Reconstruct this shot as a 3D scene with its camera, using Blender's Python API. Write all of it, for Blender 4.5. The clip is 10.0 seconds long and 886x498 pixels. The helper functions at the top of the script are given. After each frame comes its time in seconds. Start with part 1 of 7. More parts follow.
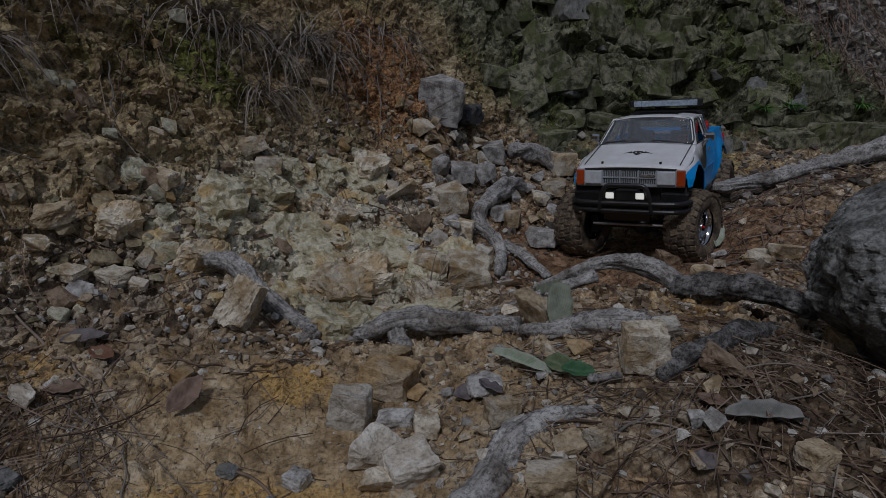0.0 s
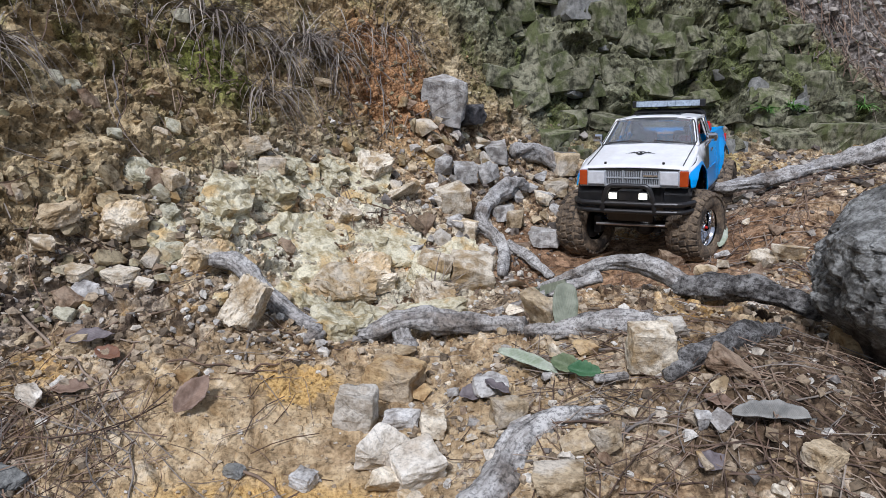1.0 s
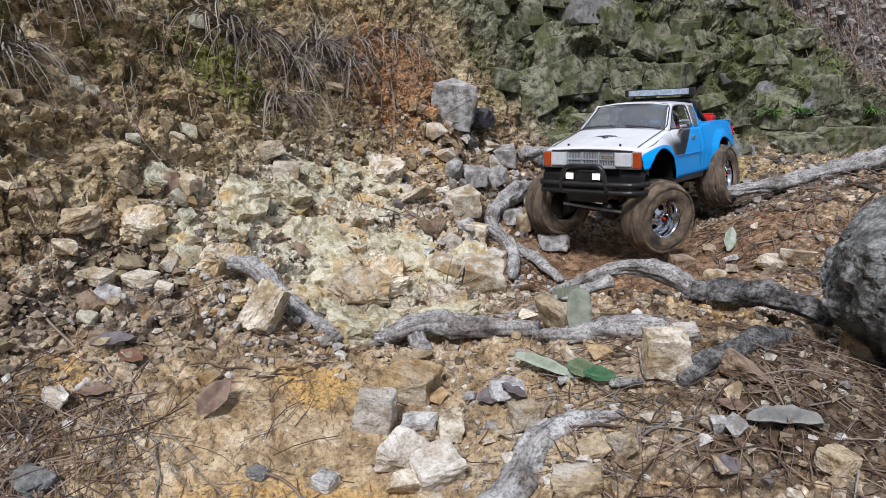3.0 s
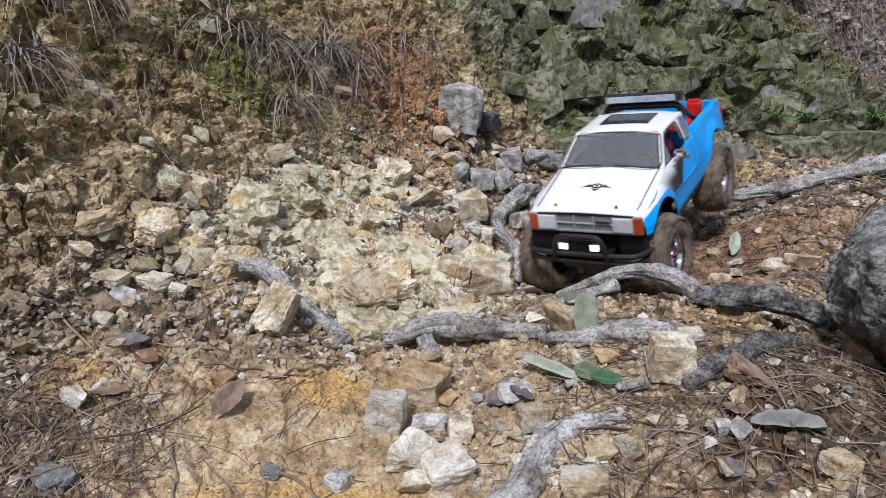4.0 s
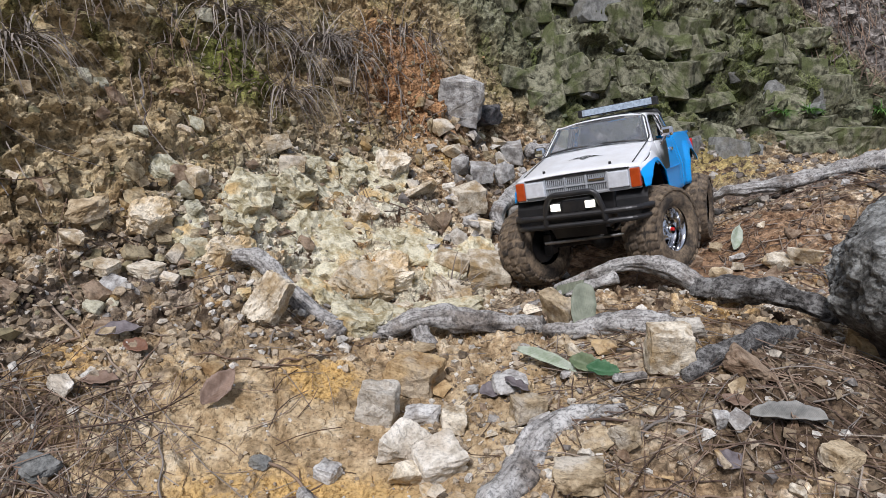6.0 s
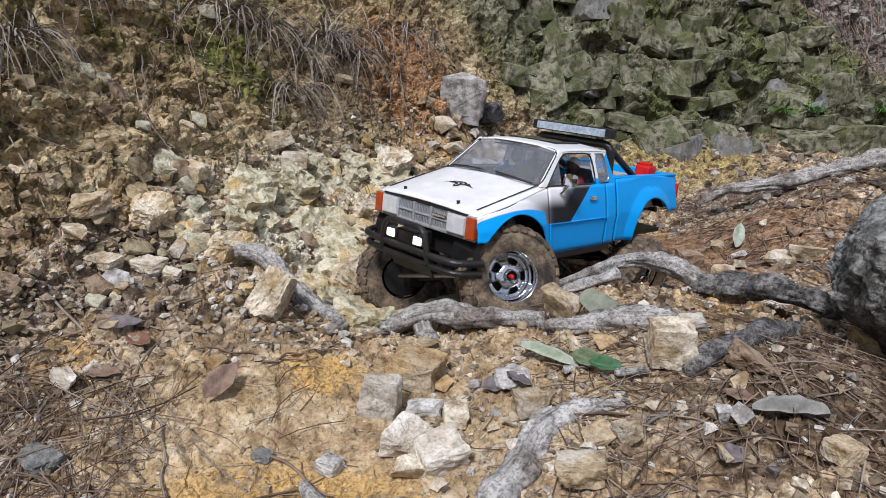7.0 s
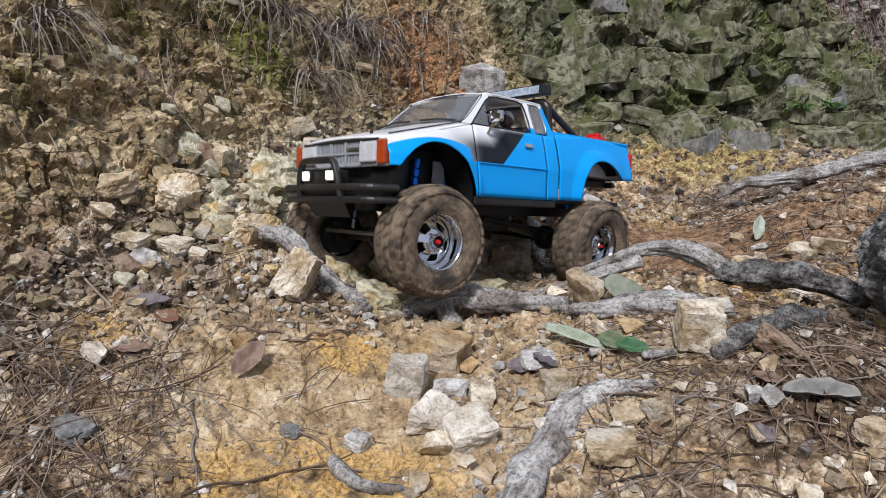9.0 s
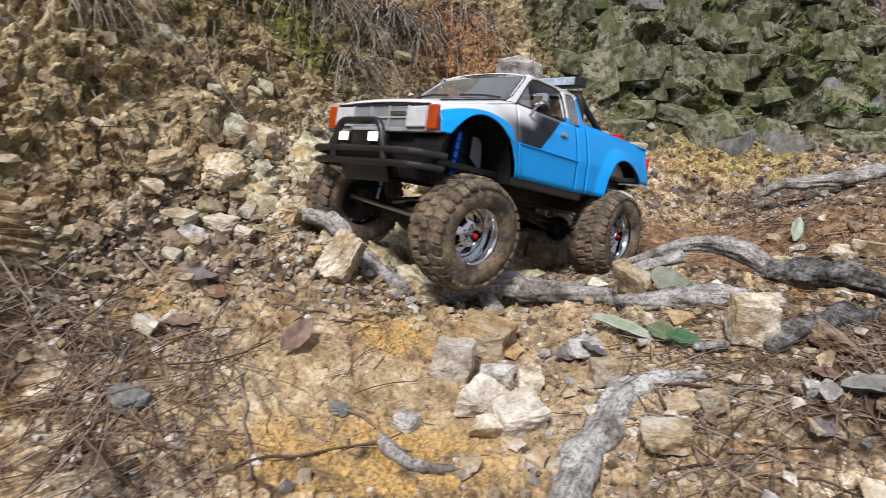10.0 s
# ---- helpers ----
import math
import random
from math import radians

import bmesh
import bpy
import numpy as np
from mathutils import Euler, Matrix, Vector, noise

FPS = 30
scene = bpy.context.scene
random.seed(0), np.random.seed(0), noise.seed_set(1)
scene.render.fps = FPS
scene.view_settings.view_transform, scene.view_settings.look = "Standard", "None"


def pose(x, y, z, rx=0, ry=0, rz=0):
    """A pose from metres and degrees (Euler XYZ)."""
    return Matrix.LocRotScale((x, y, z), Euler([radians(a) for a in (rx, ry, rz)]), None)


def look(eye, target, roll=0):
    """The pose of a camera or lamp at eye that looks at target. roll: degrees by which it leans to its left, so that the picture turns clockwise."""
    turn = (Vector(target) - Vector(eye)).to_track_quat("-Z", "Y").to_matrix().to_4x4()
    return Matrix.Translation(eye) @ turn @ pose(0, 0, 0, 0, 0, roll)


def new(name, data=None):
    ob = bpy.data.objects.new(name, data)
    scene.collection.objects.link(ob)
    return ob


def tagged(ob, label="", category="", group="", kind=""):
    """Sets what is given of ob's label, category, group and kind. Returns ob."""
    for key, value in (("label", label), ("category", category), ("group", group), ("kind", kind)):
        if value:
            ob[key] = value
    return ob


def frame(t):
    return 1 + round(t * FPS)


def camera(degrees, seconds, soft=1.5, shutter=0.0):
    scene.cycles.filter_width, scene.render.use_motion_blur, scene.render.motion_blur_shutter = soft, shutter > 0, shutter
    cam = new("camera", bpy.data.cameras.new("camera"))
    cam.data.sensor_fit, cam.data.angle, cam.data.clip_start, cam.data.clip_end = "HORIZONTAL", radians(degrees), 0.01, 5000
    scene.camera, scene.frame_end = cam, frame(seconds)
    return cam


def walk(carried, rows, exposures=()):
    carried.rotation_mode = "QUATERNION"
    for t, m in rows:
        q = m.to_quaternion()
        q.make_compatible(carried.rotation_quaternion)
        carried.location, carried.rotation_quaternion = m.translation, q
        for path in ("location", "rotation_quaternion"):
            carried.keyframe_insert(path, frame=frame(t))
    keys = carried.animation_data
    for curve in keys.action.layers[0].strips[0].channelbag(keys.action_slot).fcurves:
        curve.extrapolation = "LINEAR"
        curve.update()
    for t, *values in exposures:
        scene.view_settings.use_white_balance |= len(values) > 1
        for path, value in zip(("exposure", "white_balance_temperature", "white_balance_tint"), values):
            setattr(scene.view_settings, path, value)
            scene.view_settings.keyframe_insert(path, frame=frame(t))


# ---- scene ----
cam = camera(68.1, 10.0, soft=0.7, shutter=0.4)
METRES, EYE, TILT, LEAN, TURN = 0.137, 0.257, -20.0, 0.0, 0.0
ROWS = [
    (0.0, 0.0, 0.0, 0.0, 0.0, 0.0, -0.0),
    (0.5, -0.0205, 0.0003, 0.0047, -0.05, -0.02, -0.05),
    (1.0, -0.0366, -0.0035, 0.0043, -0.03, -0.03, -0.07),
    (1.5, -0.0375, -0.0057, 0.0023, -0.0, -0.03, -0.1),
    (2.0, -0.0719, -0.014, 0.0067, 0.01, -0.06, -0.18),
    (2.5, -0.0945, -0.029, 0.0202, 0.08, -0.05, -0.16),
    (4.0, -0.1605, -0.1423, 0.0619, 0.48, 0.01, -0.52),
    (4.5, -0.1202, -0.0525, 0.0015, 0.56, -0.11, -0.6),
    (5.0, -0.1384, -0.0727, 0.0117, 0.68, -0.07, -0.69),
    (5.5, -0.1087, -0.0712, 0.0078, 0.74, -0.11, -0.76),
    (7.0, -0.1162, -0.0727, -0.0259, 0.86, -0.14, -0.94),
    (7.5, -0.1272, -0.069, -0.0789, 0.93, -0.22, -1.11),
    (8.0, -0.1357, -0.0641, -0.0898, 1.03, -0.24, -1.2),
    (8.5, -0.2151, -0.097, -0.1002, 1.21, -0.28, -1.46),
    (9.0, -0.2265, -0.0878, -0.1248, 1.54, -0.35, -1.69),
    (9.5, -0.2047, -0.0035, -0.1591, 1.79, -0.43, -1.99),
    (10.0, -0.4328, -0.0895, -0.2104, 2.73, -0.63, -3.65),
]
walk(cam, [(t, pose(0, 0, EYE, TILT, LEAN, TURN) @ pose(METRES * x, METRES * y, METRES * z, 90 + pitch, roll, yaw)) for t, x, y, z, yaw, pitch, roll in ROWS],
     exposures=[(0.0, -2.0, 6150, 10), (0.3, -1.3, 6150, 10), (0.6, -0.68, 6150, 10), (0.9, -0.16, 6150, 10), (1.1, -0.06, 6280, 10), (2.5, -0.06, 6380, 10), (4.0, -0.06, 6330, 10), (5.0, -0.06, 6530, 10),
                (7.5, -0.04, 6480, 10), (8.2, -0.04, 6430, 10), (9.2, -0.02, 6630, 10), (10.0, 0.11, 6880, 10)])

# ---- light: an overcast sky over the cutting ----
world = bpy.data.worlds.new("sky")
scene.world = world
world.use_nodes = True
wn = world.node_tree.nodes
sky = wn.new("ShaderNodeTexSky")
sky.sky_type, sky.sun_disc, sky.sun_elevation, sky.sun_rotation, sky.dust_density, sky.air_density = "NISHITA", False, radians(62), radians(200), 4.0, 1.0
wmix = wn.new("ShaderNodeMix")
wmix.data_type = "RGBA"
wmix.inputs[0].default_value = 0.75
world.node_tree.links.new(sky.outputs[0], wmix.inputs[6])
wmix.inputs[7].default_value = (7.4, 8.3, 10.6, 1)
world.node_tree.links.new(wmix.outputs[2], wn["Background"].inputs[0])
wn["Background"].inputs[1].default_value = 0.061
sun = new("sun", bpy.data.lights.new("sun", "SUN"))
sun.data.energy, sun.data.angle, sun.data.color = 3.5, radians(11), (0.985, 0.975, 1.04)
sun.matrix_world = look((-0.6, -1.2, 3.2), (0.2, 0.8, 0))


# ---- materials ----
def material(name, build):
    m = bpy.data.materials.new(name)
    m.use_nodes = True
    build(m.node_tree.nodes, m.node_tree.links, m.node_tree.nodes["Principled BSDF"])
    return m


def coords(n, l, kind="Object", scale=(1, 1, 1)):
    c, mp = n.new("ShaderNodeTexCoord"), n.new("ShaderNodeMapping")
    mp.inputs["Scale"].default_value = scale
    l.new(c.outputs[kind], mp.inputs[0])
    return mp.outputs[0]


def grain(n, l, at, scale, detail=6.0, rough=0.6):
    t = n.new("ShaderNodeTexNoise")
    t.inputs["Scale"].default_value, t.inputs["Detail"].default_value, t.inputs["Roughness"].default_value = scale, detail, rough
    l.new(at, t.inputs["Vector"])
    return t.outputs["Fac"]


def ramp(n, l, fac, stops):
    r = n.new("ShaderNodeValToRGB")
    while len(r.color_ramp.elements) < len(stops):
        r.color_ramp.elements.new(0.5)
    for e, (p, c) in zip(r.color_ramp.elements, stops):
        e.position, e.color = p, (*c, 1) if len(c) == 3 else c
    l.new(fac, r.inputs[0])
    return r.outputs[0]


def blend(n, l, fac, a, b, mode="MIX"):
    m = n.new("ShaderNodeMix")
    m.data_type, m.blend_type = "RGBA", mode
    for v, i in ((fac, 0), (a, 6), (b, 7)):
        if isinstance(v, (int, float)):
            m.inputs[i].default_value = v
        elif isinstance(v, tuple):
            m.inputs[i].default_value = (*v, 1)
        else:
            l.new(v, m.inputs[i])
    return m.outputs[2]


def bump(n, l, p, height, strength, distance):
    b = n.new("ShaderNodeBump")
    b.inputs["Strength"].default_value, b.inputs["Distance"].default_value = strength, distance
    l.new(height, b.inputs["Height"])
    l.new(b.outputs[0], p.inputs["Normal"])


def maths(n, l, op, a, b=0.0):
    m = n.new("ShaderNodeMath")
    m.operation = op
    for v, i in ((a, 0), (b, 1)):
        if isinstance(v, (int, float)):
            m.inputs[i].default_value = v
        else:
            l.new(v, m.inputs[i])
    return m.outputs[0]


def smooth(n, l, v, lo, hi):
    m = n.new("ShaderNodeMapRange")
    m.interpolation_type = "SMOOTHSTEP"
    m.inputs["From Min"].default_value, m.inputs["From Max"].default_value = lo, hi
    l.new(v, m.inputs["Value"])
    return m.outputs["Result"]


BLACK, WHITE = (0, 0, 0), (1, 1, 1)


def cells(n, l, at, scale, rand=1.0):
    """Broken pieces: a random value for each, and the distance to its edge."""
    nz = n.new("ShaderNodeTexNoise")
    nz.inputs["Scale"].default_value, nz.inputs["Detail"].default_value = scale * 0.8, 3.0
    l.new(at, nz.inputs["Vector"])
    w = n.new("ShaderNodeVectorMath")
    w.operation = "MULTIPLY_ADD"
    l.new(nz.outputs["Color"], w.inputs[0])
    w.inputs[1].default_value = (0.7 / scale,) * 3
    l.new(at, w.inputs[2])
    v = n.new("ShaderNodeTexVoronoi")
    v.inputs["Scale"].default_value = scale
    l.new(w.outputs[0], v.inputs["Vector"])
    sep = n.new("ShaderNodeSeparateColor")
    l.new(v.outputs["Color"], sep.inputs[0])
    return sep.outputs[0], v.outputs["Distance"]


def blob(n, l, at, centre, size, lo, hi):
    """1 within a rounded patch of the plan, falling to 0."""
    w = n.new("ShaderNodeVectorMath")
    w.operation = "SUBTRACT"
    l.new(at, w.inputs[0])
    w.inputs[1].default_value = centre
    d = n.new("ShaderNodeVectorMath")
    d.operation = "DIVIDE"
    l.new(w.outputs[0], d.inputs[0])
    d.inputs[1].default_value = size
    e = n.new("ShaderNodeVectorMath")
    e.operation = "LENGTH"
    l.new(d.outputs[0], e.inputs[0])
    return maths(n, l, "SUBTRACT", 1.0, smooth(n, l, e.outputs["Value"], lo, hi))


def soil(n, l, p):
    at = coords(n, l)
    fine, mid, big = grain(n, l, at, 330, 4, 0.75), grain(n, l, at, 42, 7, 0.7), grain(n, l, at, 6, 5, 0.6)
    piece, edge = cells(n, l, at, 130)
    grit, _ = cells(n, l, at, 330)
    stone = ramp(n, l, mid, [(0.38, (0.09, 0.055, 0.032)), (0.46, (0.27, 0.18, 0.10)), (0.54, (0.47, 0.35, 0.21)), (0.62, (0.68, 0.58, 0.43))])
    ochre = ramp(n, l, mid, [(0.36, (0.26, 0.13, 0.03)), (0.50, (0.54, 0.33, 0.10)), (0.62, (0.68, 0.52, 0.28))])
    c = blend(n, l, ramp(n, l, big, [(0.54, BLACK), (0.62, (0.7, 0.7, 0.7))]), stone, ochre)
    # smooth yellow earth in the foreground, pale bedrock below the bank
    earth = maths(n, l, "MULTIPLY", blob(n, l, at, (-0.08, 0.41, 0), (0.29, 0.15, 1), 0.5, 1.15), smooth(n, l, big, 0.36, 0.46))
    c = blend(n, l, maths(n, l, "MULTIPLY", earth, 0.8), c, ramp(n, l, mid, [(0.36, (0.27, 0.185, 0.095)), (0.46, (0.43, 0.315, 0.18)), (0.55, (0.53, 0.405, 0.245)), (0.65, (0.62, 0.51, 0.35))]))
    gold = maths(n, l, "MAXIMUM", blob(n, l, at, (-0.12, 0.325, 0), (0.12, 0.055, 1), 0.5, 1.0), maths(n, l, "MAXIMUM", blob(n, l, at, (-0.33, 0.43, 0), (0.05, 0.04, 1), 0.5, 1.0), blob(n, l, at, (-0.12, 0.46, 0), (0.05, 0.035, 1), 0.5, 1.0)))
    c = blend(n, l, maths(n, l, "MULTIPLY", maths(n, l, "MULTIPLY", gold, smooth(n, l, mid, 0.40, 0.52)), 0.85), c, ramp(n, l, fine, [(0.38, (0.38, 0.21, 0.05)), (0.6, (0.60, 0.385, 0.13))]))
    rock = maths(n, l, "MULTIPLY", blob(n, l, at, (-0.16, 0.77, 0), (0.26, 0.21, 1), 0.55, 1.1), smooth(n, l, mid, 0.38, 0.46))
    c = blend(n, l, maths(n, l, "MULTIPLY", rock, 0.85), c, ramp(n, l, grain(n, l, at, 18, 6, 0.7), [(0.40, (0.52, 0.31, 0.13)), (0.45, (0.62, 0.53, 0.38)), (0.56, (0.63, 0.60, 0.46)), (0.68, (0.74, 0.70, 0.58))]))
    # damp, litter-darkened earth in patches
    other = grain(n, l, coords(n, l, scale=(1.3, 1.0, 1.7)), 9, 6, 0.7)
    litter = ramp(n, l, other, [(0.50, BLACK), (0.58, (0.8, 0.8, 0.8))])
    litter = maths(n, l, "MULTIPLY", litter, maths(n, l, "SUBTRACT", 1.0, maths(n, l, "MAXIMUM", earth, rock)))
    c = blend(n, l, litter, c, ramp(n, l, mid, [(0.38, (0.06, 0.042, 0.03)), (0.6, (0.21, 0.155, 0.11))]))
    # brown earth beside the stump, with the shade there painted into its colour
    stump_shade = maths(n, l, "MULTIPLY", blob(n, l, at, (0.31, 0.36, 0), (0.20, 0.18, 1), 0.55, 1.05), smooth(n, l, big, 0.36, 0.50))
    c = blend(n, l, maths(n, l, "MULTIPLY", stump_shade, 0.95), c, ramp(n, l, mid, [(0.38, (0.040, 0.027, 0.018)), (0.5, (0.095, 0.064, 0.041)), (0.64, (0.24, 0.175, 0.115))]))
    mould = maths(n, l, "MULTIPLY", blob(n, l, at, (-0.30, 0.50, 0), (0.14, 0.13, 1), 0.4, 1.1), smooth(n, l, other, 0.40, 0.52))
    c = blend(n, l, maths(n, l, "MULTIPLY", mould, 0.75), c, ramp(n, l, mid, [(0.38, (0.055, 0.042, 0.034)), (0.5, (0.17, 0.135, 0.105)), (0.64, (0.40, 0.33, 0.26))]))
    needled = maths(n, l, "MULTIPLY", blob(n, l, at, (0.68, 1.12, 0), (0.34, 0.24, 1), 0.5, 1.05), smooth(n, l, other, 0.36, 0.48))
    c = blend(n, l, maths(n, l, "MULTIPLY", needled, 0.85), c, ramp(n, l, mid, [(0.38, (0.06, 0.048, 0.042)), (0.5, (0.17, 0.135, 0.115)), (0.64, (0.36, 0.31, 0.27))]))
    rut = blob(n, l, at, (0.28, 0.89, -0.05), (0.30, 0.21, 1), 0.6, 1.05)
    c = blend(n, l, maths(n, l, "MULTIPLY", rut, 0.85), c, ramp(n, l, mid, [(0.36, (0.12, 0.062, 0.034)), (0.62, (0.33, 0.20, 0.115))]))
    # the bank: olive, moss-stained earth, ochre and red-brown clay
    sep = n.new("ShaderNodeSeparateXYZ")
    l.new(at, sep.inputs[0])
    high = smooth(n, l, maths(n, l, "ADD", sep.outputs[2], maths(n, l, "MULTIPLY", big, 0.16)), 0.10, 0.22)
    run = grain(n, l, coords(n, l, scale=(1, 1, 0.5)), 24, 8, 0.75)
    clay = ramp(n, l, run, [(0.36, (0.17, 0.122, 0.064)), (0.45, (0.26, 0.19, 0.10)), (0.53, (0.38, 0.29, 0.16)), (0.63, (0.55, 0.45, 0.285))])
    c = blend(n, l, high, c, clay)
    moss = ramp(n, l, grain(n, l, coords(n, l, scale=(1.6, 1.6, 0.6)), 6.5, 7, 0.7), [(0.50, BLACK), (0.58, WHITE)])
    c = blend(n, l, maths(n, l, "MULTIPLY", maths(n, l, "MULTIPLY", moss, high), 0.6), c, ramp(n, l, fine, [(0.38, (0.045, 0.05, 0.012)), (0.6, (0.17, 0.175, 0.05))]))
    green = maths(n, l, "MULTIPLY", blob(n, l, at, (-0.31, 0.90, 0.20), (0.07, 0.10, 0.11), 0.4, 1.0), smooth(n, l, fine, 0.36, 0.5))
    c = blend(n, l, maths(n, l, "MULTIPLY", green, 0.85), c, ramp(n, l, mid, [(0.38, (0.05, 0.055, 0.012)), (0.6, (0.17, 0.19, 0.04))]))
    red = maths(n, l, "MULTIPLY", blob(n, l, at, (-0.09, 1.13, 0.16), (0.13, 0.16, 0.26), 0.45, 1.0), smooth(n, l, run, 0.34, 0.48))
    c = blend(n, l, maths(n, l, "MULTIPLY", red, 0.9), c, ramp(n, l, fine, [(0.38, (0.20, 0.09, 0.035)), (0.6, (0.46, 0.25, 0.12))]))
    tan = maths(n, l, "MULTIPLY", blob(n, l, at, (-0.41, 0.62, 0.14), (0.10, 0.16, 0.11), 0.4, 1.1), smooth(n, l, run, 0.38, 0.50))
    c = blend(n, l, maths(n, l, "MULTIPLY", tan, 0.8), c, ramp(n, l, mid, [(0.38, (0.26, 0.19, 0.10)), (0.5, (0.44, 0.345, 0.20)), (0.64, (0.60, 0.51, 0.34))]))
    # the yellow foot of the rock face
    foot = maths(n, l, "MULTIPLY", blob(n, l, at, (0.46, 1.32, 0), (0.22, 0.15, 0.14), 0.5, 1.0), smooth(n, l, mid, 0.42, 0.54))
    c = blend(n, l, maths(n, l, "MULTIPLY", foot, 0.7), c, (0.46, 0.36, 0.12))
    # the grey scree slope to the far side
    far = smooth(n, l, maths(n, l, "ADD", sep.outputs[0], maths(n, l, "MULTIPLY", sep.outputs[2], 1.3)), 1.08, 1.18)
    scree = ramp(n, l, grain(n, l, at, 70, 6, 0.75), [(0.40, (0.07, 0.06, 0.052)), (0.52, (0.19, 0.165, 0.145)), (0.64, (0.40, 0.365, 0.33))])
    c = blend(n, l, maths(n, l, "MULTIPLY", far, high), c, scree)
    # the mossy rock face at the back
    back = maths(n, l, "MULTIPLY", smooth(n, l, maths(n, l, "ADD", sep.outputs[1], maths(n, l, "MULTIPLY", sep.outputs[0], 0.25)), 1.30, 1.42), maths(n, l, "SUBTRACT", 1.0, far))
    back = maths(n, l, "MULTIPLY", back, smooth(n, l, sep.outputs[2], -0.04, 0.03))
    face = ramp(n, l, run, [(0.38, (0.035, 0.037, 0.024)), (0.47, (0.085, 0.09, 0.056)), (0.55, (0.16, 0.165, 0.105)), (0.66, (0.32, 0.32, 0.23))])
    face = blend(n, l, maths(n, l, "MULTIPLY", moss, 0.55), face, ramp(n, l, fine, [(0.38, (0.03, 0.045, 0.008)), (0.6, (0.16, 0.20, 0.045))]))
    c = blend(n, l, maths(n, l, "MULTIPLY", back, 0.92), c, face)
    # every piece its own shade
    shade = maths(n, l, "ADD", 0.42, maths(n, l, "MULTIPLY", piece, 0.74))
    shade = maths(n, l, "ADD", shade, maths(n, l, "MULTIPLY", grit, 0.42))
    shade = maths(n, l, "ADD", shade, maths(n, l, "MULTIPLY", maths(n, l, "SUBTRACT", 1.0, shade), maths(n, l, "MULTIPLY", earth, 0.8)))
    hsv = n.new("ShaderNodeHueSaturation")
    l.new(c, hsv.inputs["Color"])
    l.new(shade, hsv.inputs["Value"])
    hsv.inputs["Saturation"].default_value = 0.98
    c = blend(n, l, ramp(n, l, fine, [(0.34, (0.48, 0.465, 0.45)), (0.50, (0.95, 0.95, 0.95)), (0.62, (1.2, 1.2, 1.2))]), BLACK, hsv.outputs[0])
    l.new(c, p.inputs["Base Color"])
    p.inputs["Roughness"].default_value, p.inputs["Specular IOR Level"].default_value = 0.95, 0.12
    bump(n, l, p, blend(n, l, 0.3, blend(n, l, 0.5, mid, edge), fine), 1.0, 0.0022)


def stone_material(name, dark, light, stain, much=0.35):
    def build(n, l, p):
        info = n.new("ShaderNodeObjectInfo")
        geo = n.new("ShaderNodeNewGeometry")
        off = n.new("ShaderNodeVectorMath")
        off.operation = "ADD"
        l.new(geo.outputs["Position"], off.inputs[0])
        l.new(info.outputs["Random"], off.inputs[1])
        at = off.outputs[0]
        a, b, f = grain(n, l, at, 70, 7, 0.65), grain(n, l, at, 22, 5, 0.6), grain(n, l, at, 420, 3, 0.6)
        c = ramp(n, l, a, [(0.39, dark), (0.48, tuple((v + w) / 2 for v, w in zip(dark, light))), (0.57, light)])
        c = blend(n, l, ramp(n, l, b, [(0.64 - much * 0.4, BLACK), (0.72 - much * 0.3, (0.85, 0.85, 0.85))]), c, stain)
        c = blend(n, l, ramp(n, l, f, [(0.34, (0.70, 0.69, 0.67)), (0.56, (1.08, 1.08, 1.08))]), BLACK, c)
        crack = n.new("ShaderNodeTexVoronoi")
        crack.feature = "DISTANCE_TO_EDGE"
        crack.inputs["Scale"].default_value = 22
        bend = n.new("ShaderNodeVectorMath")
        bend.operation = "MULTIPLY_ADD"
        nz = n.new("ShaderNodeTexNoise")
        nz.inputs["Scale"].default_value, nz.inputs["Detail"].default_value = 60, 4
        l.new(at, nz.inputs["Vector"])
        l.new(nz.outputs["Color"], bend.inputs[0])
        bend.inputs[1].default_value = (0.03, 0.03, 0.03)
        l.new(at, bend.inputs[2])
        l.new(bend.outputs[0], crack.inputs["Vector"])
        seam = ramp(n, l, crack.outputs["Distance"], [(0.0, (0.84, 0.81, 0.77)), (0.02, WHITE)])
        c = blend(n, l, seam, BLACK, c)
        tone = maths(n, l, "ADD", info.outputs["Random"], geo.outputs["Random Per Island"])
        tone = maths(n, l, "ADD", 0.85, maths(n, l, "MULTIPLY", maths(n, l, "FRACT", maths(n, l, "MULTIPLY", tone, 3.7)), 0.4))
        hsv = n.new("ShaderNodeHueSaturation")
        l.new(c, hsv.inputs["Color"])
        l.new(tone, hsv.inputs["Value"])
        hsv.inputs["Saturation"].default_value = 0.95
        l.new(hsv.outputs[0], p.inputs["Base Color"])
        p.inputs["Roughness"].default_value, p.inputs["Specular IOR Level"].default_value = 0.88, 0.15
        bump(n, l, p, blend(n, l, 0.3, blend(n, l, 0.4, a, f), seam), 1.0, 0.0042)
    return material(name, build)


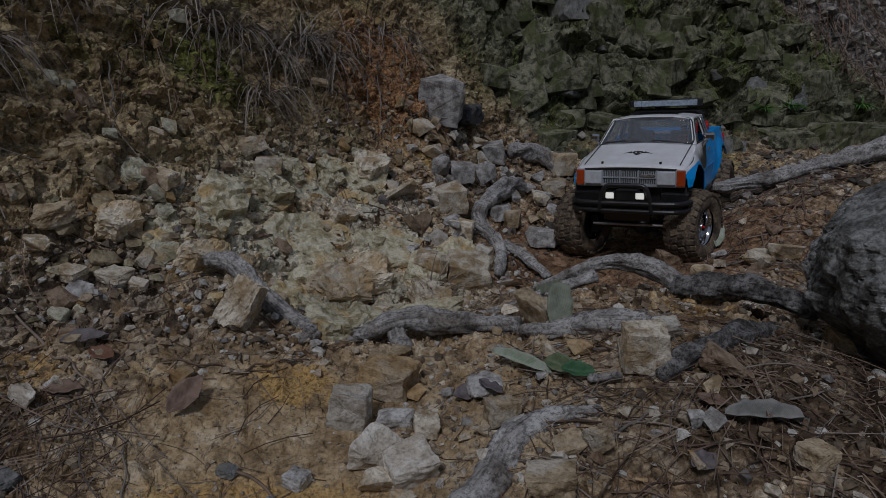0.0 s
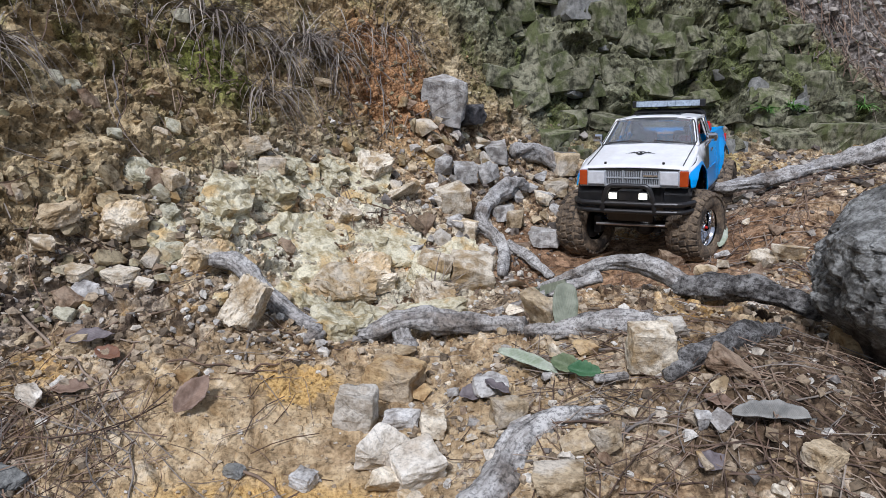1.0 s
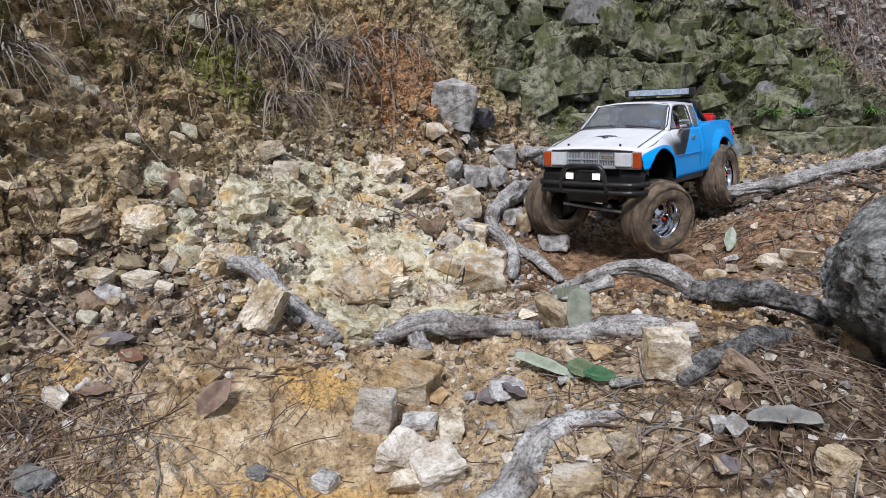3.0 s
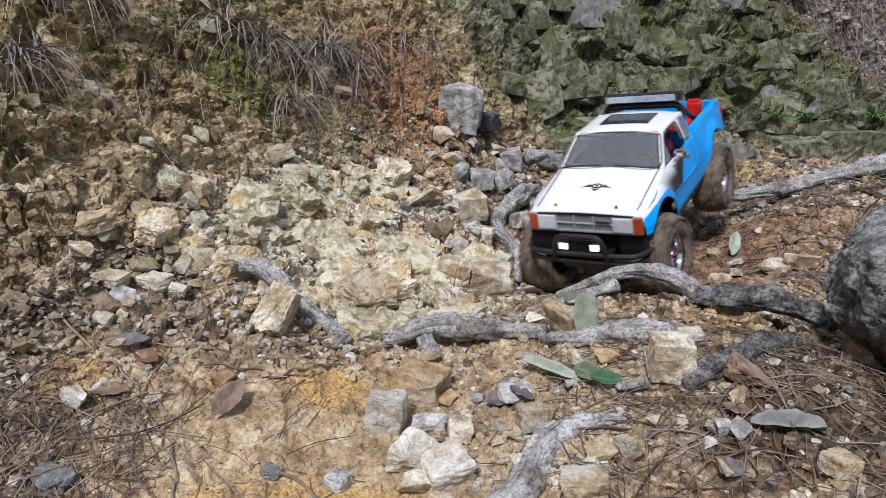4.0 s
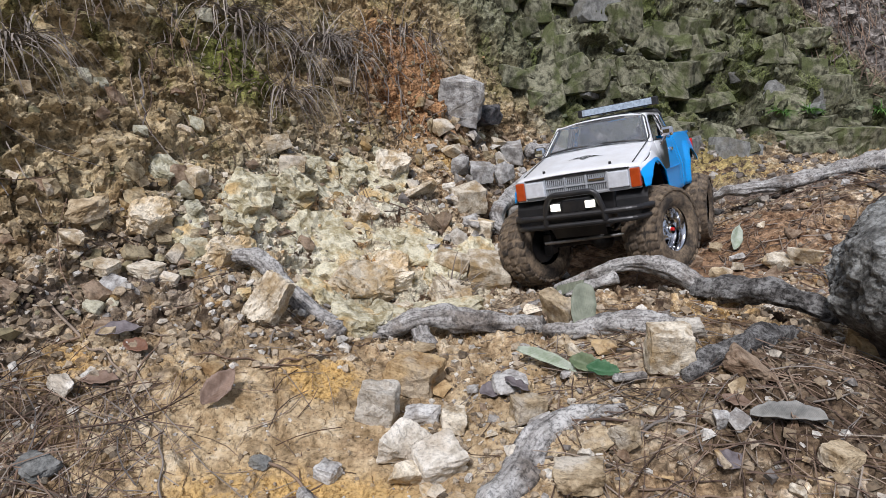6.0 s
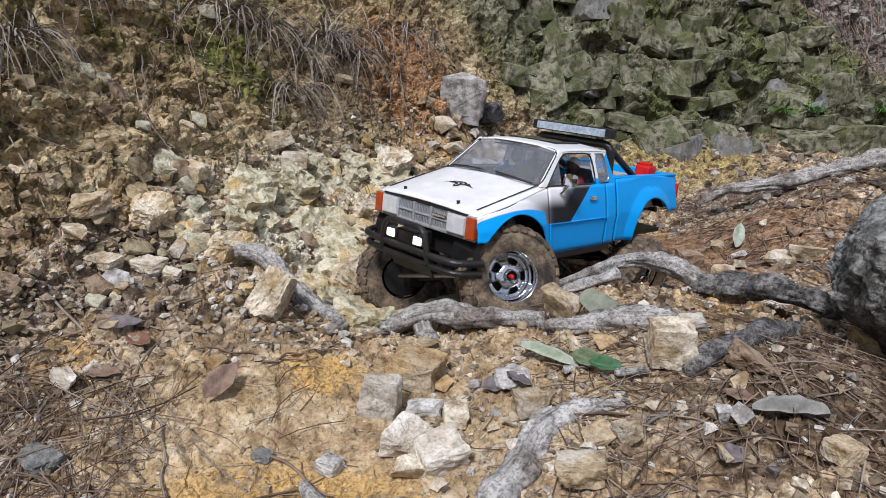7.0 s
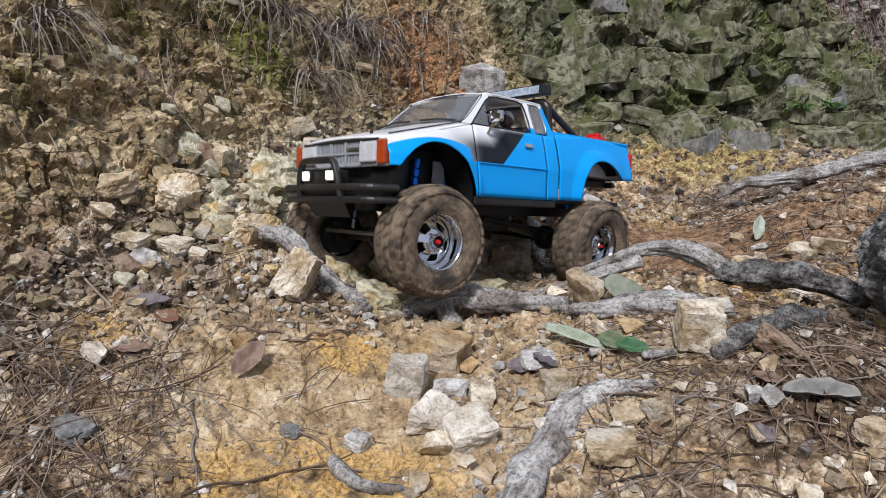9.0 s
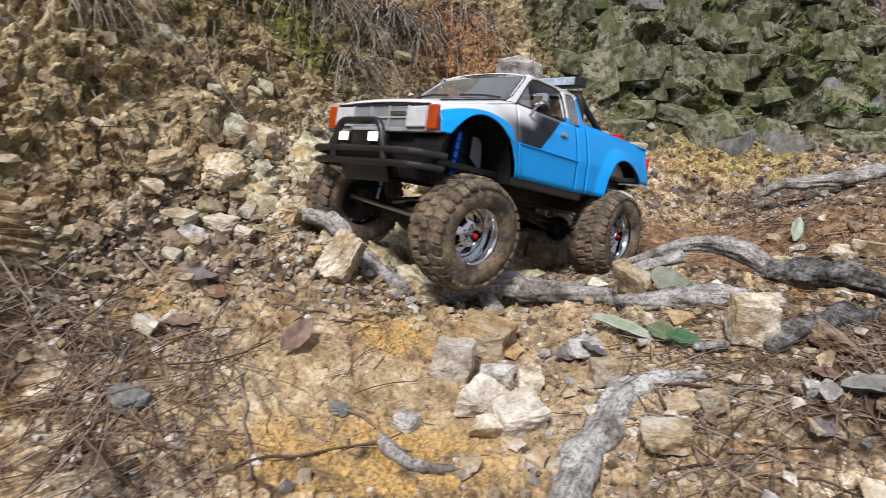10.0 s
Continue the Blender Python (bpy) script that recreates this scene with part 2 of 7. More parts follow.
SOIL = material("soil", soil)
STONE = {
    "pale": stone_material("pale_stone", (0.34, 0.26, 0.16), (0.72, 0.64, 0.50), (0.40, 0.27, 0.12)),
    "white": stone_material("white_stone", (0.40, 0.35, 0.275), (0.66, 0.61, 0.52), (0.44, 0.37, 0.28), 0.3),
    "tan": stone_material("tan_stone", (0.24, 0.17, 0.09), (0.52, 0.41, 0.26), (0.62, 0.56, 0.46)),
    "ochre": stone_material("ochre_stone", (0.30, 0.18, 0.075), (0.54, 0.38, 0.19), (0.50, 0.42, 0.31), 0.4),
    "grey": stone_material("grey_stone", (0.24, 0.22, 0.20), (0.60, 0.58, 0.54), (0.24, 0.21, 0.17)),
    "dark": stone_material("dark_stone", (0.06, 0.06, 0.06), (0.17, 0.16, 0.16), (0.10, 0.09, 0.08)),
    "slate": stone_material("slate_stone", (0.13, 0.13, 0.12), (0.27, 0.27, 0.25), (0.17, 0.16, 0.13)),
    "brown": stone_material("brown_stone", (0.16, 0.10, 0.06), (0.34, 0.25, 0.17), (0.22, 0.16, 0.10)),
    "greenish": stone_material("greenish_stone", (0.24, 0.215, 0.13), (0.54, 0.51, 0.38), (0.42, 0.31, 0.16), 0.3),
    "moss": stone_material("mossy_stone", (0.052, 0.051, 0.032), (0.265, 0.255, 0.17), (0.095, 0.11, 0.04), 0.42),
    "ledge": stone_material("bedrock", (0.32, 0.265, 0.14), (0.66, 0.61, 0.44), (0.55, 0.37, 0.15), 0.3),
    "ledgeo": stone_material("ochre_bedrock", (0.42, 0.31, 0.17), (0.70, 0.61, 0.46), (0.58, 0.40, 0.19), 0.35),
    "clay": stone_material("bank_stone", (0.12, 0.085, 0.045), (0.38, 0.31, 0.19), (0.30, 0.19, 0.07), 0.4),
}


def bark(n, l, p):
    a, b = grain(n, l, coords(n, l, "UV", (26, 1.6, 1)), 1.0, 8, 0.75), grain(n, l, coords(n, l), 75, 7, 0.75)
    f = grain(n, l, coords(n, l), 320, 4, 0.7)
    wide = grain(n, l, coords(n, l), 17, 5, 0.65)
    a = blend(n, l, 0.45, a, b)
    c = ramp(n, l, a, [(0.37, (0.09, 0.078, 0.068)), (0.44, (0.27, 0.25, 0.23)), (0.52, (0.45, 0.43, 0.40)), (0.62, (0.64, 0.62, 0.59))])
    c = blend(n, l, ramp(n, l, wide, [(0.52, BLACK), (0.60, (0.7, 0.7, 0.7))]), c, ramp(n, l, b, [(0.40, (0.05, 0.036, 0.026)), (0.6, (0.24, 0.19, 0.145))]))
    c = blend(n, l, ramp(n, l, wide, [(0.38, (0.75, 0.75, 0.75)), (0.47, BLACK)]), c, ramp(n, l, b, [(0.40, (0.26, 0.245, 0.22)), (0.52, (0.66, 0.645, 0.61))]))
    c = blend(n, l, ramp(n, l, f, [(0.38, (0.38, 0.37, 0.35)), (0.56, (1.15, 1.15, 1.15))]), BLACK, c)
    l.new(c, p.inputs["Base Color"])
    p.inputs["Roughness"].default_value = 0.92
    bump(n, l, p, blend(n, l, 0.4, a, f), 1.0, 0.0035)


def dark_bark(n, l, p):
    at = coords(n, l)
    b, f, d = grain(n, l, at, 55, 7, 0.75), grain(n, l, at, 260, 5, 0.75), grain(n, l, at, 16, 5, 0.65)
    c = ramp(n, l, b, [(0.36, (0.055, 0.053, 0.047)), (0.48, (0.20, 0.197, 0.18)), (0.60, (0.42, 0.425, 0.40))])
    c = blend(n, l, ramp(n, l, f, [(0.40, (0.45, 0.45, 0.45)), (0.58, (1.25, 1.25, 1.25))]), BLACK, c)
    low = n.new("ShaderNodeSeparateXYZ")
    l.new(at, low.inputs[0])
    earth = maths(n, l, "SUBTRACT", 1.0, smooth(n, l, maths(n, l, "ADD", low.outputs[2], maths(n, l, "MULTIPLY", d, 0.12)), 0.06, 0.11))
    c = blend(n, l, maths(n, l, "MULTIPLY", earth, 0.85), c, ramp(n, l, b, [(0.38, (0.05, 0.032, 0.02)), (0.6, (0.17, 0.11, 0.07))]))
    l.new(c, p.inputs["Base Color"])
    p.inputs["Roughness"].default_value = 0.95
    bump(n, l, p, blend(n, l, 0.45, b, f), 1.0, 0.006)


def stump_bark(n, l, p):
    at = coords(n, l)
    b, f = grain(n, l, at, 70, 7, 0.75), grain(n, l, at, 280, 5, 0.75)
    c = ramp(n, l, b, [(0.36, (0.05, 0.045, 0.04)), (0.48, (0.16, 0.15, 0.14)), (0.60, (0.36, 0.35, 0.33))])
    c = blend(n, l, ramp(n, l, f, [(0.40, (0.45, 0.45, 0.45)), (0.58, (1.2, 1.2, 1.2))]), BLACK, c)
    l.new(c, p.inputs["Base Color"])
    p.inputs["Roughness"].default_value = 0.95
    bump(n, l, p, blend(n, l, 0.45, b, f), 1.0, 0.006)


STUMP_BARK = material("flaking_dark_bark", stump_bark)
BARK, DARK_BARK = material("grey_root_bark", bark), material("dark_bark", dark_bark)


def plain(name, colour, rough=0.5, metal=0.0, worn=0.18, scale=160, bumps=0.15, coat=0.0, dirt=None, dirty=0.0, glow=0.0):
    def build(n, l, p):
        at = coords(n, l)
        a = grain(n, l, at, scale, 5, 0.6)
        c = ramp(n, l, a, [(0.3, tuple(v * (1 - worn) for v in colour)), (0.7, tuple(min(1, v * (1 + worn)) for v in colour))])
        if dirt:
            c = blend(n, l, maths(n, l, "MULTIPLY", ramp(n, l, grain(n, l, at, scale * 0.3, 6, 0.7), [(0.42, BLACK), (0.62, WHITE)]), dirty), c, dirt)
        l.new(c, p.inputs["Base Color"])
        p.inputs["Roughness"].default_value, p.inputs["Metallic"].default_value, p.inputs["Coat Weight"].default_value = rough, metal, coat
        if bumps:
            bump(n, l, p, a, bumps, 0.001)
        if glow:
            p.inputs["Emission Color"].default_value, p.inputs["Emission Strength"].default_value = (1.0, 0.97, 0.82, 1), glow
    return material(name, build)


def varied(name, stops, scale=30, rough=0.8):
    """Litter: every piece its own shade."""
    def build(n, l, p):
        geo, info = n.new("ShaderNodeNewGeometry"), n.new("ShaderNodeObjectInfo")
        k = maths(n, l, "FRACT", maths(n, l, "ADD", geo.outputs["Random Per Island"], info.outputs["Random"]))
        c = ramp(n, l, k, stops)
        c = blend(n, l, ramp(n, l, grain(n, l, coords(n, l), scale, 5, 0.7), [(0.36, (0.45, 0.45, 0.45)), (0.60, (1.15, 1.15, 1.15))]), BLACK, c)
        l.new(c, p.inputs["Base Color"])
        p.inputs["Roughness"].default_value = rough
    return material(name, build)


NEEDLE = varied("pine_needle", [(0.0, (0.08, 0.05, 0.036)), (0.3, (0.17, 0.105, 0.07)), (0.6, (0.27, 0.19, 0.13)), (0.85, (0.32, 0.27, 0.22)), (1.0, (0.16, 0.14, 0.125))])
STRAW = varied("dry_grass", [(0.0, (0.14, 0.11, 0.09)), (0.5, (0.27, 0.23, 0.19)), (1.0, (0.42, 0.37, 0.30))])
BANK_CHIPS = varied("bank_chips", [(0.0, (0.10, 0.072, 0.042)), (0.3, (0.20, 0.15, 0.085)), (0.6, (0.31, 0.24, 0.14)), (0.75, (0.17, 0.155, 0.075)), (0.90, (0.52, 0.44, 0.30)), (1.0, (0.36, 0.23, 0.11))], 200)
SCREE = varied("scree", [(0.0, (0.07, 0.058, 0.048)), (0.35, (0.17, 0.14, 0.115)), (0.65, (0.29, 0.25, 0.205)), (0.85, (0.50, 0.46, 0.40)), (1.0, (0.14, 0.12, 0.105))], 120)
FACE_CHIPS = varied("face_chips", [(0.0, (0.05, 0.05, 0.035)), (0.35, (0.12, 0.122, 0.08)), (0.65, (0.20, 0.20, 0.135)), (0.8, (0.10, 0.125, 0.05)), (1.0, (0.38, 0.37, 0.29))], 120)
GRAVEL = varied("gravel", [(0.0, (0.10, 0.075, 0.05)), (0.25, (0.29, 0.215, 0.135)), (0.5, (0.47, 0.385, 0.28)), (0.68, (0.36, 0.26, 0.145)), (0.84, (0.70, 0.66, 0.58)), (1.0, (0.16, 0.14, 0.125))], 300)


def leaf_material(name, colour, other, vein):
    def build(n, l, p):
        a = grain(n, l, coords(n, l), 90, 6, 0.7)
        c = ramp(n, l, a, [(0.38, colour), (0.62, other)])
        w = n.new("ShaderNodeTexWave")
        w.inputs["Scale"].default_value, w.inputs["Distortion"].default_value = 14, 1.5
        l.new(coords(n, l, "UV", (1, 1, 1)), w.inputs["Vector"])
        c = blend(n, l, maths(n, l, "MULTIPLY", w.outputs["Fac"], 0.25), c, vein)
        l.new(c, p.inputs["Base Color"])
        p.inputs["Roughness"].default_value = 0.55
        bump(n, l, p, w.outputs["Fac"], 0.3, 0.001)
    return material(name, build)


# ---- lie of the land ----
TOE = np.array([(-0.445, 0.10), (-0.36, 0.47), (-0.283, 0.616), (-0.188, 0.84), (-0.086, 1.03), (0.05, 1.165),
                (0.23, 1.335), (0.53, 1.42), (0.80, 1.44), (1.15, 1.50), (1.9, 1.86), (4.0, 2.6)])


def bank_side(x, y):
    """How far a place lies behind the foot of the bank, and how far along it (in metres from its near end)."""
    best, side, along, run = np.full(x.shape, 1e9), np.zeros(x.shape), np.zeros(x.shape), 0.0
    for (ax, ay), (bx, by) in zip(TOE[:-1], TOE[1:]):
        dx, dy = bx - ax, by - ay
        length = math.hypot(dx, dy)
        k = ((x - ax) * dx + (y - ay) * dy) / length**2
        k = np.clip(k, -9 if run == 0 else 0, 9 if bx == TOE[-1][0] else 1)
        ox, oy = x - ax - k * dx, y - ay - k * dy
        d = np.hypot(ox, oy)
        near = d < best
        sign = np.where(dx * oy - dy * ox > 0, 1.0, -1.0)
        best, side, along = np.where(near, d, best), np.where(near, sign * d, side), np.where(near, run + k * length, along)
        run += length
    return side, along


MOUNDS = [(-0.3, 0.35, 0.12, 0.009), (-0.1, 0.35, 0.12, -0.024), (0.1, 0.35, 0.12, 0.029), (0.25, 0.4, 0.1, 0.035), (-0.2, 0.5, 0.1, 0.023), (0, 0.5, 0.09, -0.004),
          (0.15, 0.54, 0.09, 0.025), (-0.28, 0.62, 0.1, 0.032), (-0.1, 0.69, 0.07, -0.053), (0.05, 0.72, 0.08, -0.026), (0.2, 0.76, 0.08, -0.013), (0.33, 0.85, 0.1, -0.029),
          (0.45, 0.8, 0.1, 0.002), (0.55, 0.95, 0.1, 0.042), (-0.2, 0.85, 0.1, 0.017), (-0.35, 0.7, 0.1, -0.008), (0, 0.95, 0.08, 0.005), (0.1, 0.88, 0.08, -0.054),
          (0.22, 1, 0.1, -0.030), (0.37, 1.12, 0.12, -0.063), (0.68, 0.98, 0.09, 0.027), (0.85, 0.95, 0.12, 0.090), (0.6, 1.3, 0.15, 0.007), (-0.1, 1.1, 0.12, 0.082),
          (0.205, 0.775, 0.04, -0.034), (0.3, 1.45, 0.12, 0.014), (0.6, 1.6, 0.15, -0.041)]


def lie(x, y):
    """The height of the bare ground, before its roughness."""
    x, y = np.asarray(x, float), np.asarray(y, float)
    s, u = bank_side(x, y)
    steep = np.interp(u, [0.0, 0.7, 1.3, 1.55, 2.0, 2.4, 3.2], [1.45, 1.5, 1.4, 2.2, 1.9, 1.0, 0.8])
    rise = steep * 0.035 * np.logaddexp(0, s / 0.035)
    rise = np.where(rise < 0.5, rise, 0.5 + 0.45 * (1 - np.exp(-(rise - 0.5) / 0.45)))
    z = -0.035 + rise
    for mx, my, r, h in MOUNDS:
        z = z + h * np.exp(-((x - mx) ** 2 + (y - my) ** 2) / (2 * r * r))
    return z


# ---- helpers for building ----
def mesh(name, verts, faces, mat, smooth_faces=False):
    me = bpy.data.meshes.new(name)
    me.from_pydata([tuple(v) for v in verts], [], [tuple(f) for f in faces])
    me.materials.append(mat)
    if smooth_faces:
        me.polygons.foreach_set("use_smooth", [True] * len(me.polygons))
    me.update()
    return me


def part(name, bm, mat, parent=None, label=""):
    me = bpy.data.meshes.new(name)
    bm.normal_update()
    bm.to_mesh(me)
    bm.free()
    me.materials.append(mat)
    ob = new(name, me)
    ob.parent = parent
    return tagged(ob, label)


def scatter_hash(ix, iy, iz, k):
    v = np.sin(ix * 127.1 + iy * 311.7 + iz * 74.7 + k * 53.3) * 43758.5453
    return v - np.floor(v)


def soft_noise(p, scale, k=0):
    """Smooth noise, about -1 to 1, for rows of places."""
    q = p * scale
    i = np.floor(q)
    f = q - i
    f = f * f * (3 - 2 * f)
    out = 0
    for dx in (0, 1):
        for dy in (0, 1):
            for dz in (0, 1):
                w = (f[:, 0] if dx else 1 - f[:, 0]) * (f[:, 1] if dy else 1 - f[:, 1]) * (f[:, 2] if dz else 1 - f[:, 2])
                out = out + w * scatter_hash(i[:, 0] + dx, i[:, 1] + dy, i[:, 2] + dz, k)
    return 2 * out - 1


def chunks(p, scale, k=0):
    """Broken rock: for each place a block's own level and tilt, and the nearness to its cracks."""
    q = p * scale
    i = np.floor(q)
    d1, d2, level = np.full(len(p), 9.0), np.full(len(p), 9.0), np.zeros(len(p))
    for dx in (-1, 0, 1):
        for dy in (-1, 0, 1):
            for dz in (-1, 0, 1):
                c = i + (dx, dy, dz)
                h = [scatter_hash(c[:, 0], c[:, 1], c[:, 2], k + j) for j in range(4)]
                o = q - c - np.stack(h[:3], 1)
                d = np.sqrt((o**2).sum(1))
                lv = h[3] * 2 - 1 + (h[0] - 0.5) * o[:, 0] * 2.2 + (h[1] - 0.5) * o[:, 1] * 2.2 + (h[2] - 0.5) * o[:, 2] * 2.2
                nearer = d < d1
                d2 = np.where(nearer, d1, np.minimum(d2, d))
                level = np.where(nearer, lv, level)
                d1 = np.where(nearer, d, d1)
    return level, np.clip((d2 - d1) / 0.16, 0, 1)


def jointed(a, b, wide, tall, k, gap=0.0035):
    """Bedded rock: layers across b, joints across a. A level with its tilt for each block, and 0 in its joints."""
    rb = b / tall
    rb = rb + 0.25 * np.sin(rb * 2.1 + k)
    row = np.floor(rb)
    fb = rb - row
    ra = a / wide * (0.7 + 0.7 * scatter_hash(row, k, 1.0, 2)) + 9 * scatter_hash(row, k, 2.0, 3)
    col = np.floor(ra)
    fa = ra - col
    h = [scatter_hash(row, col, k, j) for j in range(3)]
    level = 2 * h[0] - 1 + (h[1] - 0.5) * (fa - 0.5) * 1.6 + (h[2] - 0.5) * (fb - 0.5) * 1.6
    edge = np.minimum(np.minimum(fa, 1 - fa) * wide, np.minimum(fb, 1 - fb) * tall)
    return level, np.clip(edge / gap, 0, 1)


def scree_side(x, z):
    """1 on the loose slope beyond the rock face."""
    return np.clip((x + 1.3 * z - 1.08) / 0.10, 0, 1)


def rough_places(x, y):
    """The ground's surface with its broken rock: pushed out along the slope."""
    z = lie(x, y)
    e = 0.004
    nx, ny = -(lie(x + e, y) - lie(x - e, y)) / (2 * e), -(lie(x, y + e) - lie(x, y - e)) / (2 * e)
    norm = np.sqrt(nx**2 + ny**2 + 1)
    n = np.stack([nx / norm, ny / norm, 1 / norm], 1)
    p = np.stack([x, y, z], 1)
    s, u = bank_side(x, y)
    bank = np.clip((s + 0.02) / 0.09, 0, 1)
    far = np.clip((np.hypot(x, y) - 3.5) / 3, 0, 1)
    back = np.clip((u - 1.38) / 0.12, 0, 1) * (1 - scree_side(x, z)) * np.clip((s + 0.01) / 0.03, 0, 1)
    bend = np.stack([soft_noise(p, 14, 1), soft_noise(p, 14, 2), soft_noise(p, 14, 3)], 1)
    fray = np.stack([soft_noise(p, 60, 4), soft_noise(p, 60, 5), soft_noise(p, 60, 6)], 1)
    warp = p + 0.02 * bend
    l1, c1 = chunks(warp * (1, 1, 1.5), 17, 5)
    l2, c2 = chunks(warp, 44, 9)
    l3, c3 = chunks(p + 0.3 * (warp - p), 100, 14)
    d = 0.006 * soft_noise(p, 7, 30) + 0.003 * soft_noise(p, 28, 31) + 0.0011 * soft_noise(p, 120, 32) + 0.0007 * soft_noise(p, 300, 33)
    flat = 1 - bank
    patchy = np.clip(soft_noise(p, 9, 40) + 0.45, 0, 1)
    d = d + flat * (0.0075 * l2 * c2 * patchy + 0.0036 * l3 * c3 - 0.0026 * (1 - c3))
    calm = np.exp(-(((x + 0.09) / 0.22) ** 2 + ((y - 0.40) / 0.12) ** 2) ** 2)
    t1, s1 = jointed(warp[:, 0] + 0.3 * warp[:, 1], warp[:, 1] + 0.12 * warp[:, 0], 0.13, 0.035, 41, 0.004)
    d = d * (1 - 0.6 * calm) + calm * (0.0030 * t1 * s1 - 0.0022 * (1 - s1) * patchy)
    # bare bedrock below the bank, in thin beds that come out one above the other
    ledge = np.exp(-(((x + 0.15) / 0.22) ** 2 + ((y - 0.77) / 0.19) ** 2) ** 2)
    j = p + 0.010 * bend + 0.0035 * fray
    la, lb = 0.95 * j[:, 0] + 0.25 * j[:, 1], 0.5 * j[:, 1] + 0.85 * j[:, 2] + 0.10 * j[:, 0]
    m1, k1 = jointed(la, lb, 0.12, 0.040, 11, 0.004)
    m2, k2 = jointed(la + 0.4 * lb, lb, 0.045, 0.015, 12, 0.0025)
    d = d * (1 - 0.6 * ledge) + ledge * (0.0085 * m1 * k1 + 0.0042 * m2 * k2 - 0.007 * (1 - k1) - 0.0030 * (1 - k2) + 0.0022 * l3 * c3)
    # the earth bank: crumbling beds that dip along it, cut by rain gullies towards the corner
    gullied = np.clip((u - 0.72) / 0.15, 0, 1)
    gully = soft_noise(p * (1, 1, 0.16), 20, 20) + 0.6 * soft_noise(p * (1, 1, 0.2), 46, 21)
    j = p + 0.012 * bend + 0.003 * fray
    ba, bb = 0.8 * (u + 0.5 * (j - p)[:, 1]) - 0.6 * j[:, 2], 0.6 * (u + 0.5 * (j - p)[:, 0]) + 0.8 * j[:, 2]
    b1, e1 = jointed(ba, bb, 0.060, 0.024, 21, 0.004)
    b2, e2 = jointed(ba + 0.3 * bb, bb, 0.018, 0.009, 22, 0.002)
    crumbs = 0.0060 * l1 * c1 + 0.0070 * l2 * c2 + 0.0028 * l3 * c3 - 0.006 * (1 - c2) - 0.0018 * (1 - c3)
    beds = (1 - 0.6 * gullied) * (0.0105 * b1 * e1 + 0.0030 * b2 * e2 - 0.006 * (1 - e1) - 0.0015 * (1 - e2))
    d = d + bank * (1 - back) * (1 - 0.7 * ledge) * (crumbs + beds + (0.003 + 0.014 * gullied) * gully)
    # the rock face: level beds with upright joints
    j = p + 0.032 * bend + 0.006 * fray
    fa, fb = 0.92 * j[:, 0] + 0.39 * j[:, 1], j[:, 2] + 0.06 * j[:, 0]
    f1, g1 = jointed(fa, fb, 0.15, 0.085, 31, 0.006)
    f2, g2 = jointed(fa + 0.2 * fb, fb, 0.065, 0.036, 32, 0.005)
    f3, g3 = jointed(fa - 0.2 * fb, fb, 0.026, 0.015, 33, 0.003)
    d = d + back * (0.026 * f1 * g1 + 0.016 * f2 * g2 + 0.007 * f3 * g3 - 0.014 * (1 - g1) - 0.010 * (1 - g2) - 0.004 * (1 - g3) + 0.003 * l2 * c2)
    d = d * (1 - far) + far * 0.06 * soft_noise(p, 2, 50)
    # the rutted hollow stays soft earth
    rut = np.exp(-(((x - 0.24) / 0.26) ** 2 + ((y - 0.87) / 0.18) ** 2) ** 2)
    d = d * (1 - 0.6 * rut)
    return p + n * d[:, None]


# ---- the ground, one sheet ----
def build_ground():
    front = np.radians(np.linspace(-43, 43, 610))
    angles = np.concatenate([front, np.radians(np.linspace(47, 313, 44))])
    radii = np.concatenate([[0.03, 0.1, 0.16], np.geomspace(0.21, 0.46, 210), np.geomspace(0.461, 1.35, 600), np.geomspace(1.353, 2.5, 270), np.geomspace(3.0, 250, 40)])
    a, r = np.meshgrid(angles, radii)
    p = rough_places((np.sin(a) * r).ravel(), (np.cos(a) * r).ravel())
    na, nr = len(angles), len(radii)
    i = np.arange(nr - 1)[:, None] * na + np.arange(na)[None]
    j = np.arange(nr - 1)[:, None] * na + (np.arange(na)[None] + 1) % na
    f = np.stack([i, i + na, j + na, j], -1).reshape(-1, 4)
    me = bpy.data.meshes.new("ground")
    me.vertices.add(len(p))
    me.vertices.foreach_set("co", p.ravel())
    me.loops.add(f.size)
    me.polygons.add(len(f))
    me.loops.foreach_set("vertex_index", f.ravel())
    me.polygons.foreach_set("loop_start", np.arange(len(f)) * 4)
    me.polygons.foreach_set("use_smooth", np.zeros(len(f), bool))
    me.update(calc_edges=True)
    me.validate()
    me.materials.append(SOIL)
    return tagged(new("ground", me), "stony yellow-brown earth rising to a broken clay bank and mossy rock face", "ground", kind="structure")


build_ground()


def ground_at(x, y):
    return float(rough_places(np.array([x]), np.array([y]))[0, 2])


def slope_at(x, y, e=0.01):
    x, y = np.array([x]), np.array([y])
    return Vector((float(lie(x - e, y)[0] - lie(x + e, y)[0]), float(lie(x, y - e)[0] - lie(x, y + e)[0]), 2 * e)).normalized()


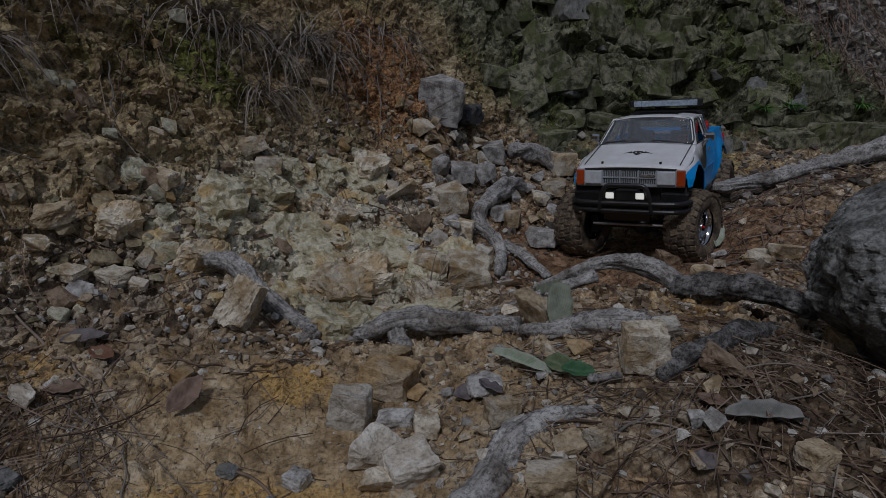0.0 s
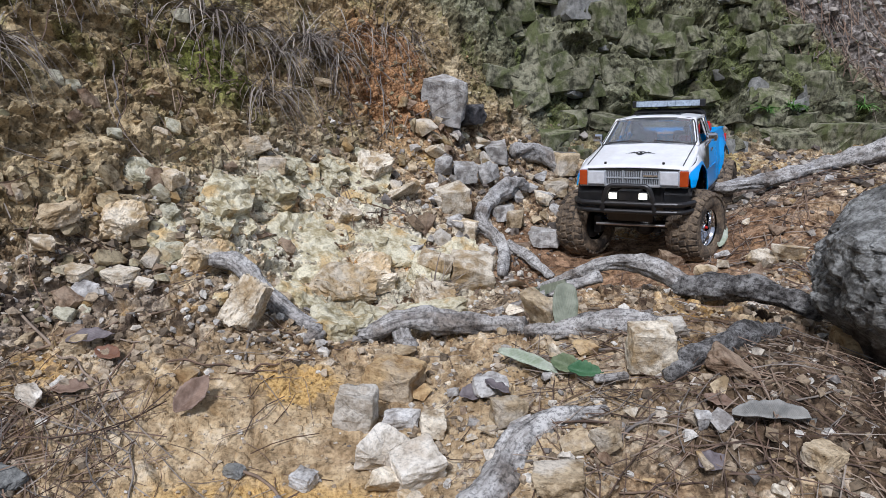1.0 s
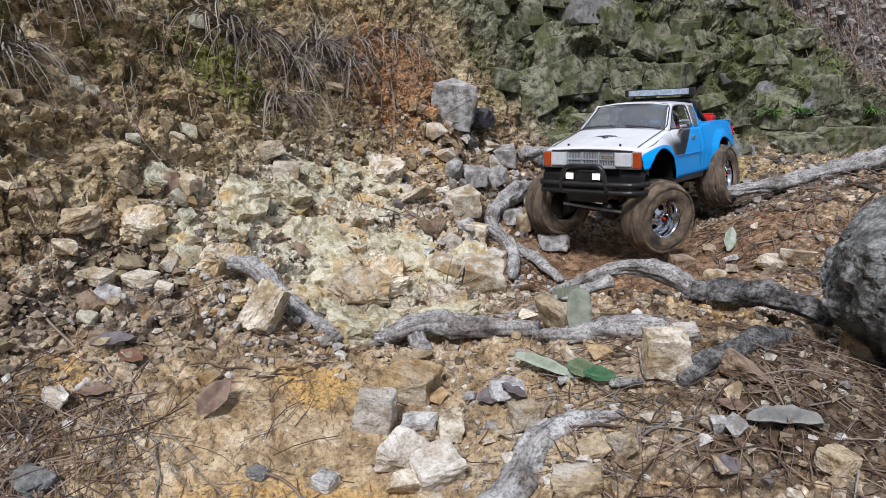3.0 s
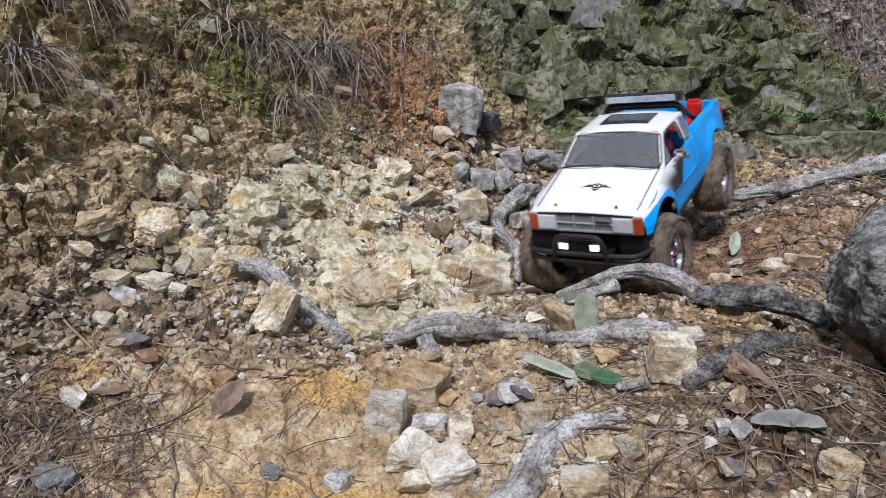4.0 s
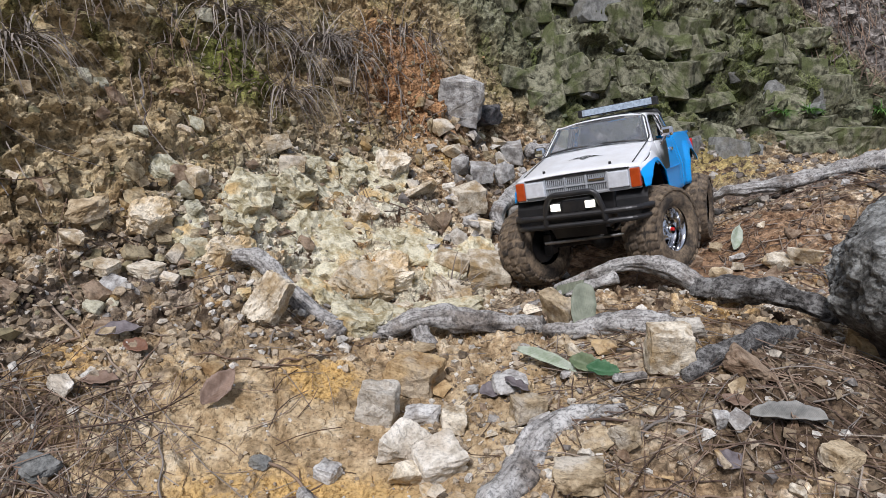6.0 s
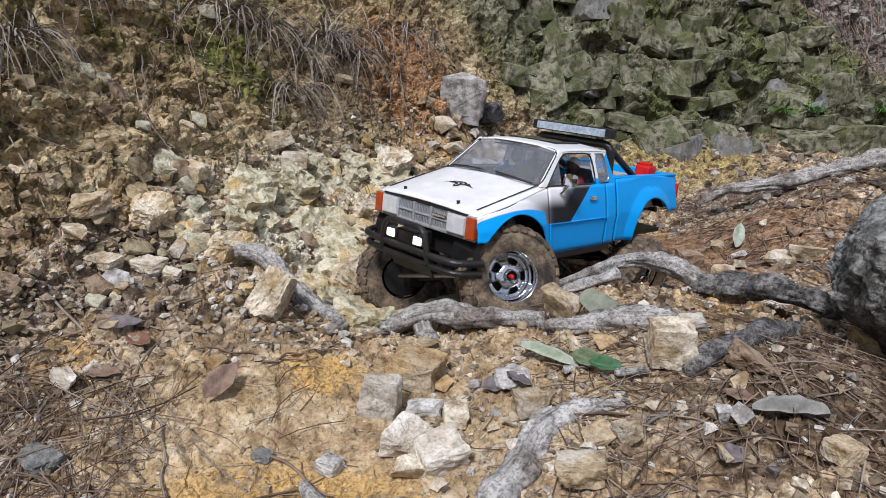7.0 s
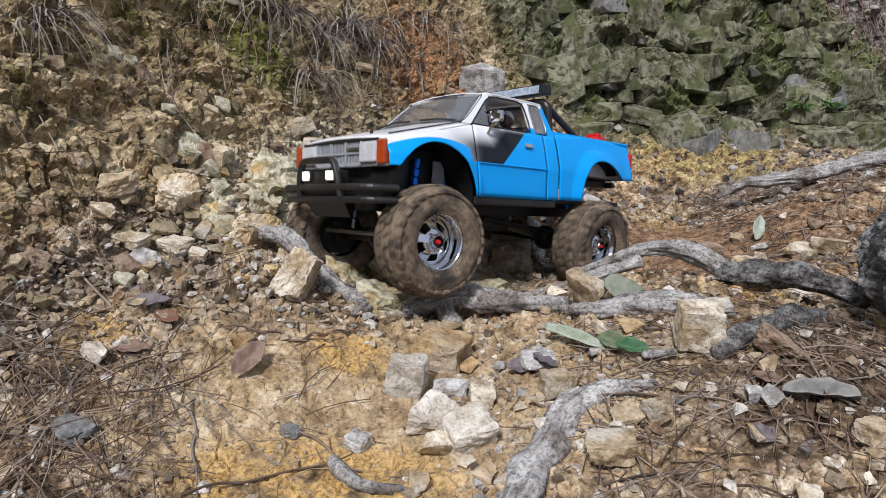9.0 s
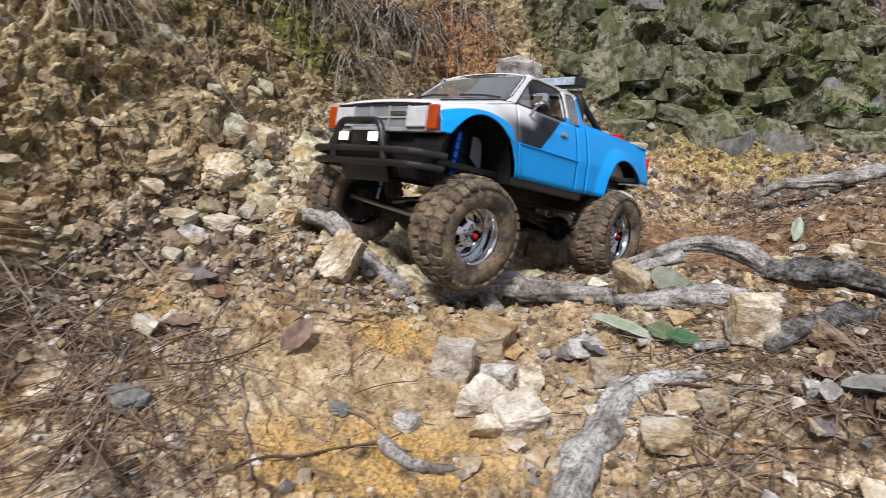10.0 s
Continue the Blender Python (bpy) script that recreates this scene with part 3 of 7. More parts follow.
# ---- stones ----
def stone_mesh(seed, mat, points=11, fine=2, blocky=0.0):
    """A broken, sharp-edged stone about 1 m across: a hull of random points, its edges chipped."""
    rnd = random.Random(seed)
    bm = bmesh.new()
    if blocky:
        for cx in (-1, 1):
            for cy in (-1, 1):
                for cz in (-1, 1):
                    bm.verts.new(Vector((cx * rnd.uniform(0.66, 1), cy * rnd.uniform(0.66, 1), cz * rnd.uniform(0.6, 1))) * 0.5)
        points = int(blocky)
    for _ in range(points):
        v = Vector((rnd.gauss(0, 1), rnd.gauss(0, 1), rnd.gauss(0, 1))).normalized() * rnd.uniform(0.85, 1.05)
        v = Vector([math.copysign(abs(c) ** 0.5, c) for c in v])
        bm.verts.new(v * 0.5)
    hull = bmesh.ops.convex_hull(bm, input=bm.verts)
    bmesh.ops.delete(bm, geom=[v for v in bm.verts if not v.link_faces], context="VERTS")
    if fine:
        bmesh.ops.bevel(bm, geom=bm.edges[:], offset=0.018, segments=1, affect="EDGES", profile=0.6, clamp_overlap=True)
        bmesh.ops.triangulate(bm, faces=bm.faces)
        for _ in range(fine):
            long = [e for e in bm.edges if e.calc_length() > (0.10 if fine > 2 else 0.14)]
            if long:
                bmesh.ops.subdivide_edges(bm, edges=long, cuts=1, use_grid_fill=False)
                bmesh.ops.triangulate(bm, faces=[f for f in bm.faces if len(f.verts) > 3])
        off = Vector((seed * 3.1, seed * 1.7, 0))
        for v in bm.verts:
            v.co += v.co.normalized() * (0.07 * noise.noise(v.co * 2.4 + off) + 0.05 * noise.noise(v.co * 6 + off) + 0.022 * noise.noise(v.co * 17 + off))
    me = bpy.data.meshes.new("stone")
    bm.normal_update()
    bm.to_mesh(me)
    bm.free()
    me.materials.append(mat)
    co = np.array([v.co for v in me.vertices])
    lo, hi = co.min(0), co.max(0)
    for v in me.vertices:
        v.co = [(c - (a + b) / 2) / (b - a) for c, a, b in zip(v.co, lo, hi)]
    return me


def slab_mesh(seed, mat, ring=None):
    """A flat, bedded piece of rock about 1 m across: an uneven outline, square broken sides, a top split in steps."""
    rnd, bm = random.Random(seed), bmesh.new()
    if not ring:
        n, ring = rnd.choice((5, 6, 6, 7)), []
        for k in range(n):
            a = 2 * math.pi * (k + rnd.uniform(-0.33, 0.33)) / n
            r = rnd.uniform(0.40, 0.55)
            ring.append((r * math.cos(a), r * math.sin(a)))
    n = len(ring)
    low = [bm.verts.new((x * 1.03, y * 1.03, -0.5)) for x, y in ring]
    top = [bm.verts.new((x * rnd.uniform(0.86, 1.0), y * rnd.uniform(0.86, 1.0), 0.5 + rnd.uniform(-0.22, 0.05))) for x, y in ring]
    for k in range(n):
        bm.faces.new((low[k], low[(k + 1) % n], top[(k + 1) % n], top[k]))
    bm.faces.new(top), bm.faces.new(low[::-1])
    bmesh.ops.triangulate(bm, faces=bm.faces)
    for _ in range(4):
        long = [e for e in bm.edges if e.calc_length() > 0.09]
        bmesh.ops.subdivide_edges(bm, edges=long, cuts=1)
        bmesh.ops.triangulate(bm, faces=[f for f in bm.faces if len(f.verts) > 3])
    off = Vector((seed * 2.3, seed * 1.1, 0))
    for v in bm.verts:
        q = v.co + off
        step = math.floor(3 * noise.noise(Vector((q.x, q.y, 0)) * 2.6)) / 3
        out = Vector((v.co.x, v.co.y, 0)).normalized() * (0.05 * noise.noise(q * 5) + 0.035 * noise.noise(q * 13))
        v.co += out + Vector((0, 0, (0.22 * step if v.co.z > 0 else 0) + 0.08 * noise.noise(q * 7) + 0.05 * noise.noise(q * 19)))
    me = bpy.data.meshes.new("slab")
    bm.normal_update()
    bm.to_mesh(me)
    bm.free()
    me.materials.append(mat)
    return me


STONES = []
STONES += [
    (-0.182, 0.527, 0.033, 0.050, "pale"),
    (-0.069, 0.416, 0.032, 0.042, "white"),
    (-0.044, 0.373, 0.035, 0.029, "white"),
    (-0.023, 0.351, 0.034, 0.025, "white"),
    (-0.043, 0.345, 0.024, 0.022, "pale"),
    (-0.045, 0.458, 0.042, 0.031, "ochre"),
    (-0.035, 0.412, 0.026, 0.016, "grey"),
    (-0.012, 0.398, 0.019, 0.020, "pale"),
    (0.080, 0.514, 0.036, 0.043, "tan"),
    (0.145, 0.413, 0.034, 0.042, "pale"),
    (0.175, 0.455, 0.024, 0.019, "white"),
    (0.042, 0.394, 0.023, 0.019, "tan"),
    (0.097, 0.341, 0.019, 0.020, "tan"),
    (0.065, 0.316, 0.031, 0.015, "tan"),
    (0.032, 0.430, 0.027, 0.018, "grey"),
    (-0.006, 1.161, 0.076, 0.086, "grey"),
    (0.038, 1.209, 0.058, 0.042, "dark"),
    (0.009, 0.946, 0.048, 0.047, "pale"),
]
STONES += [
    (-0.006, 1.014, 0.032, 0.034, "grey"),
    (0.031, 1.031, 0.041, 0.035, "grey"),
    (0.069, 1.066, 0.034, 0.043, "grey"),
    (0.094, 1.177, 0.038, 0.042, "grey"),
    (-0.021, 0.969, 0.022, 0.012, "white"),
    (0.027, 0.909, 0.037, 0.030, "pale"),
    (0.056, 0.881, 0.026, 0.023, "white"),
    (0.032, 0.772, 0.055, 0.041, "pale"),
    (-0.011, 0.777, 0.044, 0.042, "pale"),
    (0.088, 0.989, 0.032, 0.027, "grey"),
    (0.110, 0.982, 0.029, 0.039, "tan"),
    (0.232, 1.240, 0.043, 0.058, "tan"),
    (0.203, 1.156, 0.048, 0.038, "tan"),
    (0.155, 0.960, 0.046, 0.032, "grey"),
    (0.437, 0.780, 0.042, 0.029, "pale"),
    (0.407, 0.782, 0.036, 0.018, "pale"),
    (0.326, 0.761, 0.023, 0.018, "tan"),
    (0.316, 0.852, 0.032, 0.020, "brown"),
]
STONES += [
    (-0.304, 0.410, 0.020, 0.019, "white"),
    (0.330, 0.469, 0.033, 0.028, "ochre"),
    (0.158, 0.349, 0.011, 0.013, "grey"),
    (0.219, 0.316, 0.022, 0.016, "tan"),
    (0.199, 0.400, 0.034, 0.018, "brown"),
    (-0.099, 0.359, 0.017, 0.013, "grey"),
    (-0.285, 0.336, 0.025, 0.010, "slate"),
    (-0.147, 0.366, 0.014, 0.009, "slate"),
    (-0.330, 0.685, 0.034, 0.020, "greenish"),
    (-0.259, 0.751, 0.078, 0.028, "greenish"),
    (-0.250, 0.848, 0.036, 0.028, "pale"),
    (-0.109, 0.865, 0.055, 0.039, "greenish"),
    (-0.065, 0.918, 0.049, 0.033, "pale"),
    (-0.331, 0.535, 0.023, 0.014, "pale"),
    (-0.361, 0.547, 0.025, 0.016, "pale"),
    (-0.299, 0.548, 0.026, 0.014, "pale"),
    (-0.174, 0.848, 0.062, 0.031, "greenish"),
    (-0.306, 0.703, 0.027, 0.020, "pale"),
]
STONES += [
    (-0.359, 0.577, 0.036, 0.021, "tan"),
    (-0.229, 0.840, 0.035, 0.028, "tan"),
    (0.343, 1.484, 0.097, 0.111, "moss"),
    (0.595, 1.653, 0.118, 0.061, "moss"),
    (0.206, 1.442, 0.076, 0.063, "moss"),
    (0.158, 1.462, 0.063, 0.076, "moss"),
    (0.434, 1.596, 0.128, 0.086, "moss"),
    (0.719, 1.744, 0.098, 0.114, "moss"),
    (0.465, 1.520, 0.110, 0.047, "moss"),
    (0.304, 1.429, 0.076, 0.051, "moss"),
    (0.770, 1.640, 0.110, 0.063, "moss"),
    (0.551, 1.523, 0.099, 0.062, "moss"),
    (0.273, 1.515, 0.146, 0.080, "moss"),
    (0.104, 1.352, 0.059, 0.052, "moss"),
    (0.164, 1.356, 0.059, 0.048, "moss"),
]
STONES += [
    (0.809, 1.584, 0.093, 0.062, "moss"),
    (0.681, 1.585, 0.075, 0.060, "moss"),
    (0.745, 1.425, 0.110, 0.070, "moss"),
    (0.850, 1.440, 0.150, 0.095, "moss"),
    (0.955, 1.450, 0.120, 0.080, "moss"),
    (1.060, 1.470, 0.160, 0.090, "moss"),
    (-0.161, 0.757, 0.149, 0.061, "ledge"),
    (-0.074, 0.800, 0.111, 0.052, "ledge"),
    (-0.220, 0.729, 0.104, 0.043, "ledge"),
    (-0.119, 0.743, 0.127, 0.032, "ledgeo"),
    (-0.121, 0.661, 0.077, 0.040, "ledgeo"),
    (-0.252, 0.760, 0.100, 0.030, "ledge"),
    (-0.121, 0.908, 0.106, 0.046, "ledge"),
    (-0.283, 0.630, 0.069, 0.025, "ledge"),
    (-0.204, 0.852, 0.093, 0.034, "ledge"),
]
WORDS = {"pale": "pale cream broken stone", "white": "whitish chalky broken stone", "tan": "tan broken sandstone piece", "ochre": "ochre-yellow sandstone lump",
         "grey": "light grey angular stone", "dark": "dark grey rounded stone", "slate": "smooth slate-grey stone", "brown": "brown earthy stone",
         "greenish": "pale greenish weathered rock slab", "moss": "mossy olive-grey rock block"}
GROUND = bpy.data.objects["ground"]
for n_stone, (sx, sy, wide, tall, tone) in enumerate(STONES):
    rnd = random.Random(n_stone * 7 + 3)
    wall = tone == "moss"
    ob = new("rock_block" if wall else "stone", stone_mesh(n_stone + 1, STONE[tone], 34 if tone in ("slate", "dark") else 10 + n_stone % 4, 3 if sy < 0.6 else 2, 3 if wall else 0 if tone in ("slate", "dark") else 3 * (n_stone % 2)))
    deep = wide * rnd.uniform(0.7, 1.0)
    up = slope_at(sx, sy)
    z = float(lie(np.array([sx]), np.array([sy]))[0])
    if wall:
        ob.scale = (wide * 1.0, deep, tall * 0.85)
        ob.rotation_euler = (rnd.uniform(-14, 4) * 0.017, rnd.uniform(-7, 7) * 0.017, rnd.uniform(8, 40) * 0.017)
        ob.location = Vector((sx, sy, z)) - up * (deep * 0.22) + Vector((0, 0, tall * 0.2))
        ob.parent = GROUND
        continue
    if tone in ("ledge", "ledgeo", "greenish"):
        ob.name, ob.data = "rock_slab", slab_mesh(n_stone, STONE[tone])
        ob.scale = (wide * 1.1, tall * 2.0, tall * 0.6)
        ob.rotation_euler = (up.to_track_quat("Z", "Y").to_matrix() @ Euler((rnd.uniform(-0.1, 0.1), rnd.uniform(-0.1, 0.1), rnd.uniform(-0.2, 0.2))).to_matrix()).to_euler()
        ob.location = Vector((sx, sy + tall * 0.35, float(lie(np.array([sx]), np.array([sy + tall * 0.35]))[0]))) - up * (tall * 0.16)
        ob.parent = GROUND
        continue
    ob.scale = (wide * 1.08, deep, tall * (0.95 if tall < 1.2 * wide else 0.88))
    ob.rotation_euler = (rnd.uniform(-10, 10) * 0.017, rnd.uniform(-10, 10) * 0.017, rnd.uniform(-25, 25) * 0.017)
    if n_stone == 0:
        ob.data, ob.scale = slab_mesh(6, STONE[tone], [(-0.44, -0.40), (0.0, -0.52), (0.46, -0.36), (0.48, 0.40), (-0.30, 0.50)]), (0.034, 0.052, 0.020)
        ob.rotation_euler = (Euler((radians(52), 0, 0)).to_matrix() @ Euler((0, 0, radians(-20))).to_matrix()).to_euler()
    if up.z < 0.75:
        ob.location = Vector((sx, sy, z)) + up * (deep * 0.10) + Vector((0, 0, tall * 0.28))
    else:
        ob.location = (sx, sy + deep * 0.2, z + tall * (0.36 if tone != "greenish" else 0.15))
    tagged(ob, WORDS[tone] + " lying on stony earth", "stone", "stones on the ground")


def bare_earth(x, y, r):
    return ((x + 0.11) / 0.22) ** 2 + ((y - 0.39) / 0.12) ** 2 < 0.25 + 0.9 * r.random() or ((x + 0.13) / 0.2) ** 2 + ((y - 0.80) / 0.15) ** 2 < 0.2 + 0.7 * r.random() or ((x - 0.32) / 0.22) ** 2 + ((y - 0.90) / 0.17) ** 2 < 0.45 + 0.6 * r.random()


def ray_free(rnd, box):
    return rnd.uniform(box[0], box[1]), rnd.uniform(box[2], box[3])


# loose rubble, some of it half sunk in the bank
def rubble(name, count, box, sizes, mats, seed, keep, sink=0.25, label="", group="", flat=0.8, laid_in=None, blocky=0, slabs=False):
    rnd = random.Random(seed)
    kinds = [slab_mesh(900 + seed * 20 + k, STONE[m]) if slabs else stone_mesh(900 + seed * 20 + k, STONE[m], 10 + k % 4, 1, blocky) for k, m in enumerate(mats)]
    made = 0
    while made < count:
        x, y = ray_free(rnd, box)
        s, u = (float(v[0]) for v in bank_side(np.array([x]), np.array([y])))
        if not keep(x, y, s, u, rnd):
            continue
        made += 1
        size = sizes[0] + (sizes[1] - sizes[0]) * rnd.random() ** 2.2
        up = slope_at(x, y)
        ob = new(name, kinds[made % len(kinds)])
        ob.scale = (size * rnd.uniform(0.8, 1.3), size * rnd.uniform(0.7, 1.1), size * rnd.uniform(0.5, 0.9) * flat)
        ob.rotation_euler = (up.to_track_quat("Z", "Y").to_matrix() @ Euler((rnd.uniform(-0.4, 0.4), rnd.uniform(-0.4, 0.4), rnd.uniform(0, 6.28))).to_matrix()).to_euler()
        ob.location = Vector((x, y, float(lie(np.array([x]), np.array([y]))[0]))) + up * (ob.scale.z * (0.5 - sink))
        if laid_in:
            ob.parent = laid_in
            if blocky:
                ob.rotation_euler = (rnd.uniform(-0.45, 0.10), rnd.gauss(0, 0.22), rnd.uniform(-0.2, 1.0))
                ob.scale.z *= rnd.choice((0.6, 0.9, 1.2, 1.7))
            if slabs:
                ob.rotation_euler = (up.to_track_quat("Z", "Y").to_matrix() @ Euler((rnd.uniform(-0.25, 0.05), rnd.uniform(-0.12, 0.12), rnd.uniform(-0.5, 0.5))).to_matrix()).to_euler()
        else:
            tagged(ob, label, "stone", group)


rubble("bank_stone", 210, (-0.5, 0.2, 0.45, 1.25), (0.006, 0.025), ["clay", "tan", "tan", "greenish", "clay", "brown"], 1,
       lambda x, y, s, u, r: -0.05 < s < 0.30 and u < 1.45 and r.random() < math.exp(-max(0, s - 0.02) / 0.05) + 0.08, 0.32, laid_in=GROUND)
rubble("bank_stone", 80, (-0.5, -0.25, 0.45, 0.85), (0.006, 0.022), ["tan", "greenish", "clay", "clay", "tan", "brown"], 33,
       lambda x, y, s, u, r: 0.01 < s < 0.15 and u < 0.72, 0.42, laid_in=GROUND)
rubble("rock_slab", 70, (-0.42, 0.06, 0.52, 1.0), (0.018, 0.075), ["ledge", "ledge", "pale", "ledgeo", "ledge", "greenish"], 31,
       lambda x, y, s, u, r: s < 0.06 and ((x + 0.17) / 0.24) ** 2 + ((y - 0.76) / 0.21) ** 2 < 1, 0.30, flat=0.62, laid_in=GROUND, slabs=True)
rubble("rock_block", 230, (0.02, 1.3, 1.15, 2.0), (0.022, 0.105), ["moss", "moss", "moss", "moss", "moss", "moss", "moss", "slate"], 2,
       lambda x, y, s, u, r: -0.03 < s < 0.36 and 1.4 < u < 2.35 and x + 1.5 * s < 1.00, 0.74, flat=0.9, laid_in=GROUND, blocky=2)
rubble("stone", 90, (-0.36, 0.45, 0.26, 1.0), (0.006, 0.022), ["pale", "tan", "white", "grey", "brown", "ochre"], 3,
       lambda x, y, s, u, r: s < 0.0 and not (0.0 < x < 0.40 and 0.62 < y < 1.05) and not bare_earth(x, y, r), 0.15, "small loose stone on stony earth", "loose stones on the ground")
rubble("stone", 60, (-0.05, 0.22, 0.80, 1.2), (0.016, 0.036), ["grey", "pale", "grey", "tan", "brown", "white"], 4,
       lambda x, y, s, u, r: s < 0.03 and x < 0.10 + 0.33 * (y - 0.8) and x > -0.06, 0.15, "grey angular stone in a heap below the bank", "stones heaped below the bank")
rubble("stone", 36, (-0.07, 0.10, 0.29, 0.47), (0.005, 0.014), ["pale", "grey", "tan", "white", "brown", "pale"], 7,
       lambda x, y, s, u, r: ((x - 0.015) / 0.075) ** 2 + ((y - 0.385) / 0.10) ** 2 < 1.0, 0.2, "small broken chip among larger stones", "loose stones on the ground")
rubble("stone", 30, (0.07, 0.36, 0.27, 0.44), (0.005, 0.017), ["brown", "tan", "brown", "pale", "brown", "ochre"], 8,
       lambda x, y, s, u, r: True, 0.2, "small stone lying among pine needles", "loose stones on the ground")
rubble("stone", 32, (0.36, 0.75, 0.66, 1.1), (0.010, 0.026), ["brown", "tan", "pale", "grey", "brown", "tan"], 6,
       lambda x, y, s, u, r: s < 0.0, 0.2, "brown stone beside the rutted track", "stones beside the track")


def strew(name, count, box, build_one, mat, seed, keep, label, category):
    """Litter that nobody could count: one mesh of many small pieces laid on the ground."""
    rnd = random.Random(seed)
    xs, ys = [], []
    while len(xs) < count:
        x, y = ray_free(rnd, box)
        xs.append(x), ys.append(y)
    xs, ys = np.array(xs), np.array(ys)
    s, u = bank_side(xs, ys)
    p = rough_places(xs, ys)
    verts, faces = [], []
    for k in range(count):
        if keep(xs[k], ys[k], s[k], u[k], rnd):
            build_one(verts, faces, p[k], rnd)
    tagged(new(name, mesh(name, verts, faces, mat)), label, category, kind="stuff")


def pebble(verts, faces, p, rnd, lo=0.0012, hi=0.0065):
    size = lo + (hi - lo) * rnd.random() ** 3
    t = Euler((rnd.uniform(0, 6), rnd.uniform(0, 6), rnd.uniform(0, 6))).to_matrix()
    b = len(verts)
    for v in ((1, 0, 0), (-1, 0, 0), (0, 1, 0), (0, -1, 0), (0, 0, 1), (0, 0, -1), (0.62, 0.62, 0.62), (-0.62, 0.62, -0.62)):
        w = t @ (Vector(v) * size * rnd.uniform(0.75, 1.25))
        verts.append((p[0] + w.x, p[1] + w.y, p[2] + w.z * 0.8 + size * 0.3))
    for f in ((0, 2, 6), (2, 4, 6), (4, 0, 6), (0, 4, 3), (3, 4, 1), (1, 4, 2), (0, 3, 5), (0, 5, 2), (3, 1, 5), (1, 7, 5), (1, 2, 7), (2, 5, 7)):
        faces.append([b + i for i in f])


def shard(verts, faces, p, rnd, lo=0.005, hi=0.02):
    """A small angular piece of rock, half sunk: a lopsided double pyramid with a broken girdle."""
    size = lo + (hi - lo) * rnd.random() ** 2.5
    t = Euler((rnd.uniform(-0.7, 0.7), rnd.uniform(-0.7, 0.7), rnd.uniform(0, 6))).to_matrix()
    b, n = len(verts), rnd.choice((4, 5, 5, 6))
    flat, long = rnd.uniform(0.3, 0.7), rnd.uniform(0.6, 1.0)
    ring = []
    for k in range(n):
        a = 2 * math.pi * (k + rnd.uniform(-0.3, 0.3)) / n
        ring.append(Vector((math.cos(a), math.sin(a) * long, rnd.uniform(-0.15, 0.15))) * rnd.uniform(0.38, 0.58))
    top = [Vector((v.x * rnd.uniform(0.4, 0.8), v.y * rnd.uniform(0.4, 0.8), flat * rnd.uniform(0.35, 0.6))) for v in ring]
    for v in ring + top + [Vector((0, 0, -0.45 * flat))]:
        w = t @ (v * size)
        verts.append((p[0] + w.x, p[1] + w.y, p[2] + w.z + size * flat * 0.1))
    for k in range(n):
        j = (k + 1) % n
        faces.append((b + k, b + j, b + n + j, b + n + k))
        faces.append((b + j, b + k, b + 2 * n))
    faces.append([b + n + k for k in range(n)])


strew("gravel", 11000, (-0.5, 0.5, 0.2, 1.05), pebble, GRAVEL, 11, lambda x, y, s, u, r: s < 0.06 and abs(x) < 0.1 + 0.75 * y and not bare_earth(x, y, r) and r.random() < (0.5 if x < -0.05 and y < 0.5 else 1.0 if x < -0.05 or y > 0.55 else 0.6), "loose tan and whitish gravel and grit on the earth", "gravel")
strew("rock_fragments", 4800, (-0.5, 0.5, 0.22, 1.1), lambda v, f, p, r: shard(v, f, p, r, 0.003, 0.015), GRAVEL, 13,
      lambda x, y, s, u, r: s < 0.05 and abs(x) < 0.1 + 0.75 * y and not (0.02 < x < 0.38 and 0.66 < y < 1.0) and not bare_earth(x, y, r) and r.random() < (0.45 if x < -0.1 and y < 0.5 else 1.0 if x < -0.1 or y > 0.6 else 0.5), "broken cream and brown rock fragments on the earth", "rock fragments")
strew("rock_fragments", 1700, (-0.03, 0.13, 0.27, 0.50), lambda v, f, p, r: shard(v, f, p, r, 0.002, 0.009), GRAVEL, 18,
      lambda x, y, s, u, r: ((x - 0.04) / 0.09) ** 2 + ((y - 0.38) / 0.12) ** 2 < 0.4 + 0.6 * r.random(), "crumbled cream and brown earth clods round a root", "rock fragments")
strew("rock_fragments", 500, (-0.25, 0.06, 0.28, 0.50), lambda v, f, p, r: shard(v, f, p, r, 0.002, 0.006), GRAVEL, 19,
      lambda x, y, s, u, r: True, "small cream crumbs of rock on smooth earth", "rock fragments")
strew("rock_fragments", 1700, (-0.46, -0.10, 0.36, 0.68), lambda v, f, p, r: shard(v, f, p, r, 0.003, 0.014), GRAVEL, 16,
      lambda x, y, s, u, r: s < 0.06 and not bare_earth(x, y, r), "pale broken rock fragments on the slope", "rock fragments")
strew("rock_fragments", 9000, (-0.55, 0.25, 0.42, 1.35), lambda v, f, p, r: shard(v, f, p, r, 0.003, 0.011), BANK_CHIPS, 14,
      lambda x, y, s, u, r: 0.0 < s < 0.42 and u < 1.5, "broken clay-coloured rock fragments in the bank", "rock fragments")
strew("rock_fragments", 2600, (-0.55, 0.25, 0.42, 1.3), lambda v, f, p, r: shard(v, f, p, r, 0.006, 0.021), BANK_CHIPS, 17,
      lambda x, y, s, u, r: -0.02 < s < 0.24 and u < 1.45 and r.random() < (1.0 if u < 0.62 else 0.45) * math.exp(-max(0, s - 0.05) / 0.07), "larger clay-coloured rock pieces in the bank", "rock fragments")
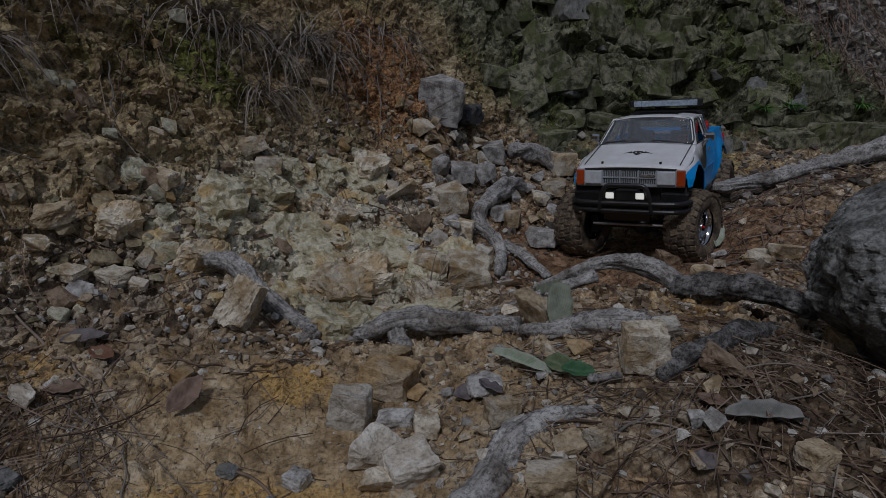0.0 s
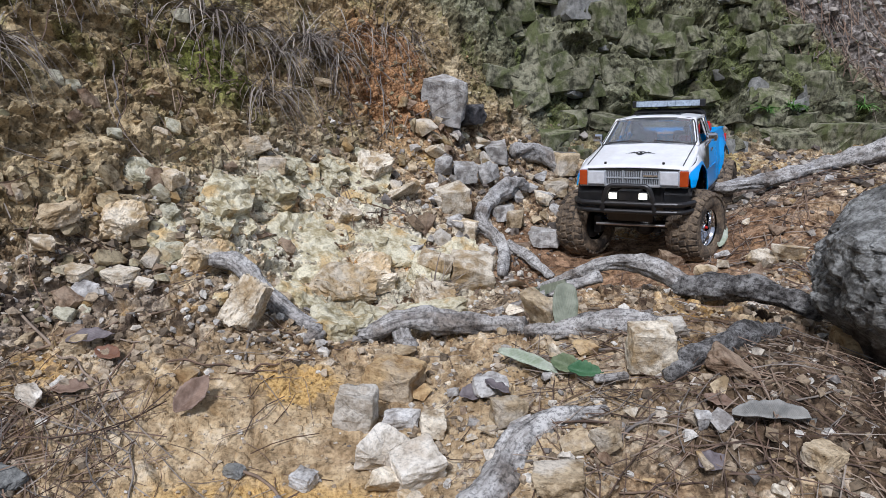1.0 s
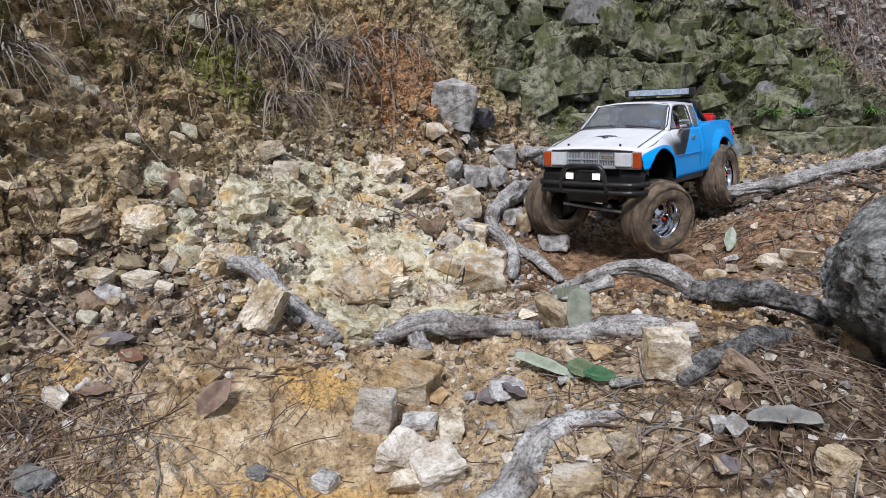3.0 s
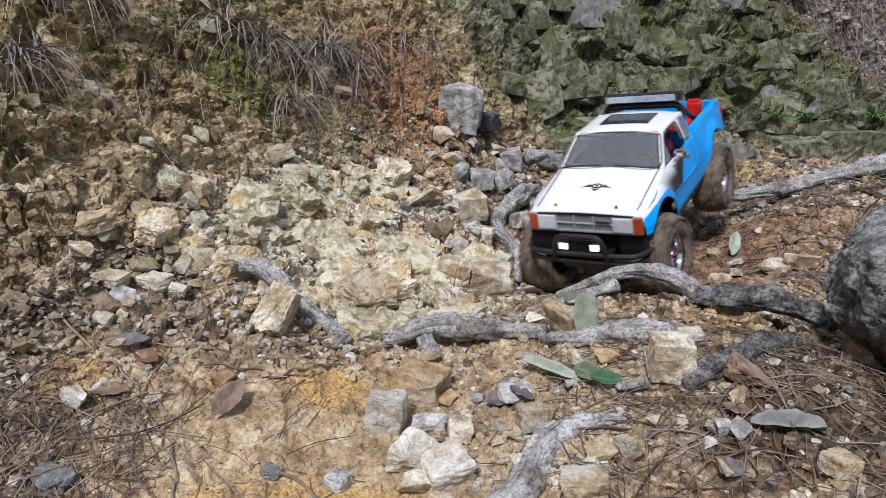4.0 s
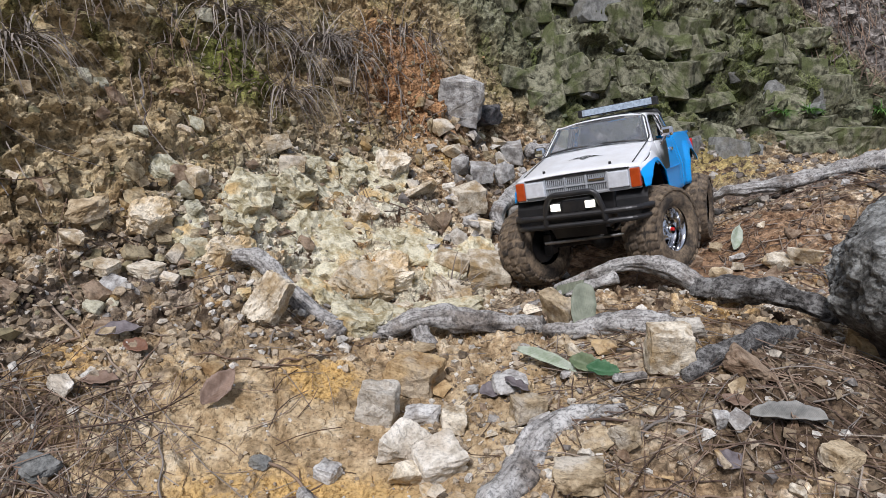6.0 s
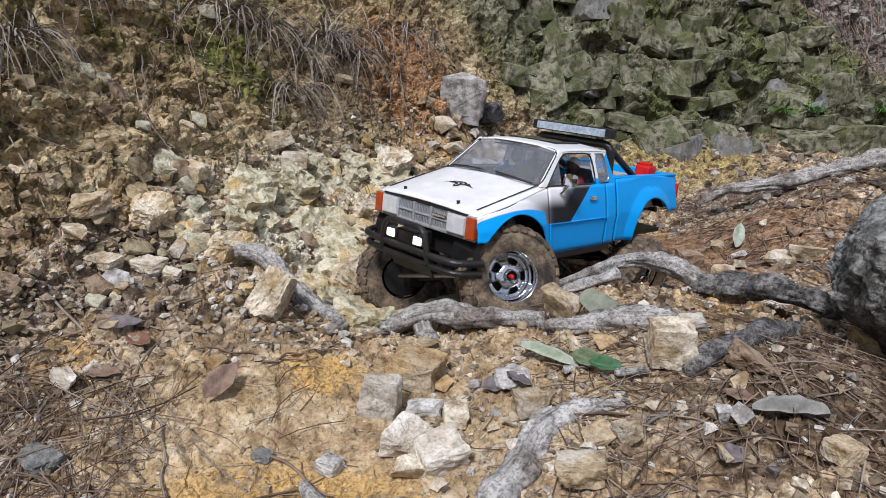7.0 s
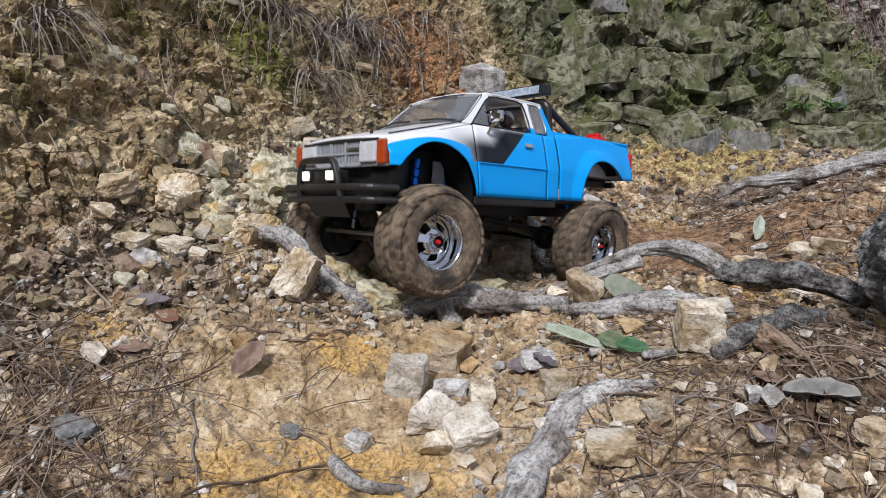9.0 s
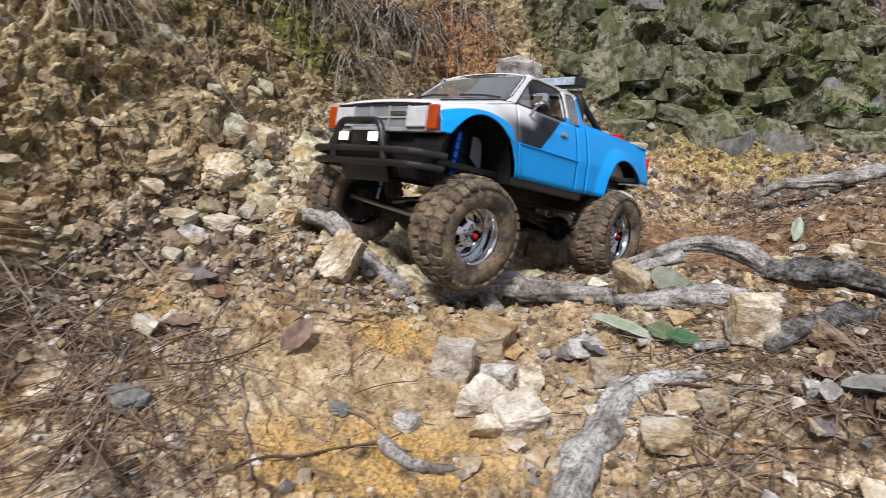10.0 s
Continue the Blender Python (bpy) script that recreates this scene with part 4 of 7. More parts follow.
strew("rock_fragments", 2600, (0.0, 1.4, 1.1, 2.1), lambda v, f, p, r: shard(v, f, p, r, 0.005, 0.020), FACE_CHIPS, 15,
      lambda x, y, s, u, r: -0.02 < s < 0.45 and 1.4 < u < 2.5, "broken mossy rock fragments on the rock face", "rock fragments")
strew("gravel", 7500, (-0.2, 1.8, 0.8, 2.4), lambda v, f, p, r: pebble(v, f, p, r, 0.003, 0.012), SCREE, 12, lambda x, y, s, u, r: (s < 0.02 or x + 1.6 * s > 1.1) and not bare_earth(x, y, r) and r.random() < 0.7, "grey-brown scree and gravel below the rock face", "gravel")


def needle(verts, faces, p, rnd, long=(0.02, 0.07), thick=0.00032, lift=0.003):
    a, length, bend = rnd.uniform(0, 6.283), rnd.uniform(*long), rnd.uniform(-0.5, 0.5)
    b = len(verts)
    x, y, z = p[0], p[1], p[2] + rnd.uniform(0.0005, lift)
    w = thick * rnd.uniform(0.7, 1.5)
    n = slope_cache(x, y)
    for k in range(4):
        t = k / 3 - 0.5
        aa = a + bend * t
        px, py = math.cos(aa) * length * t, math.sin(aa) * length * t
        pz = -(n[0] * px + n[1] * py) / max(n[2], 0.35) + rnd.uniform(-0.001, 0.002)
        for c in (0, 2.1, 4.2):
            verts.append((x + px - math.sin(aa) * w * math.cos(c), y + py + math.cos(aa) * w * math.cos(c), z + pz + w * math.sin(c)))
    for k in range(3):
        for c in range(3):
            d = (c + 1) % 3
            faces.append((b + 3 * k + c, b + 3 * k + d, b + 3 * k + 3 + d, b + 3 * k + 3 + c))


def slope_cache(x, y, known={}):
    key = (round(x * 40), round(y * 40))
    if key not in known:
        known[key] = slope_at(x, y, 0.02)
    return known[key]


strew("pine_needles", 1700, (-0.5, 0.5, 0.22, 0.7), needle, NEEDLE, 21,
      lambda x, y, s, u, r: s < 0.02 and r.random() < (0.75 if x > 0.04 and y < 0.6 else 0.42 if x < -0.14 else 0.2), "fallen brown pine needles strewn over the earth", "pine needles")
strew("pine_needles", 420, (-0.45, -0.22, 0.26, 0.42), lambda v, f, p, r: needle(v, f, p, r, (0.04, 0.10), 0.0004, 0.007), NEEDLE, 24,
      lambda x, y, s, u, r: r.random() < 0.9, "heap of fallen pine needles and dry straw", "pine needles")
strew("pine_needles", 330, (0.06, 0.36, 0.27, 0.5), lambda v, f, p, r: needle(v, f, p, r, (0.03, 0.09), 0.0004, 0.006), NEEDLE, 25,
      lambda x, y, s, u, r: r.random() < 0.9, "fallen pine needles round the stump and stones", "pine needles")
strew("pine_needles", 1500, (-0.15, 1.0, 0.66, 1.2), lambda v, f, p, r: needle(v, f, p, r, (0.04, 0.11), 0.0007), NEEDLE, 22,
      lambda x, y, s, u, r: s < 0.02 and (x > 0.36 or r.random() < 0.2), "fallen dry pine needles and twigs behind the roots", "pine needles")
strew("pine_needles", 2600, (0.75, 1.75, 1.45, 2.3), lambda v, f, p, r: needle(v, f, p, r, (0.05, 0.14), 0.0011, 0.008), NEEDLE, 26,
      lambda x, y, s, u, r: x + 1.6 * s > 1.06, "dry needles and twigs lying on the grey scree", "pine needles")
strew("pine_needles", 320, (-0.5, 0.2, 0.5, 1.25), lambda v, f, p, r: needle(v, f, p, r, (0.04, 0.10), 0.0006), NEEDLE, 23,
      lambda x, y, s, u, r: 0 < s < 0.35, "dry needles caught on the clay bank", "pine needles")


# ---- roots ----
def tube(points, mat, name, seed=0, sides=40, knots=0.36):
    """A gnarled wooden tube through rows of x, y, z and radius."""
    pts = [Vector(q[:3]) for q in points]
    rad = [q[3] for q in points]
    path, radii = [], []
    for i in range(len(pts) - 1):
        p0, p1, p2, p3 = pts[max(i - 1, 0)], pts[i], pts[i + 1], pts[min(i + 2, len(pts) - 1)]
        steps = max(3, int((p2 - p1).length / 0.003))
        for k in range(steps):
            t = k / steps
            wob = Vector((0, noise.noise(p1 * 9 + (p2 - p1) * 9 * t + Vector((seed, 3, 0))), noise.noise(p1 * 11 + (p2 - p1) * 11 * t + Vector((seed, 7, 0))))) * (0.6 * rad[i])
            path.append(wob + 0.5 * ((2 * p1) + (p2 - p0) * t + (2 * p0 - 5 * p1 + 4 * p2 - p3) * t * t + (3 * p1 - p0 - 3 * p2 + p3) * t**3))
            radii.append(rad[i] + (rad[i + 1] - rad[i]) * t)
    path.append(pts[-1]), radii.append(rad[-1])
    verts, faces, uvs, run = [], [], [], 0.0
    for i, (p, r) in enumerate(zip(path, radii)):
        d = (path[min(i + 1, len(path) - 1)] - path[max(i - 1, 0)]).normalized()
        side = d.cross(Vector((0, 0, 1))).normalized()
        upv = side.cross(d)
        run += (p - path[i - 1]).length if i else 0
        for k in range(sides):
            a = 2 * math.pi * k / sides
            o = side * math.cos(a) + upv * math.sin(a)
            w = r * (1 + knots * noise.noise(p * 38 + o * 0.9 + Vector((seed, 0, 0))) + 0.5 * knots * noise.noise(p * 110 + o * 2.2) + 0.4 * knots * noise.noise(Vector((run * 14, k * 1.3, seed))))
            w *= 1 + 0.05 * math.sin(3 * a + run * 30 + seed) + 0.025 * math.sin(7 * a - run * 25) + 0.09 * noise.noise(Vector((math.cos(a) * 5, math.sin(a) * 5, run * 60))) + 0.06 * noise.noise(Vector((math.cos(a) * 12, math.sin(a) * 12, run * 160))) + 0.16 * noise.noise(Vector((run * 22, seed * 3.7, 0)))
            if i in (0, len(path) - 1):
                w *= 0.45
            verts.append(p + o * w)
            uvs.append((k / sides, run * 10))
    for i in range(len(path) - 1):
        for k in range(sides):
            faces.append((i * sides + k, i * sides + (k + 1) % sides, (i + 1) * sides + (k + 1) % sides, (i + 1) * sides + k))
    faces.append(tuple(range(sides))[::-1])
    faces.append(tuple((len(path) - 1) * sides + k for k in range(sides)))
    me = mesh(name, verts, faces, mat, True)
    layer = me.uv_layers.new(name="along")
    flat = [uvs[l.vertex_index] for l in me.loops]
    layer.data.foreach_set("uv", [c for q in flat for c in q])
    return me


def laid(points, rest=0.45):
    """Rows of x, y and radius, laid on the ground."""
    return [(x, y, float(lie(np.array([x]), np.array([y]))[0]) + r * rest, r) for x, y, r in points]


def root(points, label, seed, mat=BARK):
    points = [(x, y, max(z, float(lie(np.array([x]), np.array([y]))[0]) + (0.35 if r < 0.0135 and z > -0.06 and seed not in (4, 8) else -0.3) * r), r) for x, y, z, r in points]
    return tagged(new("tree_root", tube(points, mat, "tree_root", seed)), label, "tree root", "tree roots across the track")


root([(-0.236, 0.606, 0.027, 0.0060), (-0.205, 0.598, 0.024, 0.0088), (-0.178, 0.582, 0.002, 0.0090), (-0.150, 0.566, -0.026, 0.0088), (-0.125, 0.555, -0.036, 0.0080), (-0.082, 0.560, -0.035, 0.0080), (-0.039, 0.565, -0.023, 0.0105), (0.004, 0.565, -0.022, 0.0112), (0.042, 0.555, -0.020, 0.0100), (0.070, 0.535, -0.014, 0.0090)], "weathered grey tree root lying across the gully", 1)
root(laid([(0.068, 0.515, 0.0070), (0.092, 0.504, 0.0075), (0.113, 0.500, 0.0086), (0.135, 0.494, 0.0096), (0.155, 0.486, 0.0092), (0.172, 0.474, 0.0075), (0.187, 0.466, 0.0045)], 0.35), "pale barkless root end split along its grain", 12)
root([(0.100, 0.666, -0.032, 0.0030), (0.136, 0.660, -0.014, 0.0058), (0.162, 0.650, 0.002, 0.0070), (0.187, 0.635, 0.012, 0.0082), (0.212, 0.615, 0.014, 0.0090), (0.228, 0.600, 0.008, 0.0088), (0.246, 0.583, 0.003, 0.0070)], "pale grey root arching over a hollow in the earth", 2)
root([(0.226, 0.603, 0.000, 0.0070), (0.249, 0.580, 0.006, 0.0118), (0.266, 0.560, 0.013, 0.0128), (0.282, 0.545, 0.019, 0.0115), (0.300, 0.530, 0.019, 0.0090), (0.326, 0.512, 0.010, 0.0075)], "dark flaking end of a root beside a stump", 13, STUMP_BARK)
root([(0.405, 1.085, -0.056, 0.0035), (0.441, 1.070, -0.028, 0.0082), (0.476, 1.050, -0.015, 0.0104), (0.516, 1.040, -0.004, 0.0112), (0.564, 1.030, 0.011, 0.0118), (0.603, 1.010, 0.031, 0.0132), (0.631, 0.990, 0.049, 0.0140), (0.665, 0.970, 0.069, 0.0148), (0.741, 0.945, 0.085, 0.0160)], "long bare grey root at the top of the track", 3)
root(laid([(0.000, 0.278, 0.0115), (0.016, 0.316, 0.0118), (0.030, 0.341, 0.0120), (0.039, 0.363, 0.0116), (0.053, 0.376, 0.0100), (0.071, 0.383, 0.0074), (0.090, 0.382, 0.0050), (0.108, 0.379, 0.0030)], -0.45), "flaking grey-barked root half sunk in earth", 4)
root(laid([(0.152, 0.400, 0.0050), (0.176, 0.419, 0.0098), (0.200, 0.434, 0.0106), (0.237, 0.466, 0.0104), (0.275, 0.500, 0.0098), (0.310, 0.515, 0.0080)], 0.1), "dark flaking root running into a stump", 8, STUMP_BARK)
root(laid([(0.125, 1.224, 0.0130), (0.160, 1.250, 0.0167), (0.195, 1.258, 0.0169), (0.222, 1.249, 0.0112)], 0.9), "bare grey root end among piled stones", 5)
root(laid([(0.134, 1.104, 0.0129), (0.106, 1.070, 0.0154), (0.068, 0.997, 0.0126), (0.052, 0.950, 0.0095), (0.077, 0.933, 0.0103), (0.086, 0.903, 0.0092), (0.076, 0.834, 0.0063)], 0.8), "twisted grey root winding between stones", 6)
root(laid([(0.091, 0.940, 0.0069), (0.119, 0.918, 0.0077), (0.147, 0.849, 0.0056)], 0.8), "thin brown side root among stones", 7)
# short side roots that fork from the long ones
root([(-0.045, 0.562, -0.026, 0.0080), (-0.040, 0.545, -0.036, 0.0075), (-0.030, 0.530, -0.046, 0.0050)], "short grey side root bending into the earth", 9)
root([(-0.120, 0.552, -0.037, 0.0075), (-0.122, 0.535, -0.043, 0.0065), (-0.128, 0.520, -0.046, 0.0030)], "short grey side root bending into the earth", 10)
root([(0.160, 0.632, 0.000, 0.0070), (0.110, 0.630, -0.018, 0.0050), (0.060, 0.622, -0.035, 0.0040), (0.020, 0.620, -0.045, 0.0030)], "thin grey side root behind the long root", 11)
for k, s_points in enumerate(([(0.150, 0.596, 0.0022), (0.176, 0.588, 0.0028), (0.201, 0.574, 0.0029), (0.226, 0.560, 0.0027)], [(0.104, 0.412, 0.0030), (0.127, 0.406, 0.0036)], [(-0.114, 0.345, 0.0040), (-0.106, 0.333, 0.0055), (-0.092, 0.322, 0.0048), (-0.076, 0.318, 0.0040), (-0.060, 0.316, 0.0030)])):
    tagged(new("stick", tube(laid(s_points, 1.3 if k < 2 else 0.6), BARK, "stick", 20 + k, 10)), "short weathered grey stick on the ground", "stick", "sticks")


def stump():
    """The dark, rough foot of a tree."""
    verts, faces, rows, sides = [], [], 90, 200
    for i in range(rows + 1):
        t = i / rows
        z = -0.06 + 0.205 * t
        foot = min(1, max(0, (z + 0.045) / 0.095))
        r = 0.103 * (1 - max(0, (t - 0.72) / 0.29) ** 2.2 * 0.92) * (0.42 + 0.60 * foot * foot * (3 - 2 * foot))
        for k in range(sides):
            a = 2 * math.pi * k / sides
            o = Vector((math.cos(a), math.sin(a), 0))
            q = Vector((o.x * 0.1, o.y * 0.1, z))
            w = r * (1 + 0.12 * noise.noise(q * 11) + 0.07 * noise.noise(q * 30) + 0.05 * noise.noise(q * 75) + 0.03 * noise.noise(q * 150))
            w -= 0.004 * max(0, 1 - abs(noise.noise(Vector((o.x * 5.5, o.y * 5.5, z * 42)))) * 8)
            verts.append((0.402 + o.x * w, 0.470 + o.y * w * 0.9, z + 0.01 * noise.noise(q * 14)))
    for i in range(rows):
        for k in range(sides):
            faces.append((i * sides + k, i * sides + (k + 1) % sides, (i + 1) * sides + (k + 1) % sides, (i + 1) * sides + k))
    faces.append(tuple(rows * sides + k for k in range(sides)))
    tagged(new("tree_stump", mesh("tree_stump", verts, faces, DARK_BARK)), "dark grey rough-barked tree stump beside its roots", "tree stump")


stump()


import functools

# ---- the model truck: x ahead, y to its left, z up ----
def paint(n, l, p):
    at = coords(n, l)
    sep = n.new("ShaderNodeSeparateXYZ")
    l.new(at, sep.inputs[0])
    x, z = sep.outputs[0], sep.outputs[2]
    # blue below the waist, and all of the rear; grey to black flash on the door; the rest white
    edge = maths(n, l, "ADD", x, maths(n, l, "MULTIPLY", z, 1.15))
    rear = maths(n, l, "SUBTRACT", 1.0, smooth(n, l, edge, 0.2243, 0.2268))
    low = maths(n, l, "SUBTRACT", 1.0, smooth(n, l, z, 0.1500, 0.1512))
    ahead = maths(n, l, "SUBTRACT", x, 0.145)
    wing = maths(n, l, "SUBTRACT", 1.0, smooth(n, l, maths(n, l, "ADD", z, maths(n, l, "MULTIPLY", maths(n, l, "MULTIPLY", ahead, ahead), 3.0)), 0.1690, 0.1706))
    wing = maths(n, l, "MULTIPLY", wing, smooth(n, l, x, 0.1005, 0.1025))
    roof_white = maths(n, l, "MULTIPLY", smooth(n, l, z, 0.196, 0.198), smooth(n, l, maths(n, l, "ADD", x, maths(n, l, "MULTIPLY", z, 0.35)), 0.052, 0.054))
    roof_white = maths(n, l, "MAXIMUM", roof_white, smooth(n, l, z, 0.2285, 0.230))
    blue = maths(n, l, "MAXIMUM", maths(n, l, "MAXIMUM", rear, low), wing)
    blue = maths(n, l, "MULTIPLY", blue, maths(n, l, "SUBTRACT", 1.0, roof_white))
    off = maths(n, l, "MINIMUM", maths(n, l, "MULTIPLY", maths(n, l, "SUBTRACT", edge, 0.2255), 0.55), maths(n, l, "SUBTRACT", z, 0.1505))
    flash = maths(n, l, "SUBTRACT", 1.0, smooth(n, l, off, 0.015, 0.034))
    flash = maths(n, l, "MULTIPLY", flash, maths(n, l, "SUBTRACT", 1.0, smooth(n, l, z, 0.186, 0.196)))
    flash = maths(n, l, "MULTIPLY", flash, maths(n, l, "SUBTRACT", 1.0, smooth(n, l, x, 0.080, 0.150)))
    c = blend(n, l, flash, (0.88, 0.89, 0.90), (0.012, 0.016, 0.022))
    c = blend(n, l, blue, c, (0.0, 0.36, 0.90))
    dust = ramp(n, l, grain(n, l, at, 60, 6, 0.7), [(0.58, BLACK), (0.80, (0.14, 0.14, 0.14))])
    c = blend(n, l, dust, c, (0.42, 0.36, 0.28))
    l.new(c, p.inputs["Base Color"])
    l.new(maths(n, l, "ADD", 0.28, maths(n, l, "MULTIPLY", dust, 0.4)), p.inputs["Roughness"])
    p.inputs["Coat Weight"].default_value, p.inputs["Coat Roughness"].default_value, p.inputs["Specular IOR Level"].default_value = 0.06, 0.10, 0.18


def mud_rubber(n, l, p):
    info, off = n.new("ShaderNodeObjectInfo"), n.new("ShaderNodeVectorMath")
    off.operation = "ADD"
    l.new(coords(n, l), off.inputs[0])
    l.new(info.outputs["Random"], off.inputs[1])
    at = off.outputs[0]
    a, f = grain(n, l, at, 45, 6, 0.7), grain(n, l, at, 300, 4, 0.7)
    c = ramp(n, l, a, [(0.38, (0.040, 0.032, 0.025)), (0.48, (0.135, 0.100, 0.068)), (0.62, (0.27, 0.20, 0.13))])
    c = blend(n, l, ramp(n, l, f, [(0.35, (0.45, 0.45, 0.45)), (0.65, (1.15, 1.15, 1.15))]), BLACK, c)
    l.new(c, p.inputs["Base Color"])
    p.inputs["Roughness"].default_value = 0.9
    bump(n, l, p, blend(n, l, 0.5, a, f), 0.6, 0.0015)


def pane_glass(n, l, p):
    p.inputs["Base Color"].default_value = (0.80, 0.82, 0.84, 1)
    p.inputs["Roughness"].default_value, p.inputs["Transmission Weight"].default_value, p.inputs["IOR"].default_value = 0.04, 0.9, 1.7
    p.inputs["Specular IOR Level"].default_value = 0.9


PAINT, TYRE, GLASS = material("two_tone_paint", paint), material("muddy_rubber", mud_rubber), material("window_glass", pane_glass)
WHITE_PAINT = plain("white_paint", (0.88, 0.89, 0.90), 0.3, 0, 0.05, 60, 0, 0.25, (0.45, 0.40, 0.33), 0.25)
BLACK_PLASTIC = plain("black_plastic", (0.012, 0.012, 0.013), 0.42, 0, 0.3, 120, 0.1, 0, (0.09, 0.07, 0.05), 0.12)
DARK_STEEL = plain("dark_steel", (0.02, 0.02, 0.021), 0.45, 0.5, 0.3, 150, 0.1, 0, (0.09, 0.065, 0.045), 0.2)
STEEL = plain("bare_steel", (0.45, 0.44, 0.42), 0.35, 1.0, 0.15, 200, 0.05)
CHROME = plain("chrome", (0.80, 0.81, 0.83), 0.10, 1.0, 0.05, 100, 0.0, 0, (0.20, 0.15, 0.10), 0.18)
SILVER = plain("grey_grille_plastic", (0.40, 0.42, 0.44), 0.4, 0.2, 0.12, 100, 0.05, 0, (0.3, 0.25, 0.2), 0.3)
LENS = plain("headlight_lens", (0.78, 0.80, 0.83), 0.18, 0.3, 0.12, 150, 0.1, 0.5)
AMBER = plain("amber_lens", (0.40, 0.055, 0.008), 0.25, 0, 0.15, 120, 0.05, 0.5)
RED = plain("red_plastic", (0.60, 0.015, 0.012), 0.4, 0, 0.15, 90, 0.1)
BLUE_ANODISED = plain("blue_anodised", (0.01, 0.13, 0.55), 0.25, 0.7, 0.15, 120, 0)
LAMP_ON = plain("lit_lamp", (0.95, 0.95, 0.88), 0.3, 0, 0.02, 60, 0, 0, None, 0, 1.5)
LED_STRIP = plain("led_strip", (0.55, 0.66, 0.78), 0.15, 0.4, 0.3, 260, 0.2, 0.4)
BLACK_GLASS = plain("black_glass", (0.02, 0.022, 0.025), 0.08, 0, 0.2, 60, 0, 0.5)
CLOTH_DARK = plain("dark_cloth", (0.10, 0.11, 0.13), 0.85, 0, 0.3, 120, 0.2)
def doll_paint(n, l, p):
    sep = n.new("ShaderNodeSeparateXYZ")
    l.new(coords(n, l), sep.inputs[0])
    c = blend(n, l, smooth(n, l, sep.outputs[2], 0.1975, 0.199), (0.20, 0.025, 0.045), (0.05, 0.035, 0.03))
    c = blend(n, l, smooth(n, l, maths(n, l, "SUBTRACT", sep.outputs[2], maths(n, l, "MULTIPLY", sep.outputs[0], 0.6)), 0.2060, 0.2070), c, (0.62, 0.60, 0.58))
    l.new(c, p.inputs["Base Color"])
    p.inputs["Roughness"].default_value = 0.5


DOLL = material("doll_plastic", doll_paint)
DOLL_GREEN = plain("doll_plastic_dark", (0.05, 0.10, 0.08), 0.6, 0, 0.6, 60, 0.1)
BED_LINER = plain("bed_liner", (0.50, 0.50, 0.50), 0.6, 0, 0.1, 80, 0.1, 0, (0.3, 0.25, 0.2), 0.5)


def box(bm, lo, hi, bevel=0.0):
    size = [b - a for a, b in zip(lo, hi)]
    m = Matrix.Translation([(a + b) / 2 for a, b in zip(lo, hi)]) @ Matrix.Diagonal((*size, 1))
    made = bmesh.ops.create_cube(bm, size=1, matrix=m)
    if bevel:
        edges = list({e for v in made["verts"] for e in v.link_edges})
        bmesh.ops.bevel(bm, geom=edges, offset=bevel, segments=2, affect="EDGES", profile=0.6, clamp_overlap=True)
    return bm


def rod(bm, a, b, r, sides=12, r2=None):
    a, b = Vector(a), Vector(b)
    d = b - a
    m = Matrix.Translation((a + b) / 2) @ d.to_track_quat("Z", "Y").to_matrix().to_4x4()
    bmesh.ops.create_cone(bm, cap_ends=True, segments=sides, radius1=r, radius2=r if r2 is None else r2, depth=d.length, matrix=m)
    return bm


def bent(bm, points, r, sides=12):
    """A tube with rounded corners through the points."""
    pts = [Vector(q) for q in points]
    path = [pts[0]]
    for i in range(1, len(pts) - 1):
        u, v = (pts[i - 1] - pts[i]), (pts[i + 1] - pts[i])
        c = min(0.012, u.length * 0.45, v.length * 0.45)
        a, b = pts[i] + u.normalized() * c, pts[i] + v.normalized() * c
        for k in range(5):
            t = k / 4
            path.append((1 - t) ** 2 * a + 2 * t * (1 - t) * pts[i] + t * t * b)
    path.append(pts[-1])
    rings = []
    for i, q in enumerate(path):
        d = (path[min(i + 1, len(path) - 1)] - path[max(i - 1, 0)]).normalized()
        s = d.orthogonal().normalized() if i == 0 else (s0 - d * s0.dot(d)).normalized()
        s0, w = s, d.cross(s)
        rings.append([bm.verts.new(q + (s * math.cos(2 * math.pi * k / sides) + w * math.sin(2 * math.pi * k / sides)) * r) for k in range(sides)])
    for a, b in zip(rings[:-1], rings[1:]):
        for k in range(sides):
            bm.faces.new((a[k], a[(k + 1) % sides], b[(k + 1) % sides], b[k]))
    bm.faces.new(rings[0][::-1]), bm.faces.new(rings[-1])
    return bm


def sheet(bm, rows, thick=0.0):
    """A skin through a grid of places, rows of equal length, with thickness inward along its normals."""
    grid = [[bm.verts.new(v) for v in row] for row in rows]
    for a, b in zip(grid[:-1], grid[1:]):
        for k in range(len(a) - 1):
            bm.faces.new((a[k], a[k + 1], b[k + 1], b[k]))
    if thick:
        bm.normal_update()
        bmesh.ops.solidify(bm, geom=bm.faces[:], thickness=thick)
    for f in bm.faces:
        f.smooth = True
    return bm


